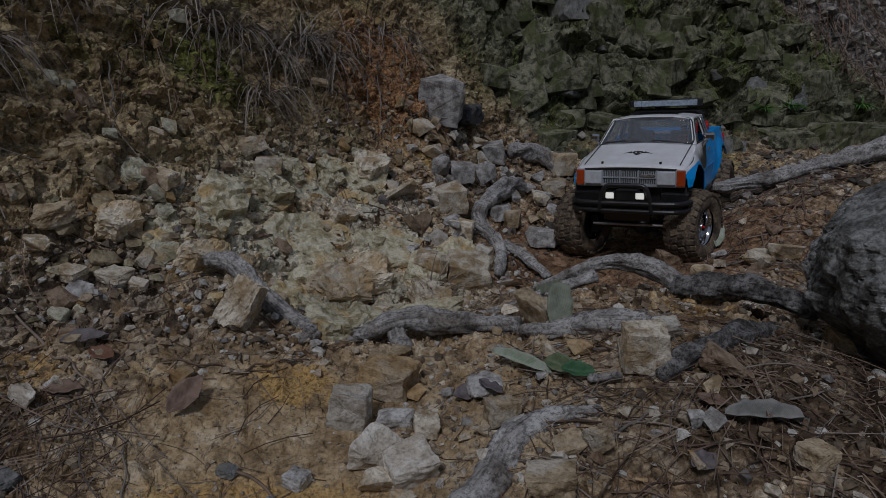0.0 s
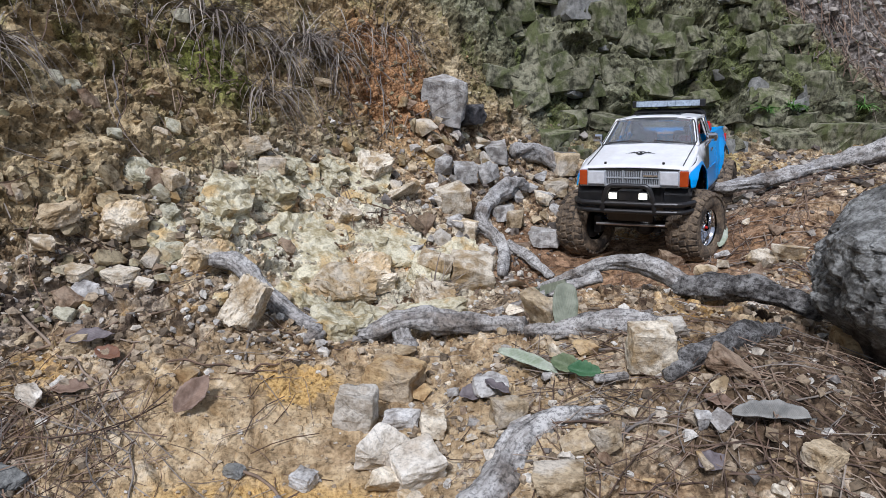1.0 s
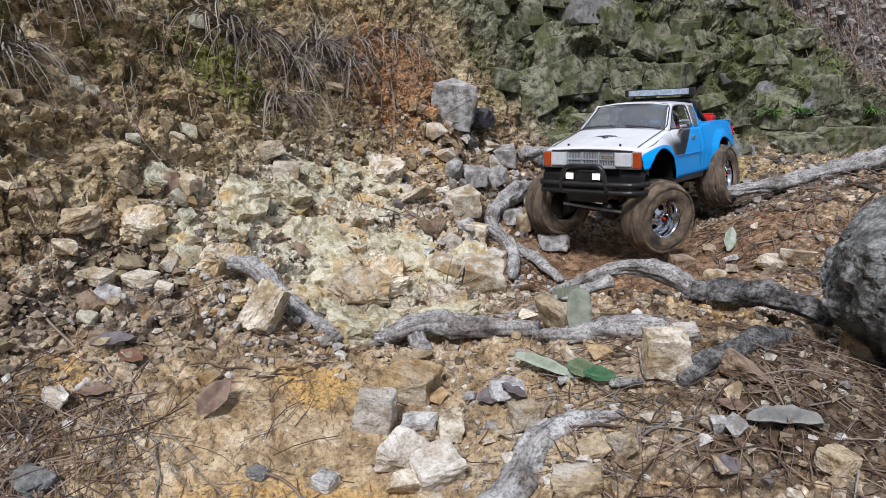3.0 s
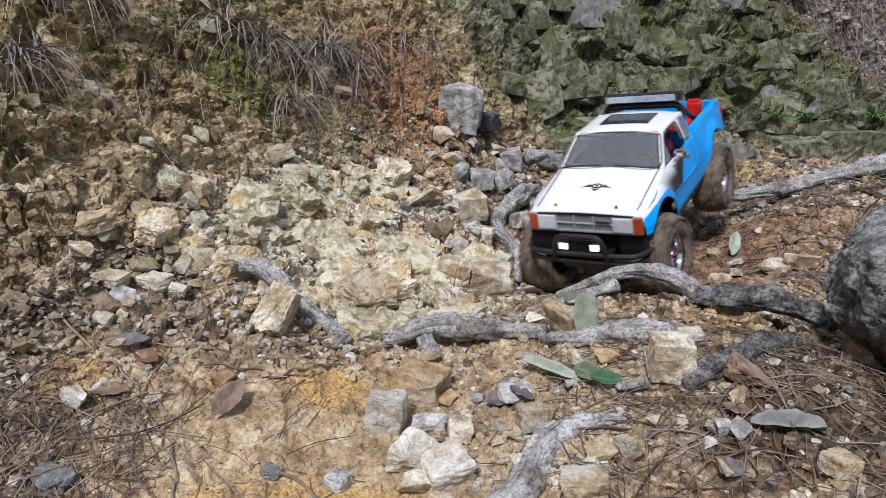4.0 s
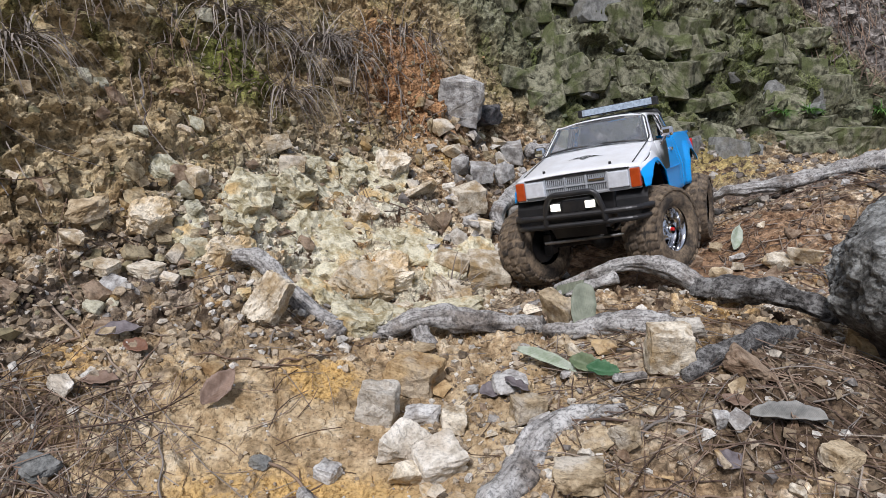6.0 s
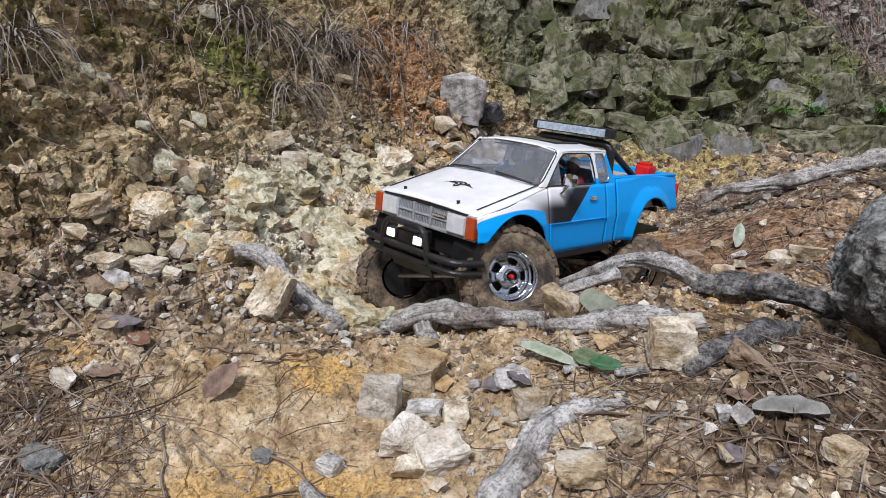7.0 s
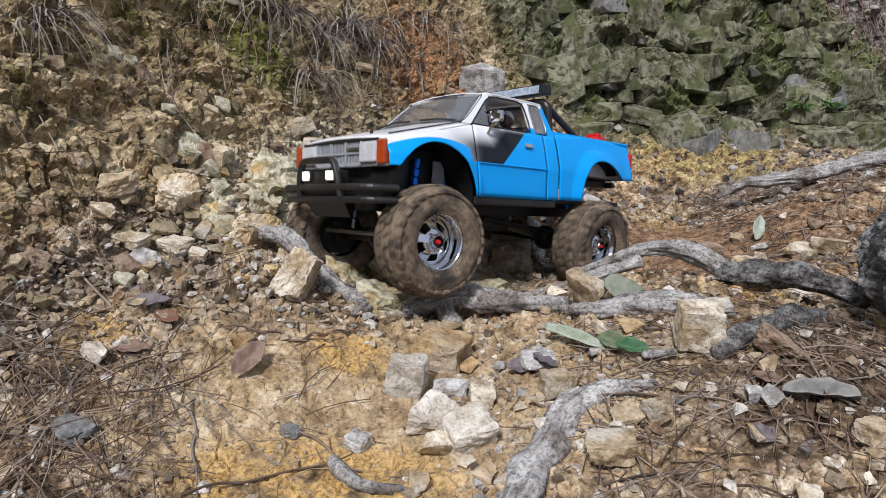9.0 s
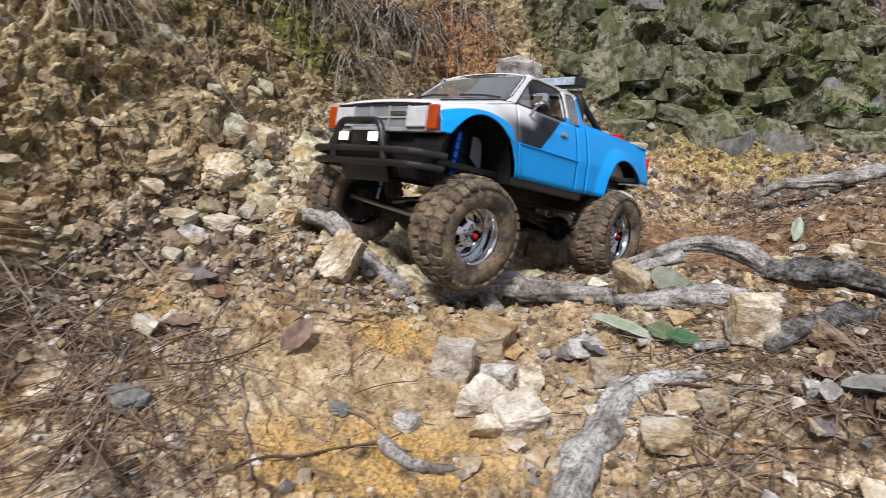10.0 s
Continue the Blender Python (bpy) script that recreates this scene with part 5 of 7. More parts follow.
def plate(bm, outline, depth):
    """A flat outline given depth along the vector."""
    a = [bm.verts.new(q) for q in outline]
    b = [bm.verts.new(Vector(q) + Vector(depth)) for q in outline]
    bm.faces.new(a[::-1]), bm.faces.new(b)
    for k in range(len(a)):
        bm.faces.new((a[k], a[(k + 1) % len(a)], b[(k + 1) % len(a)], b[k]))
    bmesh.ops.recalc_face_normals(bm, faces=bm.faces)
    return bm


def turned(bm, profile, sides, axis_y=0.0):
    """A body of revolution about the y axis from rows of (y, radius)."""
    rings = [[bm.verts.new((math.cos(2 * math.pi * k / sides) * r, y + axis_y, math.sin(2 * math.pi * k / sides) * r)) for k in range(sides)] for y, r in profile]
    for a, b in zip(rings[:-1], rings[1:]):
        for k in range(sides):
            f = bm.faces.new((a[k], b[k], b[(k + 1) % sides], a[(k + 1) % sides]))
            f.smooth = True
    return rings


FRONT_X, REAR_X, TRACK, TYRE_R = 0.155, -0.120, 0.084, 0.0545
ARCH = [(0.150, 0.112, 0.0535), (-0.137, 0.121, 0.0475)]


@functools.cache
def tread_mesh(row, y0, y1):
    """One block of a tyre's tread, shared by all its like; the outer ones bend down over the shoulder."""
    lug = bmesh.new()
    box(lug, (-0.0042, y0, -0.0030), (0.0042, y1, 0.0010))
    bmesh.ops.bevel(lug, geom=lug.edges[:], offset=0.0010, segments=1, affect="EDGES")
    if row in (0, 3):
        for v in lug.verts:
            if v.co.y * (-1 if row == 0 else 1) > 0.02:
                v.co.z -= 0.0040
    me = bpy.data.meshes.new("tread_lug")
    lug.to_mesh(me)
    lug.free()
    me.materials.append(TYRE)
    return me


def wheel_at(truck, side, name="wheel"):
    hub = bmesh.new()
    rod(hub, (0, -0.012 * side, 0), (0, 0.006 * side, 0), 0.010, 16)
    wheel = part(name, hub, DARK_STEEL, truck, "muddy off-road wheel with a chrome rim")
    bm = bmesh.new()
    w, R = 0.0235, TYRE_R
    turned(bm, [(-w * 0.80, 0.027), (-w * 0.98, 0.033), (-w * 1.02, 0.040), (-w * 0.93, 0.0475), (-w * 0.70, R - 0.0016), (-w * 0.3, R - 0.0003), (w * 0.3, R - 0.0003), (w * 0.70, R - 0.0016),
                (w * 0.93, 0.0475), (w * 1.02, 0.040), (w * 0.98, 0.033), (w * 0.80, 0.027)], 64)
    tyre = part("tyre", bm, TYRE, wheel, "chunky mud-caked rubber tyre")
    for row, (y0, y1, r0) in enumerate(((-0.0245, -0.0125, R - 0.0015), (-0.0105, -0.0008, R + 0.0004), (0.0008, 0.0105, R + 0.0004), (0.0125, 0.0245, R - 0.0015))):
        for k in range(30):
            a = 2 * math.pi * (k + (0.5 if row % 2 else 0)) / 30
            ob = new("tread_lug", tread_mesh(row, y0, y1))
            ob.parent = wheel
            ob.matrix_local = Matrix.Rotation(a, 4, "Y") @ Matrix.Translation((0, 0, r0)) @ Matrix.Rotation(0.28 * (1 if row in (1, 2) else -0.5), 4, "Z")
    bm = bmesh.new()
    rings = turned(bm, [(-0.018 * side, 0.0285), (-0.014 * side, 0.0255), (0.008 * side, 0.0240), (0.015 * side, 0.0262), (0.0185 * side, 0.0292), (0.0170 * side, 0.0298)], 60)
    # dished face with five long slots
    radii, sides = [0.0075, 0.0105, 0.0125, 0.0150, 0.0175, 0.0195, 0.0242], 60
    face = [[bm.verts.new((math.cos(2 * math.pi * k / sides) * r, side * (0.009 - 0.010 * ((r - 0.0075) / 0.0165) ** 1.5), math.sin(2 * math.pi * k / sides) * r)) for k in range(sides)] for r in radii]
    inner = [[bm.verts.new((v.co.x, v.co.y - 0.003 * side, v.co.z)) for v in ring] for ring in face]
    for i in range(len(radii) - 1):
        for k in range(sides):
            slot = 2 <= i <= 4 and (k % 12) in (3, 4, 5, 6, 7, 8)
            j = (k + 1) % sides
            if not slot:
                bm.faces.new((face[i][k], face[i + 1][k], face[i + 1][j], face[i][j])).smooth = True
            elif i == 2:
                bm.faces.new((face[2][k], inner[2][k], inner[2][j], face[2][j]))
            if slot and i == 4:
                bm.faces.new((face[5][k], inner[5][k], inner[5][j], face[5][j]))
            if slot and (k % 12) == 3:
                bm.faces.new((face[i][k], inner[i][k], inner[i + 1][k], face[i + 1][k]))
            if slot and (k % 12) == 8:
                bm.faces.new((face[i][j], inner[i][j], inner[i + 1][j], face[i + 1][j]))
    bmesh.ops.recalc_face_normals(bm, faces=bm.faces)
    rim = part("rim", bm, CHROME, wheel, "chrome slotted rim")
    bm = bmesh.new()
    turned(bm, [(0.000, 0.0078), (0.013 * side, 0.0074), (0.0155 * side, 0.0058)], 24)
    for k in range(6):
        a = k * math.pi / 3
        rod(bm, (math.cos(a) * 0.0092, 0.005 * side, math.sin(a) * 0.0092), (math.cos(a) * 0.0092, 0.0125 * side, math.sin(a) * 0.0092), 0.0013, 6)
    part("wheel_hub", bm, CHROME, wheel, "chrome hub with bolts")
    bm = bmesh.new()
    rod(bm, (0, 0.012 * side, 0), (0, 0.0168 * side, 0), 0.0026, 16, 0.0020)
    part("hub_cap", bm, RED, wheel, "red hub cap")
    bm = bmesh.new()
    rod(bm, (0, -0.014 * side, 0), (0, -0.009 * side, 0), 0.0235, 28)
    part("brake_disc", bm, DARK_STEEL, wheel)
    return wheel


def half_width(z, x):
    """The half width of the body's side at a height."""
    w = np.interp(z, [0.11, 0.117, 0.145, 0.150, 0.175, 0.191, 0.20], [0.0815, 0.0850, 0.0845, 0.0852, 0.0800, 0.0752, 0.0735])
    w -= 0.004 * max(0.0, (x - 0.17) / 0.035) + 0.002 * max(0.0, (-x - 0.17) / 0.04)
    for cx, cz, r in ARCH:
        d = math.hypot(x - cx, z - cz) - r
        if -0.003 < d < 0.022 and z < cz + r + 0.012:
            w += 0.0055 * max(0.0, 1 - max(d, 0) / 0.016) ** 0.8
    return w


def side_bottom(x, front, rear, sill):
    z = sill
    for cx, cz, r in ARCH:
        if abs(x - cx) < r:
            z = max(z, cz + math.sqrt(max(r * r - (x - cx) ** 2, 0)))
    return z


def side_panel(x0, x1, top, bottom, side, steps=60, rows=14):
    bm = bmesh.new()
    grid = []
    xs = [x0 + (x1 - x0) * k / steps for k in range(steps + 1)]
    for r in range(rows + 1):
        row = []
        for x in xs:
            lo, hi = bottom(x), top(x)
            z = lo + (hi - lo) * r / rows
            row.append((x, side * half_width(z, x), z))
        grid.append(row)
    if side > 0:
        grid = [row[::-1] for row in grid]
    return sheet(bm, grid, 0.0015)


def window_frame(bm, corners, centre_push, bar, side):
    """A closed frame of bars round the corners, each a thin box along an edge."""
    n = len(corners)
    for k in range(n):
        rod(bm, corners[k], corners[(k + 1) % n], bar, 8)


def build_truck():
    truck = tagged(new("toy_truck"), "blue and white radio-controlled pickup truck with big muddy tyres", "model truck")
    truck.scale = (0.94, 0.94, 0.94)
    hood_z = lambda x: 0.1665 + (0.2075 - max(x, 0.10)) / 0.1045 * 0.0245
    # sides
    for side in (1, -1):
        word = "front_fender"
        part(word, side_panel(0.0935, 0.2065, lambda x: hood_z(x) - 0.003, lambda x: max(side_bottom(x, 0, 0, 0.1135 if x < 0.15 else 0.139), 0), side), PAINT, truck, "white fender with a blue wheel-arch flare")
        door = part("door", side_panel(-0.0245, 0.0915, lambda x: 0.1905, lambda x: 0.1145, side, 30, 16), PAINT, truck, "blue door with a grey and black flash")
        part("cab_corner", side_panel(-0.0470, -0.0262, lambda x: 0.1905, lambda x: 0.1150, side, 8, 16), PAINT, truck)
        bed = part("bed_side", side_panel(-0.2120, -0.0500, lambda x: 0.1960 + 0.001 * math.sin(x * 40), lambda x: side_bottom(x, 0, 0, 0.1160 if x > -0.12 else 0.147), side), PAINT, truck, "blue bed side with a flared arch")
        bm = bmesh.new()
        box(bm, (0.000, side * 0.0795 - 0.003, 0.1725), (0.013, side * 0.0795 + 0.0035, 0.1775), 0.0012)
        part("door_handle", bm, CHROME, door, "chrome handle")
        bm = bmesh.new()
        rod(bm, (-0.024, side * 0.0853, 0.1500), (0.091, side * 0.0853, 0.1500), 0.0010, 8)
        part("door_crease", bm, PAINT, door)
        bm = bmesh.new()
        box(bm, (-0.045, side * 0.079 - 0.004, 0.1060), (0.093, side * 0.079 + 0.004, 0.1150), 0.002)
        part("rocker_sill", bm, BLACK_PLASTIC, truck)
        # mirror
        bm = bmesh.new()
        box(bm, (0.066, side * 0.0895 - 0.009, 0.1930), (0.0745, side * 0.0895 + 0.008, 0.2065), 0.0042)
        mirror = part("side_mirror", bm, CHROME, truck, "chrome door mirror")
        part("mirror_stalk", rod(bmesh.new(), (0.072, side * 0.079, 0.183), (0.070, side * 0.088, 0.196), 0.0018, 8), CHROME, mirror)
        # window glass and its surrounds
        top_in, bottom_in = 0.0625, 0.0752
        q = lambda x, t: (x, side * (bottom_in + (top_in - bottom_in) * t), 0.1905 + t * 0.0385)
        bm = bmesh.new()
        plate(bm, [q(0.093, 0.02), q(-0.006, 0.02), q(-0.001, 0.93), q(0.057, 0.93)], (0, -side * 0.0008, 0))
        glass = part("quarter_glass", plate(bmesh.new(), [q(-0.0125, 0.06), q(-0.0345, 0.06), q(-0.0275, 0.90), q(-0.0085, 0.90)], (0, -side * 0.0008, 0)), GLASS, truck, "tinted rear quarter window")
        bm.free()
        part("vent_glass", plate(bmesh.new(), [q(0.0925, 0.03), q(0.0665, 0.03), q(0.0665, 0.66)], (0, -side * 0.0008, 0)), GLASS, truck, "triangular vent window")
        def pillar(name, a, b, c, d, mat=PAINT, label=""):
            return part(name, plate(bmesh.new(), [q(*a), q(*b), q(*c), q(*d)], (0, -side * 0.004, 0)), mat, truck, label)
        pillar("windscreen_pillar", (0.1045, 0), (0.0945, 0), (0.0565, 0.92), (0.0615, 1.0), label="white windscreen pillar")
        pillar("roof_rail", (0.0615, 1.0), (0.0565, 0.92), (-0.030, 0.92), (-0.0320, 1.0))
        pillar("door_pillar", (-0.0060, 0), (-0.0125, 0), (-0.0085, 0.92), (-0.0010, 0.92))
        pillar("rear_pillar", (-0.0345, 0), (-0.0475, 0), (-0.0335, 1.0), (-0.0275, 0.92))
        seal = bmesh.new()
        bent(seal, [q(0.093, 0.01), q(-0.005, 0.01), q(0.000, 0.92), q(0.0575, 0.92), q(0.093, 0.01)], 0.0009, 6)
        part("window_seal", seal, BLACK_PLASTIC, truck)
        bm = bmesh.new()
        bent(bm, [q(-0.012, 0.05), q(-0.035, 0.05), q(-0.028, 0.91), q(-0.008, 0.91), q(-0.012, 0.05)], 0.0009, 6)
        part("window_seal", bm, STEEL, truck)
        # lamps at the corners
        bm = bmesh.new()
        box(bm, (0.1955, side * 0.0725 - 0.0058, 0.1405), (0.2105, side * 0.0725 + 0.0062, 0.1630), 0.0015)
        part("indicator_lamp", bm, AMBER, truck, "orange corner indicator")
        bm = bmesh.new()
        box(bm, (0.203, side * 0.0525 - 0.0125, 0.1425), (0.2112, side * 0.0525 + 0.0125, 0.1620), 0.0015)
        part("headlight", bm, LENS, truck, "square clear headlight")
        bm = bmesh.new()
        box(bm, (-0.2150, side * 0.0735 - 0.006, 0.156), (-0.2095, side * 0.0735 + 0.006, 0.184), 0.001)
        part("tail_lamp", bm, RED, truck, "red tail lamp")
        # inner arches
        for cx, cz, r in ARCH:
            bm = bmesh.new()
            rows = [[(cx + math.cos(a) * (r + 0.001), side * y, cz + math.sin(a) * (r + 0.001)) for a in np.linspace(-0.1 if cx > 0 else 0.7, math.pi + (0.1 if cx > 0 else -0.7), 18)] for y in (0.045, 0.083)]
            grid = [[bm.verts.new(v) for v in row] for row in rows]
            for k in range(17):
                bm.faces.new((grid[0][k], grid[0][k + 1], grid[1][k + 1], grid[1][k]))
            bmesh.ops.solidify(bm, geom=bm.faces[:], thickness=0.001)
            part("inner_arch", bm, BLACK_PLASTIC, truck)
    # hood
    bm = bmesh.new()
    rows = []
    for x in np.concatenate([np.linspace(0.2085, 0.199, 5), np.linspace(0.193, 0.1010, 13)]):
        edge_y = float(np.interp(hood_z(x) - 0.003, [0.150, 0.175, 0.191, 0.20], [0.0852, 0.0800, 0.0752, 0.0735])) - 0.004 * max(0.0, (x - 0.17) / 0.035) + 0.0004
        rows.append([(x - 0.0035 * (abs(y) / 0.0735) ** 4, y * edge_y / 0.0735, hood_z(x) + 0.0035 * math.cos(y / 0.074 * 1.35) - 0.0022 * (abs(y) / 0.0735) ** 8 - 0.0022 * max(0.0, (x - 0.200) / 0.0085) ** 2) for y in np.linspace(-0.0735, 0.0735, 33)])
    hood = part("hood", sheet(bm, rows, 0.0015), WHITE_PAINT, truck, "white hood with a black emblem")
    top = lambda x, y: hood_z(x) + 0.0035 * math.cos(y / 0.074 * 1.35)
    bm = bmesh.new()
    for y0, y1, x0, x1 in ((-0.0045, 0.0045, 0.149, 0.1575),):
        ring = [(0.153 + 0.0055 * math.cos(a), 0.0085 * math.sin(a)) for a in np.linspace(0, 2 * math.pi, 17)[:-1]]
        inner = [(0.153 + 0.0032 * math.cos(a), 0.0052 * math.sin(a)) for a in np.linspace(0, 2 * math.pi, 17)[:-1]]
        o = [bm.verts.new((x, y, top(x, y) + 0.0008)) for x, y in ring]
        i2 = [bm.verts.new((x, y, top(x, y) + 0.0008)) for x, y in inner]
        for k in range(16):
            bm.faces.new((o[k], o[(k + 1) % 16], i2[(k + 1) % 16], i2[k]))
    for sgn in (1, -1):
        wing = [(0.1555, 0.008), (0.1555, 0.016), (0.1585, 0.024), (0.1530, 0.015), (0.1490, 0.010)]
        bm.faces.new([bm.verts.new((x, sgn * y, top(x, y) + 0.0008)) for x, y in wing])
    bm.faces.new([bm.verts.new((x, y, top(x, y) + 0.0008)) for x, y in ((0.1545, 0.002), (0.1515, 0.002), (0.1515, -0.002), (0.1545, -0.002))])
    bm.faces.new([bm.verts.new((x, y, top(x, y) + 0.0008)) for x, y in ((0.1590, 0.006), (0.1650, 0.0), (0.1590, -0.006), (0.1605, 0.0))])
    bmesh.ops.recalc_face_normals(bm, faces=bm.faces)
    part("emblem", bm, BLACK_PLASTIC, hood, "black winged emblem on the hood")
    for sgn in (1, -1):
        part("hood_pin", rod(bmesh.new(), (0.198, sgn * 0.042, top(0.198, 0.042) - 0.001), (0.198, sgn * 0.042, top(0.198, 0.042) + 0.003), 0.0018, 8), BLACK_PLASTIC, hood, "black hood pin")
        bm = bmesh.new()
        bent(bm, [(0.109, sgn * 0.066, 0.193), (0.112, sgn * 0.045, 0.1955), (0.108, sgn * 0.010, 0.1975)] if sgn > 0 else [(0.109, -0.008, 0.197), (0.112, -0.030, 0.1975), (0.109, -0.062, 0.194)], 0.0012, 8)
        part("wiper", bm, BLACK_PLASTIC, truck, "black windscreen wiper")
        part("hood_gap", rod(bmesh.new(), (0.198, sgn * 0.0690, hood_z(0.198) + 0.0012), (0.104, sgn * 0.0700, hood_z(0.104) + 0.0012), 0.0007, 6), BLACK_PLASTIC, hood)
    part("hood_gap", box(bmesh.new(), (0.203, -0.066, 0.1625), (0.2078, 0.066, 0.1652)), BLACK_PLASTIC, hood, "dark gap under the hood edge")
    # grille
    bm = bmesh.new()
    box(bm, (0.2000, -0.078, 0.1385), (0.2075, 0.078, 0.1425), 0.0012)
    box(bm, (0.2000, -0.078, 0.1615), (0.2075, 0.078, 0.1642), 0.001)
    for y in (-0.066, -0.0395, -0.0135, 0.0135, 0.0395, 0.066):
        box(bm, (0.2010, y - 0.0012, 0.1395), (0.2090, y + 0.0012, 0.1630), 0.0005)
    box(bm, (0.2010, -0.0395, 0.1508), (0.2085, 0.0395, 0.1528), 0.0005)
    grille = part("grille", bm, SILVER, truck, "grey plastic grille")
    part("grille_backing", box(bmesh.new(), (0.196, -0.066, 0.1400), (0.2030, 0.066, 0.1625)), BLACK_PLASTIC, grille)
    for k in range(30):
        y = -0.0385 + 77e-3 * (k + 0.5) / 30
        part("grille_slat", box(bmesh.new(), (0.2030, y - 0.0006, 0.1405), (0.2070, y + 0.0006, 0.1625)), SILVER, grille)
    part("badge", box(bmesh.new(), (0.2075, 0.0165, 0.1538), (0.2098, 0.0365, 0.1575), 0.0006), CHROME, grille, "plain chrome badge")
    # windscreen, roof, cab back
    bm = bmesh.new()
    rows = []
    for t in np.linspace(0.0, 1.0, 8):
        x, z, w = 0.1040 - 0.0435 * t, 0.1905 + 0.0385 * t, 0.0735 - 0.0125 * t
        rows.append([(x + 0.006 * (1 - (y / w) ** 2), y, z + 0.001 * (1 - (y / w) ** 2)) for y in np.linspace(-w, w, 15)])
    part("windscreen", sheet(bm, rows, 0.0008), GLASS, truck, "windscreen reflecting the sky")
    bm = bmesh.new()
    e = [rows[0][0], rows[0][7], rows[0][-1], rows[-1][-1], rows[-1][7], rows[-1][0], rows[0][0]]
    bent(bm, e, 0.0012, 6)
    part("windscreen_seal", bm, BLACK_PLASTIC, truck)
    bm = bmesh.new()
    rows = []
    for x in np.linspace(0.0640, -0.0350, 14):
        drop = 0.002 * max(0, (x - 0.045) / 0.02) + 0.0015 * max(0, (-x - 0.02) / 0.015)
        rows.append([(x, y, 0.2290 + 0.0050 * (1 - (abs(y) / 0.064) ** 2.6) - drop) for y in np.linspace(-0.0635, 0.0635, 21)])
    roof = part("roof", sheet(bm, rows, 0.0018), WHITE_PAINT, truck, "white cab roof with a dark sunroof")
    part("sunroof", box(bmesh.new(), (-0.012, -0.036, 0.2325), (0.036, 0.036, 0.2352), 0.001), BLACK_GLASS, roof, "dark glass sunroof")
    bm = bmesh.new()
    box(bm, (-0.0490, -0.0745, 0.112), (-0.0470, 0.0745, 0.196))
    part("cab_back", bm, PAINT, truck)
    part("cab_back_window", plate(bmesh.new(), [(-0.0475, 0.062, 0.196), (-0.0475, -0.062, 0.196), (-0.0345, -0.055, 0.228), (-0.0345, 0.055, 0.228)], (0.001, 0, 0)), GLASS, truck)
    # cab floor, seats and the two dolls
    part("interior_tub", box(bmesh.new(), (-0.045, -0.070, 0.150), (0.095, 0.070, 0.156)), CLOTH_DARK, truck)
    part("dashboard", box(bmesh.new(), (0.082, -0.068, 0.156), (0.100, 0.068, 0.186), 0.004), CLOTH_DARK, truck)
    for sgn, mat in ((1, DOLL), (-1, DOLL_GREEN)):
        bm = bmesh.new()
        box(bm, (-0.028, sgn * 0.032 - 0.019, 0.156), (0.022, sgn * 0.032 + 0.019, 0.166), 0.003)
        box(bm, (-0.034, sgn * 0.032 - 0.018, 0.160), (-0.022, sgn * 0.032 + 0.018, 0.203), 0.004)
        part("seat", bm, CLOTH_DARK, truck, "dark seat")
        bm = bmesh.new()
        m = Matrix.Translation((-0.005, sgn * 0.040, 0.183)) @ Matrix.Diagonal((0.012, 0.018, 0.017, 1))
        bmesh.ops.create_uvsphere(bm, u_segments=14, v_segments=10, radius=1, matrix=m)
        bmesh.ops.create_uvsphere(bm, u_segments=14, v_segments=10, radius=1, matrix=Matrix.Translation((0.004, sgn * 0.044, 0.2080)) @ Matrix.Diagonal((0.0095, 0.0085, 0.0105, 1)))
        rod(bm, (0.002, sgn * 0.046, 0.185), (0.040, sgn * 0.040, 0.182), 0.005, 8)
        part("driver_doll", bm, mat, truck, "small plain plastic figure in the cab")
    part("steering_wheel", bent(bmesh.new(), [(0.055, 0.034 + 0.011 * math.cos(a), 0.183 + 0.011 * math.sin(a)) for a in np.linspace(0, 2 * math.pi, 13)], 0.0015, 6), BLACK_PLASTIC, truck)
    # bed
    bm = bmesh.new()
    box(bm, (-0.211, -0.066, 0.150), (-0.050, 0.066, 0.154))
    box(bm, (-0.211, 0.0640, 0.154), (-0.050, 0.0665, 0.194))
    box(bm, (-0.211, -0.0665, 0.154), (-0.050, -0.0640, 0.194))
    part("bed_liner", bm, BED_LINER, truck, "pale bed liner")
    for sgn in (1, -1):
        part("bed_rail", box(bmesh.new(), (-0.212, sgn * 0.0695 - 0.0048, 0.1945), (-0.050, sgn * 0.0695 + 0.0048, 0.1975), 0.0012), PAINT, truck)
    part("tailgate", box(bmesh.new(), (-0.2135, -0.0725, 0.148), (-0.2085, 0.0725, 0.1965), 0.0015), PAINT, truck, "blue tailgate")
    # roll bar with the light bar
    bm = bmesh.new()
    bent(bm, [(-0.060, -0.060, 0.155), (-0.053, -0.058, 0.235), (-0.053, 0.058, 0.235), (-0.060, 0.060, 0.155)], 0.0052)
    bar = part("roll_bar", bm, BLACK_PLASTIC, truck, "black tubular roll bar")
    for sgn in (1, -1):
        part("roll_bar_stay", rod(bmesh.new(), (-0.055, sgn * 0.056, 0.230), (-0.128, sgn * 0.058, 0.190), 0.0042, 12), BLACK_PLASTIC, bar, "black diagonal stay")
    bm = bmesh.new()
    box(bm, (-0.057, -0.0610, 0.2430), (-0.042, 0.0610, 0.2550), 0.0015)
    light = part("light_bar", bm, BLACK_PLASTIC, truck, "roof light bar with a row of lenses")
    for k in range(8):
        y = -0.0535 + 0.107 * (k + 0.5) / 8
        part("light_lens", box(bmesh.new(), (-0.0430, y - 0.0066, 0.2443), (-0.0408, y + 0.0066, 0.2538), 0.0006), LED_STRIP, light)
    # load
    bm = bmesh.new()
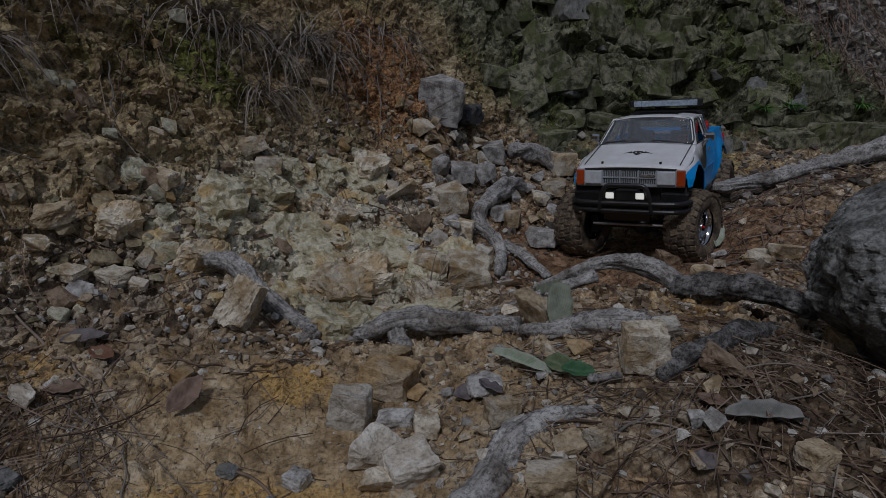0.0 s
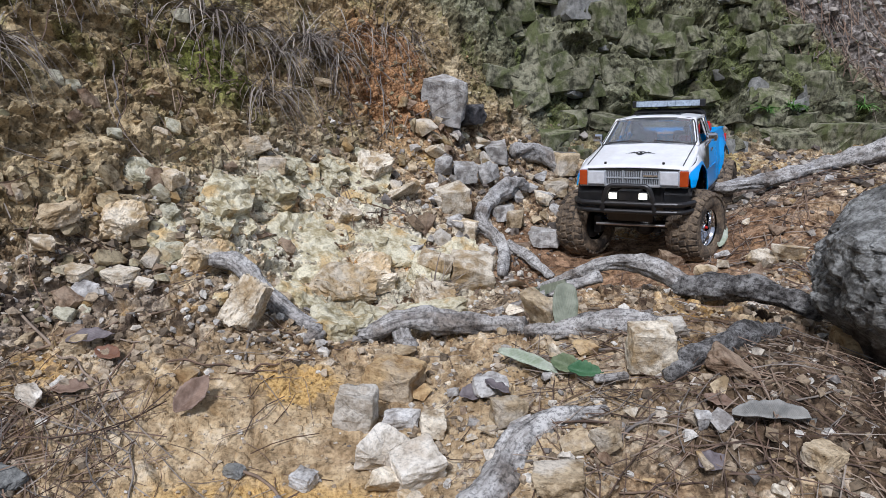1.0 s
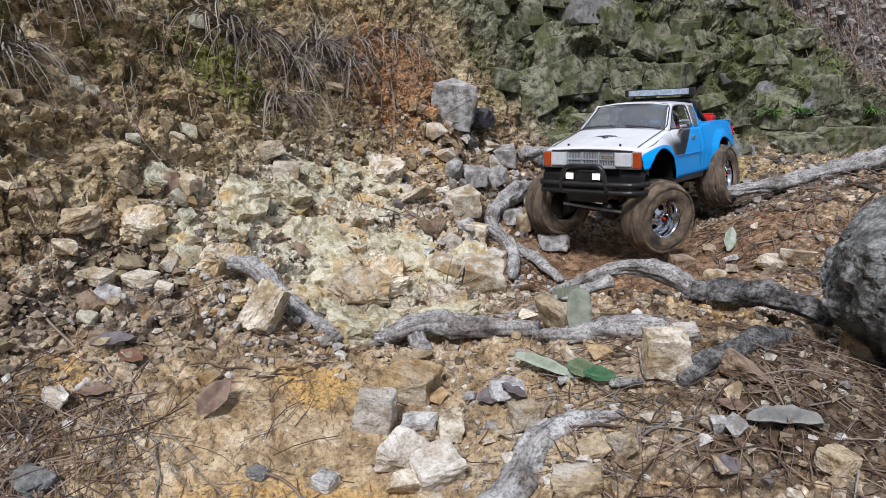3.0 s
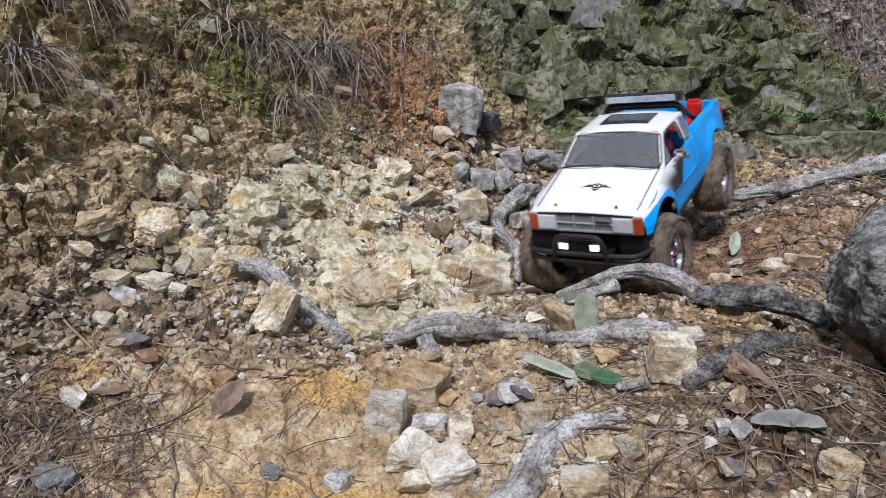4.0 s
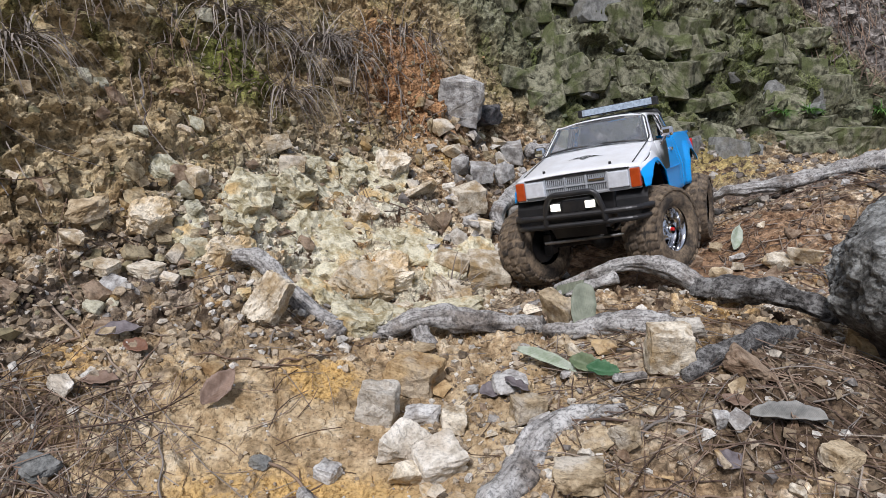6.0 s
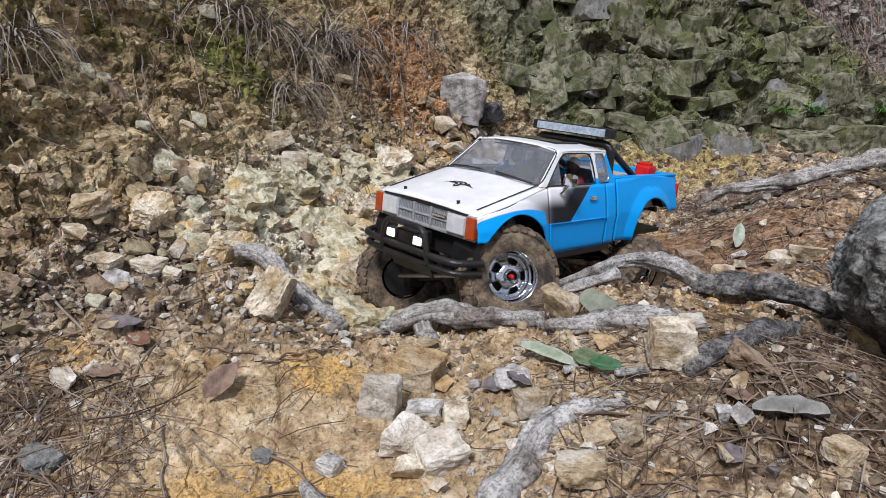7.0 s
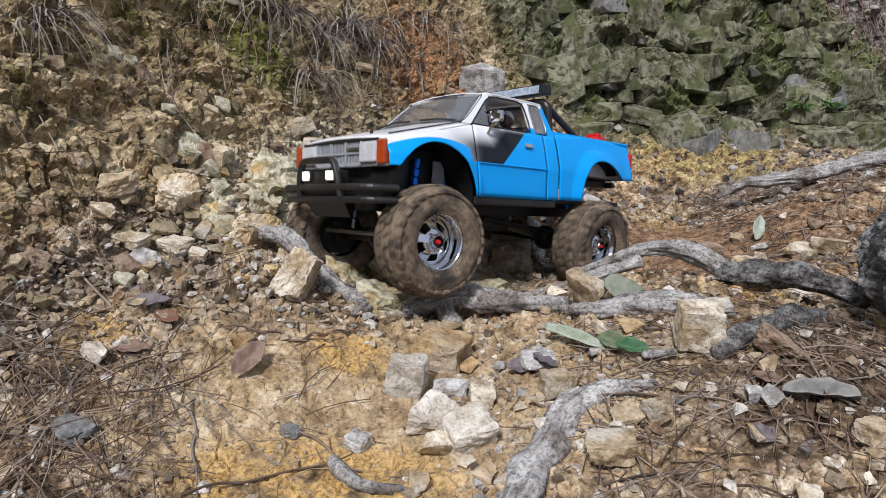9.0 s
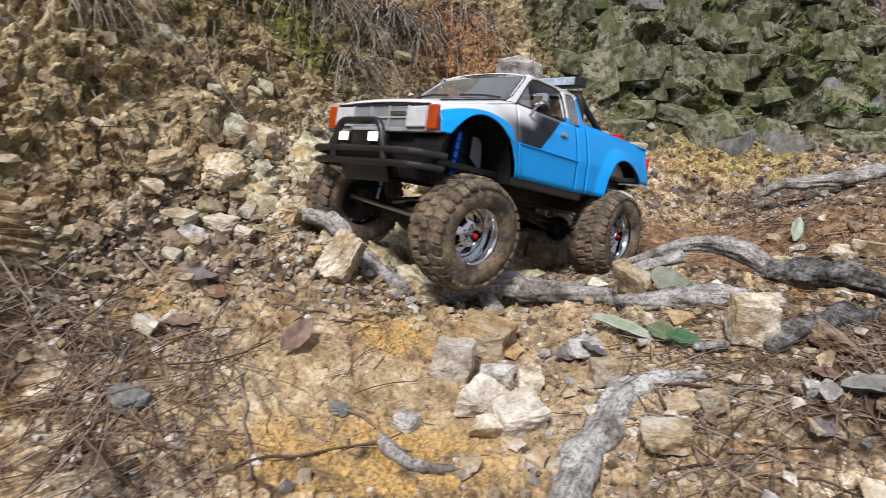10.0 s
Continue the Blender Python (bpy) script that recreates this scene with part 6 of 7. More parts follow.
    box(bm, (-0.186, 0.034, 0.160), (-0.164, 0.056, 0.2060), 0.003)
    can = part("fuel_can", bm, RED, truck, "red fuel can in the bed")
    part("can_grip", box(bmesh.new(), (-0.178, 0.036, 0.2060), (-0.168, 0.054, 0.2100), 0.0015), RED, can)
    part("tool_box", box(bmesh.new(), (-0.155, -0.045, 0.154), (-0.095, 0.050, 0.184), 0.003), RED, truck, "red box in the bed")
    part("bag", box(bmesh.new(), (-0.152, -0.040, 0.184), (-0.105, 0.035, 0.193), 0.004), BED_LINER, truck, "white bundle on the red box")
    # front bumper
    bm = bmesh.new()
    bent(bm, [(0.198, -0.086, 0.1175), (0.226, -0.074, 0.1175), (0.230, -0.040, 0.1175), (0.230, 0.040, 0.1175), (0.226, 0.074, 0.1175), (0.198, 0.086, 0.1175)], 0.0037)
    bumper = part("front_bumper", bm, BLACK_PLASTIC, truck, "black tubular front bumper")
    part("bumper_tube", bent(bmesh.new(), [(0.198, -0.084, 0.1060), (0.224, -0.073, 0.1060), (0.228, -0.040, 0.1060), (0.228, 0.040, 0.1060), (0.224, 0.073, 0.1060), (0.198, 0.084, 0.1060)], 0.0034), BLACK_PLASTIC, bumper)
    part("bumper_hoop", bent(bmesh.new(), [(0.229, -0.037, 0.108), (0.231, -0.035, 0.1250), (0.232, -0.029, 0.1440), (0.232, 0.029, 0.1440), (0.231, 0.035, 0.1250), (0.229, 0.037, 0.108)], 0.0035), BLACK_PLASTIC, bumper)
    part("skid_plate", plate(bmesh.new(), [(0.230, -0.036, 0.116), (0.230, 0.036, 0.116), (0.214, 0.032, 0.089), (0.214, -0.032, 0.089)], (-0.002, 0, 0)), BLACK_PLASTIC, bumper)
    part("winch", box(bmesh.new(), (0.205, -0.016, 0.120), (0.228, 0.016, 0.136), 0.002), DARK_STEEL, bumper)
    for sgn in (1, -1):
        bm = bmesh.new()
        box(bm, (0.222, sgn * 0.0215 - 0.0072, 0.1235), (0.2315, sgn * 0.0215 + 0.0072, 0.1345), 0.002)
        lamp = part("spot_lamp", bm, BLACK_PLASTIC, bumper)
        part("lamp_lens", box(bmesh.new(), (0.2310, sgn * 0.0215 - 0.0060, 0.1246), (0.2330, sgn * 0.0215 + 0.0060, 0.1334), 0.0022), LAMP_ON, lamp, "lit white spot lamp")
    # chassis
    for sgn in (1, -1):
        part("frame_rail", box(bmesh.new(), (-0.205, sgn * 0.030 - 0.004, 0.096), (0.205, sgn * 0.030 + 0.004, 0.112), 0.001), DARK_STEEL, truck)
        part("lower_link", rod(bmesh.new(), (-0.108, sgn * 0.036, 0.074), (0.020, sgn * 0.026, 0.092), 0.0032, 8), DARK_STEEL, truck, "black suspension link")
        part("lower_link", rod(bmesh.new(), (0.145, sgn * 0.036, 0.074), (0.045, sgn * 0.026, 0.092), 0.0032, 8), STEEL, truck, "steel suspension link")
        for x0, x1 in ((FRONT_X - 0.012, FRONT_X - 0.002), (REAR_X + 0.010, REAR_X + 0.004)):
            shock = part("shock_absorber", rod(bmesh.new(), (x0, sgn * 0.047, 0.150), (x0 * 0.4 + x1 * 0.6, sgn * 0.0485, 0.108), 0.0048, 14), BLUE_ANODISED, truck, "blue anodised shock absorber")
            part("shock_shaft", rod(bmesh.new(), (x0 * 0.4 + x1 * 0.6, sgn * 0.0485, 0.110), (x1, sgn * 0.050, 0.074), 0.0018, 8), STEEL, shock)
            spring = [(x0 + (x1 - x0) * t + 0.0056 * math.cos(t * 44), sgn * (0.047 + 0.003 * t) + 0.0056 * math.sin(t * 44), 0.142 - 0.062 * t) for t in np.linspace(0, 1, 70)]
            bm = bmesh.new()
            for a, b in zip(spring[:-1], spring[1:]):
                rod(bm, a, b, 0.0009, 5)
            part("shock_spring", bm, BLUE_ANODISED if x0 > 0 else DARK_STEEL, shock)
        part("inner_guard", plate(bmesh.new(), [(0.105, sgn * 0.048, 0.118), (0.125, sgn * 0.050, 0.128), (0.122, sgn * 0.048, 0.150), (0.105, sgn * 0.046, 0.150)], (0, sgn * 0.001, 0)), SILVER, truck)
        part("rear_leaf", bent(bmesh.new(), [(-0.205, sgn * 0.048, 0.118), (-0.170, sgn * 0.049, 0.110), (-0.120, sgn * 0.050, 0.106)], 0.0026, 8), SILVER, truck, "grey leaf spring")
    part("gearbox", box(bmesh.new(), (-0.030, -0.026, 0.076), (0.050, 0.026, 0.112), 0.005), DARK_STEEL, truck)
    part("motor", rod(bmesh.new(), (0.120, -0.020, 0.128), (0.180, -0.020, 0.128), 0.018, 18), DARK_STEEL, truck)
    part("engine_bay", box(bmesh.new(), (0.098, -0.043, 0.112), (0.196, 0.043, 0.160), 0.003), BLACK_PLASTIC, truck)
    part("bed_underside", box(bmesh.new(), (-0.208, -0.044, 0.138), (-0.052, 0.044, 0.149), 0.003), BLACK_PLASTIC, truck)
    part("floor_pan", box(bmesh.new(), (-0.205, -0.066, 0.112), (0.195, 0.066, 0.118), 0.001), BLACK_PLASTIC, truck)
    part("drive_shaft", rod(bmesh.new(), (-0.108, 0.004, 0.070), (-0.020, 0.004, 0.086), 0.0032, 10), STEEL, truck)
    part("drive_shaft", rod(bmesh.new(), (0.145, 0.012, 0.070), (0.045, 0.008, 0.086), 0.0032, 10), STEEL, truck)
    part("rear_crossbar", rod(bmesh.new(), (-0.208, -0.055, 0.142), (-0.208, 0.055, 0.142), 0.004, 10), BLACK_PLASTIC, truck)
    axles = []
    for x, front in ((FRONT_X, True), (REAR_X, False)):
        bm = bmesh.new()
        rod(bm, (0, -0.066, 0), (0, 0.066, 0), 0.0065, 14)
        bmesh.ops.create_uvsphere(bm, u_segments=16, v_segments=10, radius=0.0165, matrix=Matrix.Translation((0, 0.010, 0)))
        axle = part("axle", bm, DARK_STEEL, truck, "black solid axle")
        if front:
            part("tie_rod", rod(bmesh.new(), (0.026, -0.060, 0.004), (0.026, 0.060, 0.004), 0.0022, 8), STEEL, axle, "bare steel tie rod")
        for sgn in (1, -1):
            part("knuckle", box(bmesh.new(), (-0.009, sgn * 0.062 - 0.006, -0.014), (0.014, sgn * 0.062 + 0.006, 0.014), 0.002), DARK_STEEL, axle)
        axles.append(axle)
    wheels = [wheel_at(truck, 1), wheel_at(truck, -1), wheel_at(truck, 1), wheel_at(truck, -1)]
    return truck, axles, wheels


TRUCK, AXLES, WHEELS = build_truck()

# ---- leaves, grass and twigs ----
def leaf_mesh(long, wide, curl, fold, seed, mat, ragged=0.0, square=0.75):
    """A blade with a midrib, curled along and across, of real thickness. It lies along x."""
    rnd, bm = random.Random(seed), bmesh.new()
    layer = bm.loops.layers.uv.new("blade")
    rows = []
    for i in range(19):
        t = i / 18
        w = wide * 0.5 * math.sin(math.pi * min(1, t * 1.04 + 0.02)) ** square * (1 - ragged * rnd.random())
        row = []
        for k in range(9):
            s = k / 4 - 1
            z = fold * abs(s) * w + curl * long * (2 * t - 1) ** 2 + 0.04 * wide * math.sin(t * 21 + seed) * abs(s)
            row.append(bm.verts.new((long * (t - 0.5), s * w, z)))
        rows.append(row)
    for i in range(18):
        for k in range(8):
            f = bm.faces.new((rows[i][k], rows[i + 1][k], rows[i + 1][k + 1], rows[i][k + 1]))
            f.smooth = True
            for loop, (a, b) in zip(f.loops, ((i, k), (i + 1, k), (i + 1, k + 1), (i, k + 1))):
                loop[layer].uv = (a / 18 + abs(b / 4 - 1) * 0.12, b / 8)
    bm.normal_update()
    bmesh.ops.solidify(bm, geom=bm.faces[:], thickness=0.0004)
    me = bpy.data.meshes.new("leaf")
    bm.to_mesh(me)
    bm.free()
    me.materials.append(mat)
    return me


LEAF_GREEN = leaf_material("pale_green_leaf", (0.28, 0.33, 0.23), (0.46, 0.49, 0.41), (0.22, 0.28, 0.16))
LEAF_DEEP = leaf_material("green_leaf", (0.03, 0.11, 0.04), (0.10, 0.20, 0.10), (0.02, 0.09, 0.03))
LEAF_DUSKY = leaf_material("faded_green_leaf", (0.09, 0.13, 0.06), (0.20, 0.24, 0.13), (0.07, 0.10, 0.05))
LEAF_SAGE = leaf_material("sage_leaf", (0.16, 0.18, 0.13), (0.26, 0.28, 0.21), (0.16, 0.17, 0.10))
LEAF_BROWN = leaf_material("brown_leaf", (0.16, 0.10, 0.068), (0.30, 0.205, 0.15), (0.10, 0.065, 0.045))
LEAF_RUST = leaf_material("rust_leaf", (0.15, 0.065, 0.035), (0.25, 0.13, 0.08), (0.10, 0.045, 0.025))
LEAF_GREY = leaf_material("grey_leaf", (0.17, 0.17, 0.155), (0.32, 0.31, 0.28), (0.18, 0.17, 0.16))
LEAF_DUSK = leaf_material("grey_brown_leaf", (0.11, 0.09, 0.09), (0.22, 0.19, 0.19), (0.08, 0.06, 0.06))


def leaf(x, y, lift, turn, long, wide, curl, fold, mat, label, tip=0, roll=0, seed=1, ragged=0.0, square=0.75):
    ob = new("leaf", leaf_mesh(long, wide, curl, fold, seed, mat, ragged, square))
    ob.location = (x, y, ground_at(x, y) + lift)
    ob.rotation_euler = (radians(roll), radians(tip), radians(turn))
    return tagged(ob, label, "leaf", "fallen leaves")


leaf(0.063, 0.450, 0.006, -38, 0.058, 0.011, 0.03, 1.3, LEAF_GREEN, "pale green curled leaf lying on roots and stones", roll=20, seed=2, square=0.45)
leaf(0.090, 0.436, 0.007, -40, 0.028, 0.016, 0.05, 0.7, LEAF_DUSKY, "half-faded green leaf folded under a pale one", roll=35, seed=15, ragged=0.1)
leaf(0.100, 0.421, 0.007, -12, 0.026, 0.015, 0.14, 0.8, LEAF_DEEP, "torn deep green leaf end lying on the earth", roll=25, seed=3, ragged=0.2)
LEANING_LEAF = leaf(0.100, 0.512, 0.022, 85, 0.043, 0.022, 0.02, 0.2, LEAF_SAGE, "sage-green leaf leaning upright behind a stone", tip=-58, roll=4, seed=4, square=0.3)
leaf(0.392, 0.885, 0.018, 62, 0.044, 0.018, 0.05, 0.3, LEAF_GREEN, "pale green leaf standing against brown stones", tip=-42, roll=30, seed=5)
leaf(-0.190, 0.420, 0.011, 58, 0.037, 0.021, 0.10, 0.5, LEAF_BROWN, "dry brown leaf curled on yellow earth", tip=-24, roll=28, seed=6, ragged=0.15)
leaf(-0.290, 0.474, 0.007, 24, 0.036, 0.018, 0.05, 0.6, LEAF_DUSK, "dark grey-brown dry leaf on the litter", roll=10, seed=7)
leaf(-0.270, 0.461, 0.005, -28, 0.030, 0.015, 0.08, 0.5, LEAF_RUST, "rust-brown dry leaf on the litter", roll=14, seed=8, ragged=0.1)
leaf(0.204, 0.352, 0.006, -4, 0.052, 0.015, 0.04, 1.3, LEAF_GREY, "grey dead leaf with ribs lying on needles", roll=16, seed=9, ragged=0.12, square=0.5)
leaf(-0.283, 0.425, 0.004, 5, 0.030, 0.018, 0.05, 0.4, LEAF_BROWN, "flat brown dead leaf on the litter", roll=5, seed=10, ragged=0.2)
leaf(0.020, 0.433, 0.006, 20, 0.026, 0.017, 0.06, 0.3, LEAF_DUSK, "grey-purple dead leaf among stones", roll=15, seed=11, ragged=0.1)
leaf(0.036, 0.425, 0.008, -50, 0.026, 0.015, 0.06, 0.3, LEAF_DUSK, "grey-purple dead leaf among stones", roll=-15, seed=12)
leaf(0.155, 0.322, 0.005, 30, 0.022, 0.014, 0.06, 0.3, LEAF_DUSK, "dark dead leaf on pine needles", roll=15, seed=13)
leaf(0.178, 0.372, 0.006, -30, 0.020, 0.012, 0.06, 0.3, LEAF_BROWN, "dark dead leaf on pine needles", roll=10, seed=14)


def blades(x, y, count, long, spread, down, seed, lift=0.0, thick=0.0010):
    """A tuft of dry blades, arching out of one place and hanging over."""
    rnd = random.Random(seed)
    up = slope_at(x, y)
    base = Vector((x, y, float(lie(np.array([x]), np.array([y]))[0]) + lift))
    verts, faces = [], []
    for _ in range(count):
        a = rnd.uniform(0, 6.283)
        d = (up * rnd.uniform(0.3, 1.0) + Vector((math.cos(a), math.sin(a), 0.1)) * spread).normalized()
        p = base + Vector((rnd.uniform(-1, 1), rnd.uniform(-1, 1), 0)) * long * 0.16
        n = long * rnd.uniform(0.5, 1.2) / 7
        side = d.cross(Vector((0, 0, 1))).normalized() * thick * rnd.uniform(0.7, 1.6)
        out = d.cross(side).normalized() * side.length * 0.6
        b = len(verts)
        for k in range(8):
            f = 1 - k / 8.5
            verts += [p + side * f, p - side * f, p + out * f]
            p = p + d * n
            d = (d + Vector((rnd.uniform(-0.12, 0.12), rnd.uniform(-0.12, 0.12), -down * rnd.uniform(0.2, 0.6)))).normalized()
        for k in range(7):
            for c in range(3):
                e = (c + 1) % 3
                faces.append((b + 3 * k + c, b + 3 * k + e, b + 3 * k + 3 + e, b + 3 * k + 3 + c))
    return mesh("grass_tuft", verts, faces, STRAW)


def tuft(x, y, count, long, spread, down, seed, label):
    tagged(new("grass_tuft", blades(x, y, count, long, spread, down, seed)), label, "dry grass", "tufts of dry grass")


for k, (gx, gy, count, long, spread, down) in enumerate([
        (-0.335, 0.960, 110, 0.13, 0.7, 0.75), (-0.300, 0.985, 90, 0.12, 0.8, 0.75), (-0.225, 1.060, 130, 0.12, 0.9, 0.6), (-0.205, 1.085, 90, 0.10, 1.2, 0.5),
        (-0.245, 1.010, 70, 0.13, 0.5, 0.8), (-0.255, 0.935, 60, 0.12, 0.4, 0.9), (-0.180, 1.075, 60, 0.12, 0.7, 0.8), (-0.110, 1.190, 50, 0.14, 0.5, 0.9),
        (-0.060, 1.250, 40, 0.12, 0.5, 0.9), (-0.475, 0.760, 70, 0.13, 0.6, 0.8), (-0.452, 0.672, 60, 0.10, 0.5, 0.9), (-0.462, 0.640, 50, 0.10, 0.5, 0.9), (-0.440, 0.800, 60, 0.12, 0.6, 0.8), (-0.160, 1.130, 40, 0.12, 0.4, 0.9)]):
    tuft(gx, gy, int(count * 0.6), long, spread, down, 60 + k, "dry grey grass hanging over the clay bank")
SPRIG = varied("green_sprig", [(0.0, (0.04, 0.12, 0.015)), (0.5, (0.08, 0.20, 0.025)), (1.0, (0.13, 0.26, 0.05))])
for k, (gx, gy) in enumerate([(0.760, 1.452), (0.930, 1.478), (0.700, 1.446)]):
    sprig = new("green_plant", blades(gx, gy, 46, 0.040, 1.0, 0.4, 90 + k, 0.045, 0.0016))
    sprig.data.materials.clear()
    sprig.data.materials.append(SPRIG)
    tagged(sprig, "small bright green plant in a crack of the rock", "plant", "small plants on the rock face")
tuft(-0.004, 0.735, 60, 0.045, 0.9, 0.35, 80, "small dry brown grass tuft beside a stone")
tuft(-0.015, 0.742, 30, 0.05, 0.6, 0.2, 81, "small dry brown grass tuft beside a stone")


# rootlets trailing down the bank
def rootlet(x, y, long, drift, seed, r=0.0009):
    rnd, pts = random.Random(seed), []
    for k in range(9):
        t = k / 8
        px, py = x + drift * t + rnd.uniform(-1, 1) * 0.004, y - long * t * 0.55 + rnd.uniform(-1, 1) * 0.004
        pts.append((px, py, ground_at(px, py) + 0.004 + rnd.uniform(0, 0.004), r * (1 - 0.5 * t)))
    tagged(new("rootlet", tube(pts, NEEDLE, "rootlet", seed, 6, 0.1)), "thin dry rootlet trailing down the bank", "root", "rootlets on the bank")


for k in range(34):
    rnd = random.Random(300 + k)
    u = rnd.random()
    rootlet(-0.42 + 0.38 * u + rnd.uniform(-0.03, 0.03), 0.80 + 0.42 * u + rnd.uniform(-0.03, 0.05), rnd.uniform(0.08, 0.22), rnd.uniform(-0.02, 0.04), 300 + k, rnd.uniform(0.0006, 0.0014))


# twigs
def twig(x, y, turn, long, r, seed, label="thin dry brown twig on the ground"):
    rnd, pts = random.Random(seed), []
    for k in range(7):
        t = k / 6 - 0.5
        px = x + math.cos(radians(turn)) * long * t + rnd.uniform(-1, 1) * 0.002
        py = y + math.sin(radians(turn)) * long * t + rnd.uniform(-1, 1) * 0.002
        pts.append((px, py, ground_at(px, py) + r + 0.002, r * (1.2 - k * 0.08)))
    tagged(new("twig", tube(pts, NEEDLE, "twig", seed, 7, 0.15)), label, "twig", "twigs on the ground")


for k in range(60):
    rnd = random.Random(500 + k)
    if k < 26:
        tx, ty = rnd.uniform(0.10, 0.36), rnd.uniform(0.28, 0.48)
    elif k < 40:
        tx, ty = rnd.uniform(-0.36, -0.12), rnd.uniform(0.30, 0.56)
    elif k < 54:
        tx, ty = rnd.uniform(0.40, 0.75), rnd.uniform(0.78, 1.08)
    else:
        tx, ty = rnd.uniform(-0.16, -0.02), rnd.uniform(0.85, 1.02)
    twig(tx, ty, rnd.uniform(-40, 40) + (90 if rnd.random() < 0.25 else 0), rnd.uniform(0.04, 0.13), rnd.uniform(0.0005, 0.0012), 500 + k)


# ---- what moves ----
# seconds, then the truck's place and turn
DRIVE = [
    (0.0, 0.3568, 1.0333, -0.1156, 5.55, -4.40, -119.09),
    (1.0, 0.3565, 1.0333, -0.1155, 5.55, -4.40, -119.09),
    (1.2, 0.3565, 1.0333, -0.1155, 5.55, -4.40, -119.09),
    (1.5, 0.3611, 1.0404, -0.1129, 6.17, -6.72, -118.19),
    (1.6, 0.3610, 1.0404, -0.1129, 6.17, -6.72, -118.19),
    (2.0, 0.3343, 1.0786, -0.1118, -7.62, -1.73, -117.87),
    (2.5, 0.3375, 1.0550, -0.1053, 4.32, -3.25, -126.50),
    (2.7, 0.3086, 1.0397, -0.0872, 6.48, -8.41, -129.91),
    (3.8, 0.3413, 1.0130, -0.0972, 8.10, 10.24, -124.91),
    (4.0, 0.2765, 0.9315, -0.0817, 7.47, 9.66, -122.35),
    (4.2, 0.2233, 0.9092, -0.0804, -14.93, -11.77, -115.18),
    (4.5, 0.2557, 0.8797, -0.0884, 17.75, -4.53, -116.57),
    (4.8, 0.2558, 0.8808, -0.0890, 17.14, -4.86, -116.58),
    (5.5, 0.2561, 0.8820, -0.0897, 16.52, -5.18, -116.59),
    (5.7, 0.2561, 0.8820, -0.0898, 16.52, -5.18, -116.59),
    (6.8, 0.1082, 0.7640, -0.0980, 2.21, -12.86, -130.55),
    (7.0, 0.0776, 0.7475, -0.1062, 0.70, -7.68, -135.14),
    (7.5, 0.0713, 0.7388, -0.1012, 3.44, -8.19, -136.96),
    (8.0, 0.0580, 0.7336, -0.0925, 5.10, -6.28, -139.86),
    (8.5, 0.0507, 0.7248, -0.0841, 9.53, -3.02, -139.71),
    (8.8, 0.0256, 0.7098, -0.0726, 15.73, -5.18, -138.75),
    (9.0, -0.0114, 0.6846, -0.0673, 12.45, -12.20, -136.78),
    (9.5, -0.0323, 0.6761, -0.0609, 9.51, -16.31, -133.44),
    (9.8, -0.0430, 0.6665, -0.0571, 8.43, -17.31, -131.52),
    (10.0, -0.0400, 0.6752, -0.0593, 8.74, -16.97, -131.70),
]
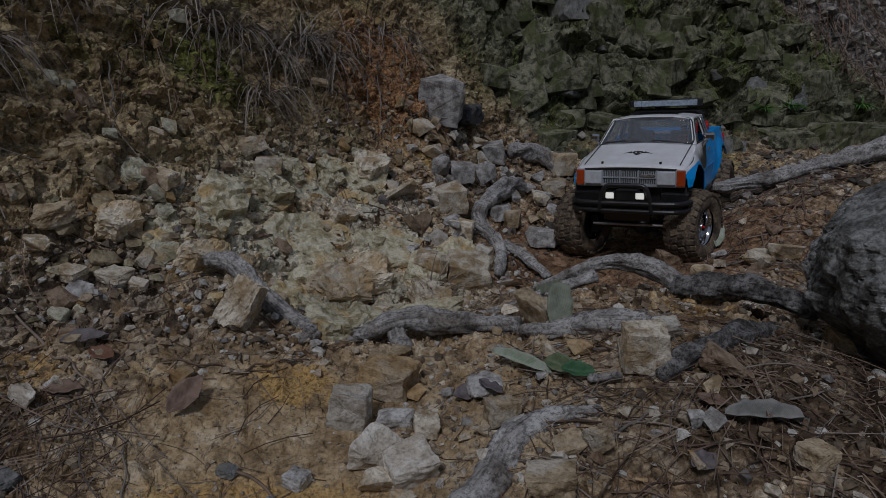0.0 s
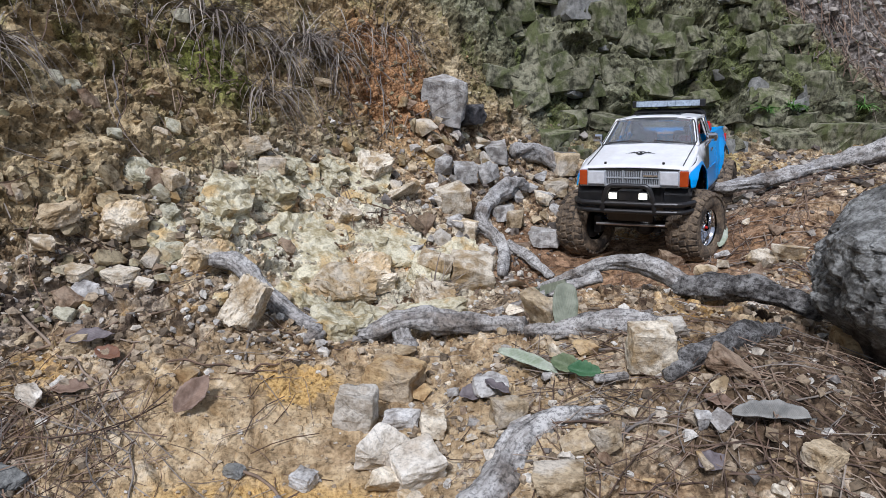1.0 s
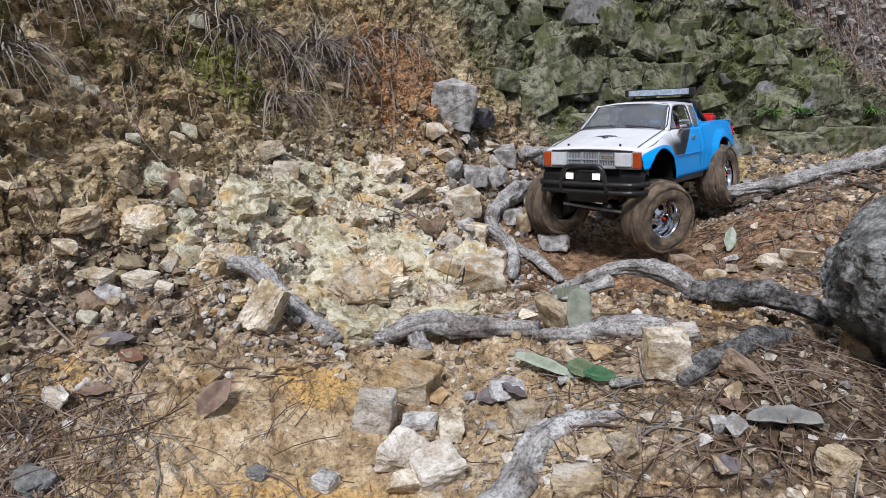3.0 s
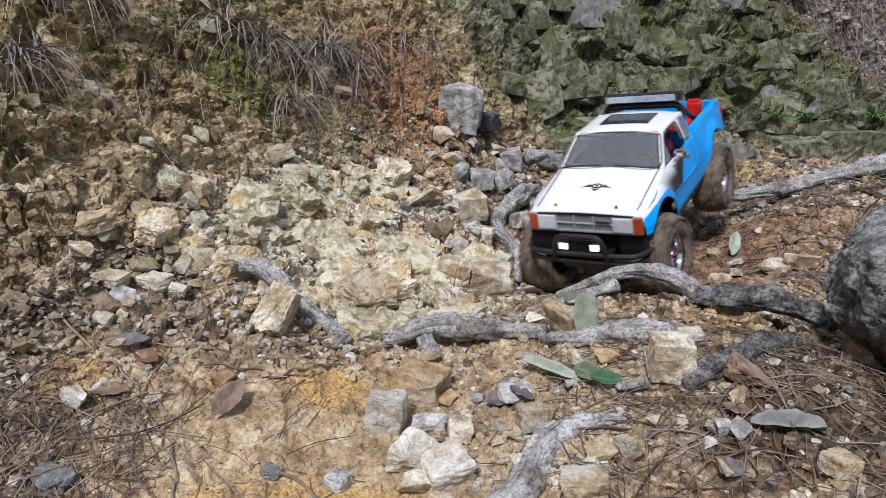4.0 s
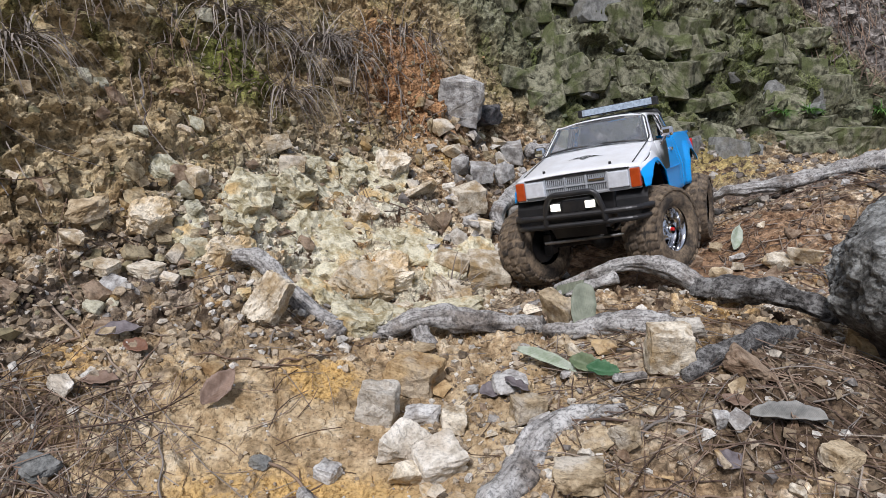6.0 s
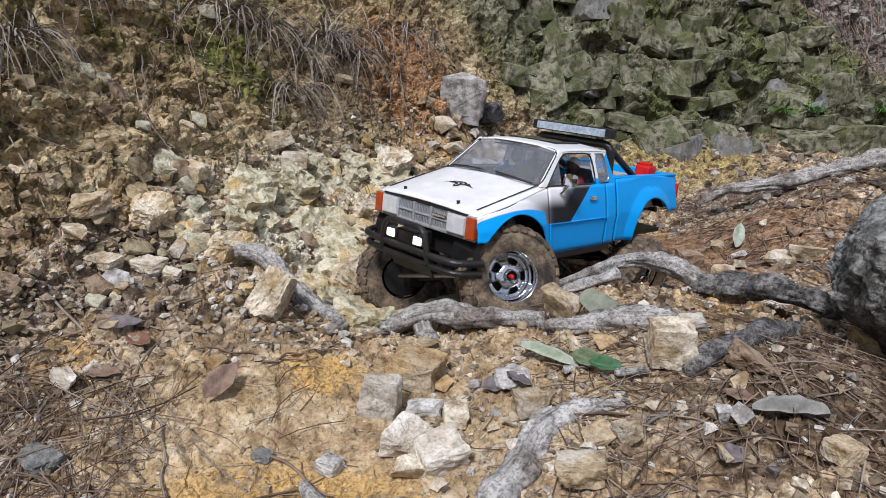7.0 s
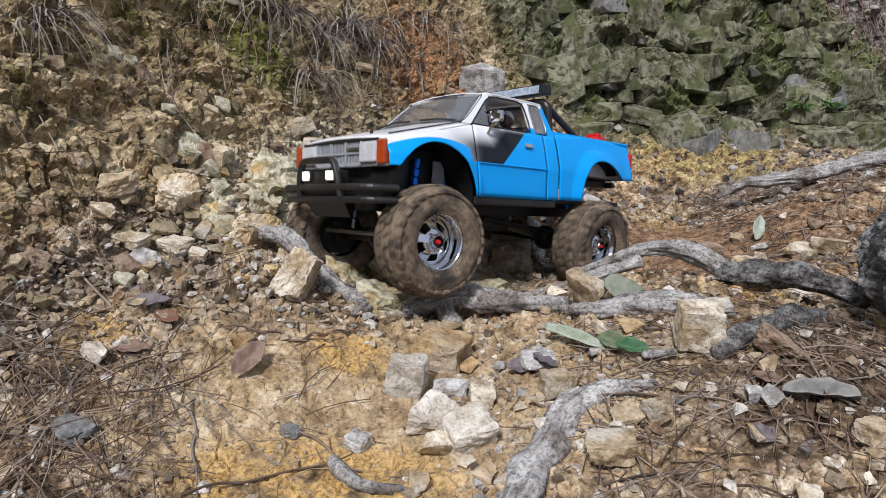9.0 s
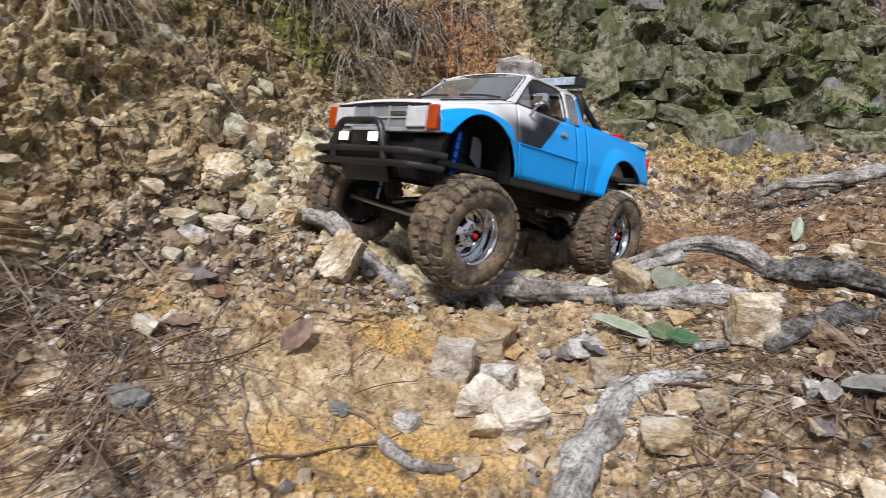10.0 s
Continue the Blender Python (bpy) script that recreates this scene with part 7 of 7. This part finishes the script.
# seconds, the height of each hub in the truck's space (front left, front right, rear left, rear right), steering and spin in degrees
SPRUNG = [
    (0.0, 0.074, 0.072, 0.090, 0.080, -16, 0),
    (1.2, 0.074, 0.072, 0.090, 0.080, -18, 0),
    (1.6, 0.072, 0.074, 0.088, 0.080, -34, 200),
    (2.0, 0.082, 0.066, 0.085, 0.084, -34, 480),
    (2.5, 0.066, 0.072, 0.100, 0.080, -34, 830),
    (2.7, 0.058, 0.078, 0.100, 0.080, -34, 960),
    (3.8, 0.080, 0.075, 0.098, 0.080, -6, 1730),
    (4.0, 0.088, 0.072, 0.092, 0.080, -4, 1850),
    (4.2, 0.086, 0.082, 0.088, 0.080, 10, 1960),
    (4.5, 0.078, 0.084, 0.076, 0.082, -12, 2060),
    (5.7, 0.078, 0.082, 0.076, 0.082, -18, 2060),
    (6.8, 0.084, 0.055, 0.066, 0.090, -32, 2330),
    (7.0, 0.098, 0.050, 0.062, 0.098, -32, 2380),
    (7.5, 0.098, 0.048, 0.062, 0.098, -22, 2400),
    (8.0, 0.099, 0.042, 0.061, 0.095, -15, 2440),
    (8.5, 0.097, 0.046, 0.060, 0.086, -10, 2470),
    (8.8, 0.080, 0.062, 0.060, 0.078, -8, 2560),
    (9.0, 0.068, 0.070, 0.062, 0.076, -8, 2650),
    (9.5, 0.054, 0.068, 0.070, 0.072, -9, 2780),
    (10.0, 0.052, 0.072, 0.072, 0.072, -8, 2800),
]


def motions():
    base = ground_at(0.100, 0.512)
    upright, fallen = pose(0.100, 0.512, base + 0.022, 4, -58, 85), pose(0.113, 0.514, base + 0.016, -42, -22, 160)
    walk(LEANING_LEAF, [(0.0, upright), (6.1, upright), (6.7, fallen), (10.0, fallen)])
    walk(TRUCK, [(t, pose(*row)) for t, *row in DRIVE])
    at = np.array(SPRUNG)
    ticks = [round(k / 10, 1) for k in range(101)]
    now = lambda t, c: float(np.interp(t, at[:, 0], at[:, c]))
    for w, (wheel, x, side) in enumerate(zip(WHEELS, (FRONT_X, FRONT_X, REAR_X, REAR_X), (1, -1, 1, -1))):
        rows = []
        for t in ticks:
            left, right = now(t, 1 if w < 2 else 3), now(t, 2 if w < 2 else 4)
            cant = math.degrees(math.atan2(left - right, 2 * TRACK))
            steer = now(t, 5) if w < 2 else 0
            rows.append((t, pose(x, side * TRACK, left if side > 0 else right, cant, 0, steer) @ pose(0, 0, 0, 0, now(t, 6), 0)))
        walk(wheel, rows)
    for a, (axle, x) in enumerate(zip(AXLES, (FRONT_X, REAR_X))):
        rows = []
        for t in ticks:
            left, right = now(t, 1 + 2 * a), now(t, 2 + 2 * a)
            rows.append((t, pose(x, 0, (left + right) / 2, math.degrees(math.atan2(left - right, 2 * TRACK)), 0, 0)))
        walk(axle, rows)


motions()
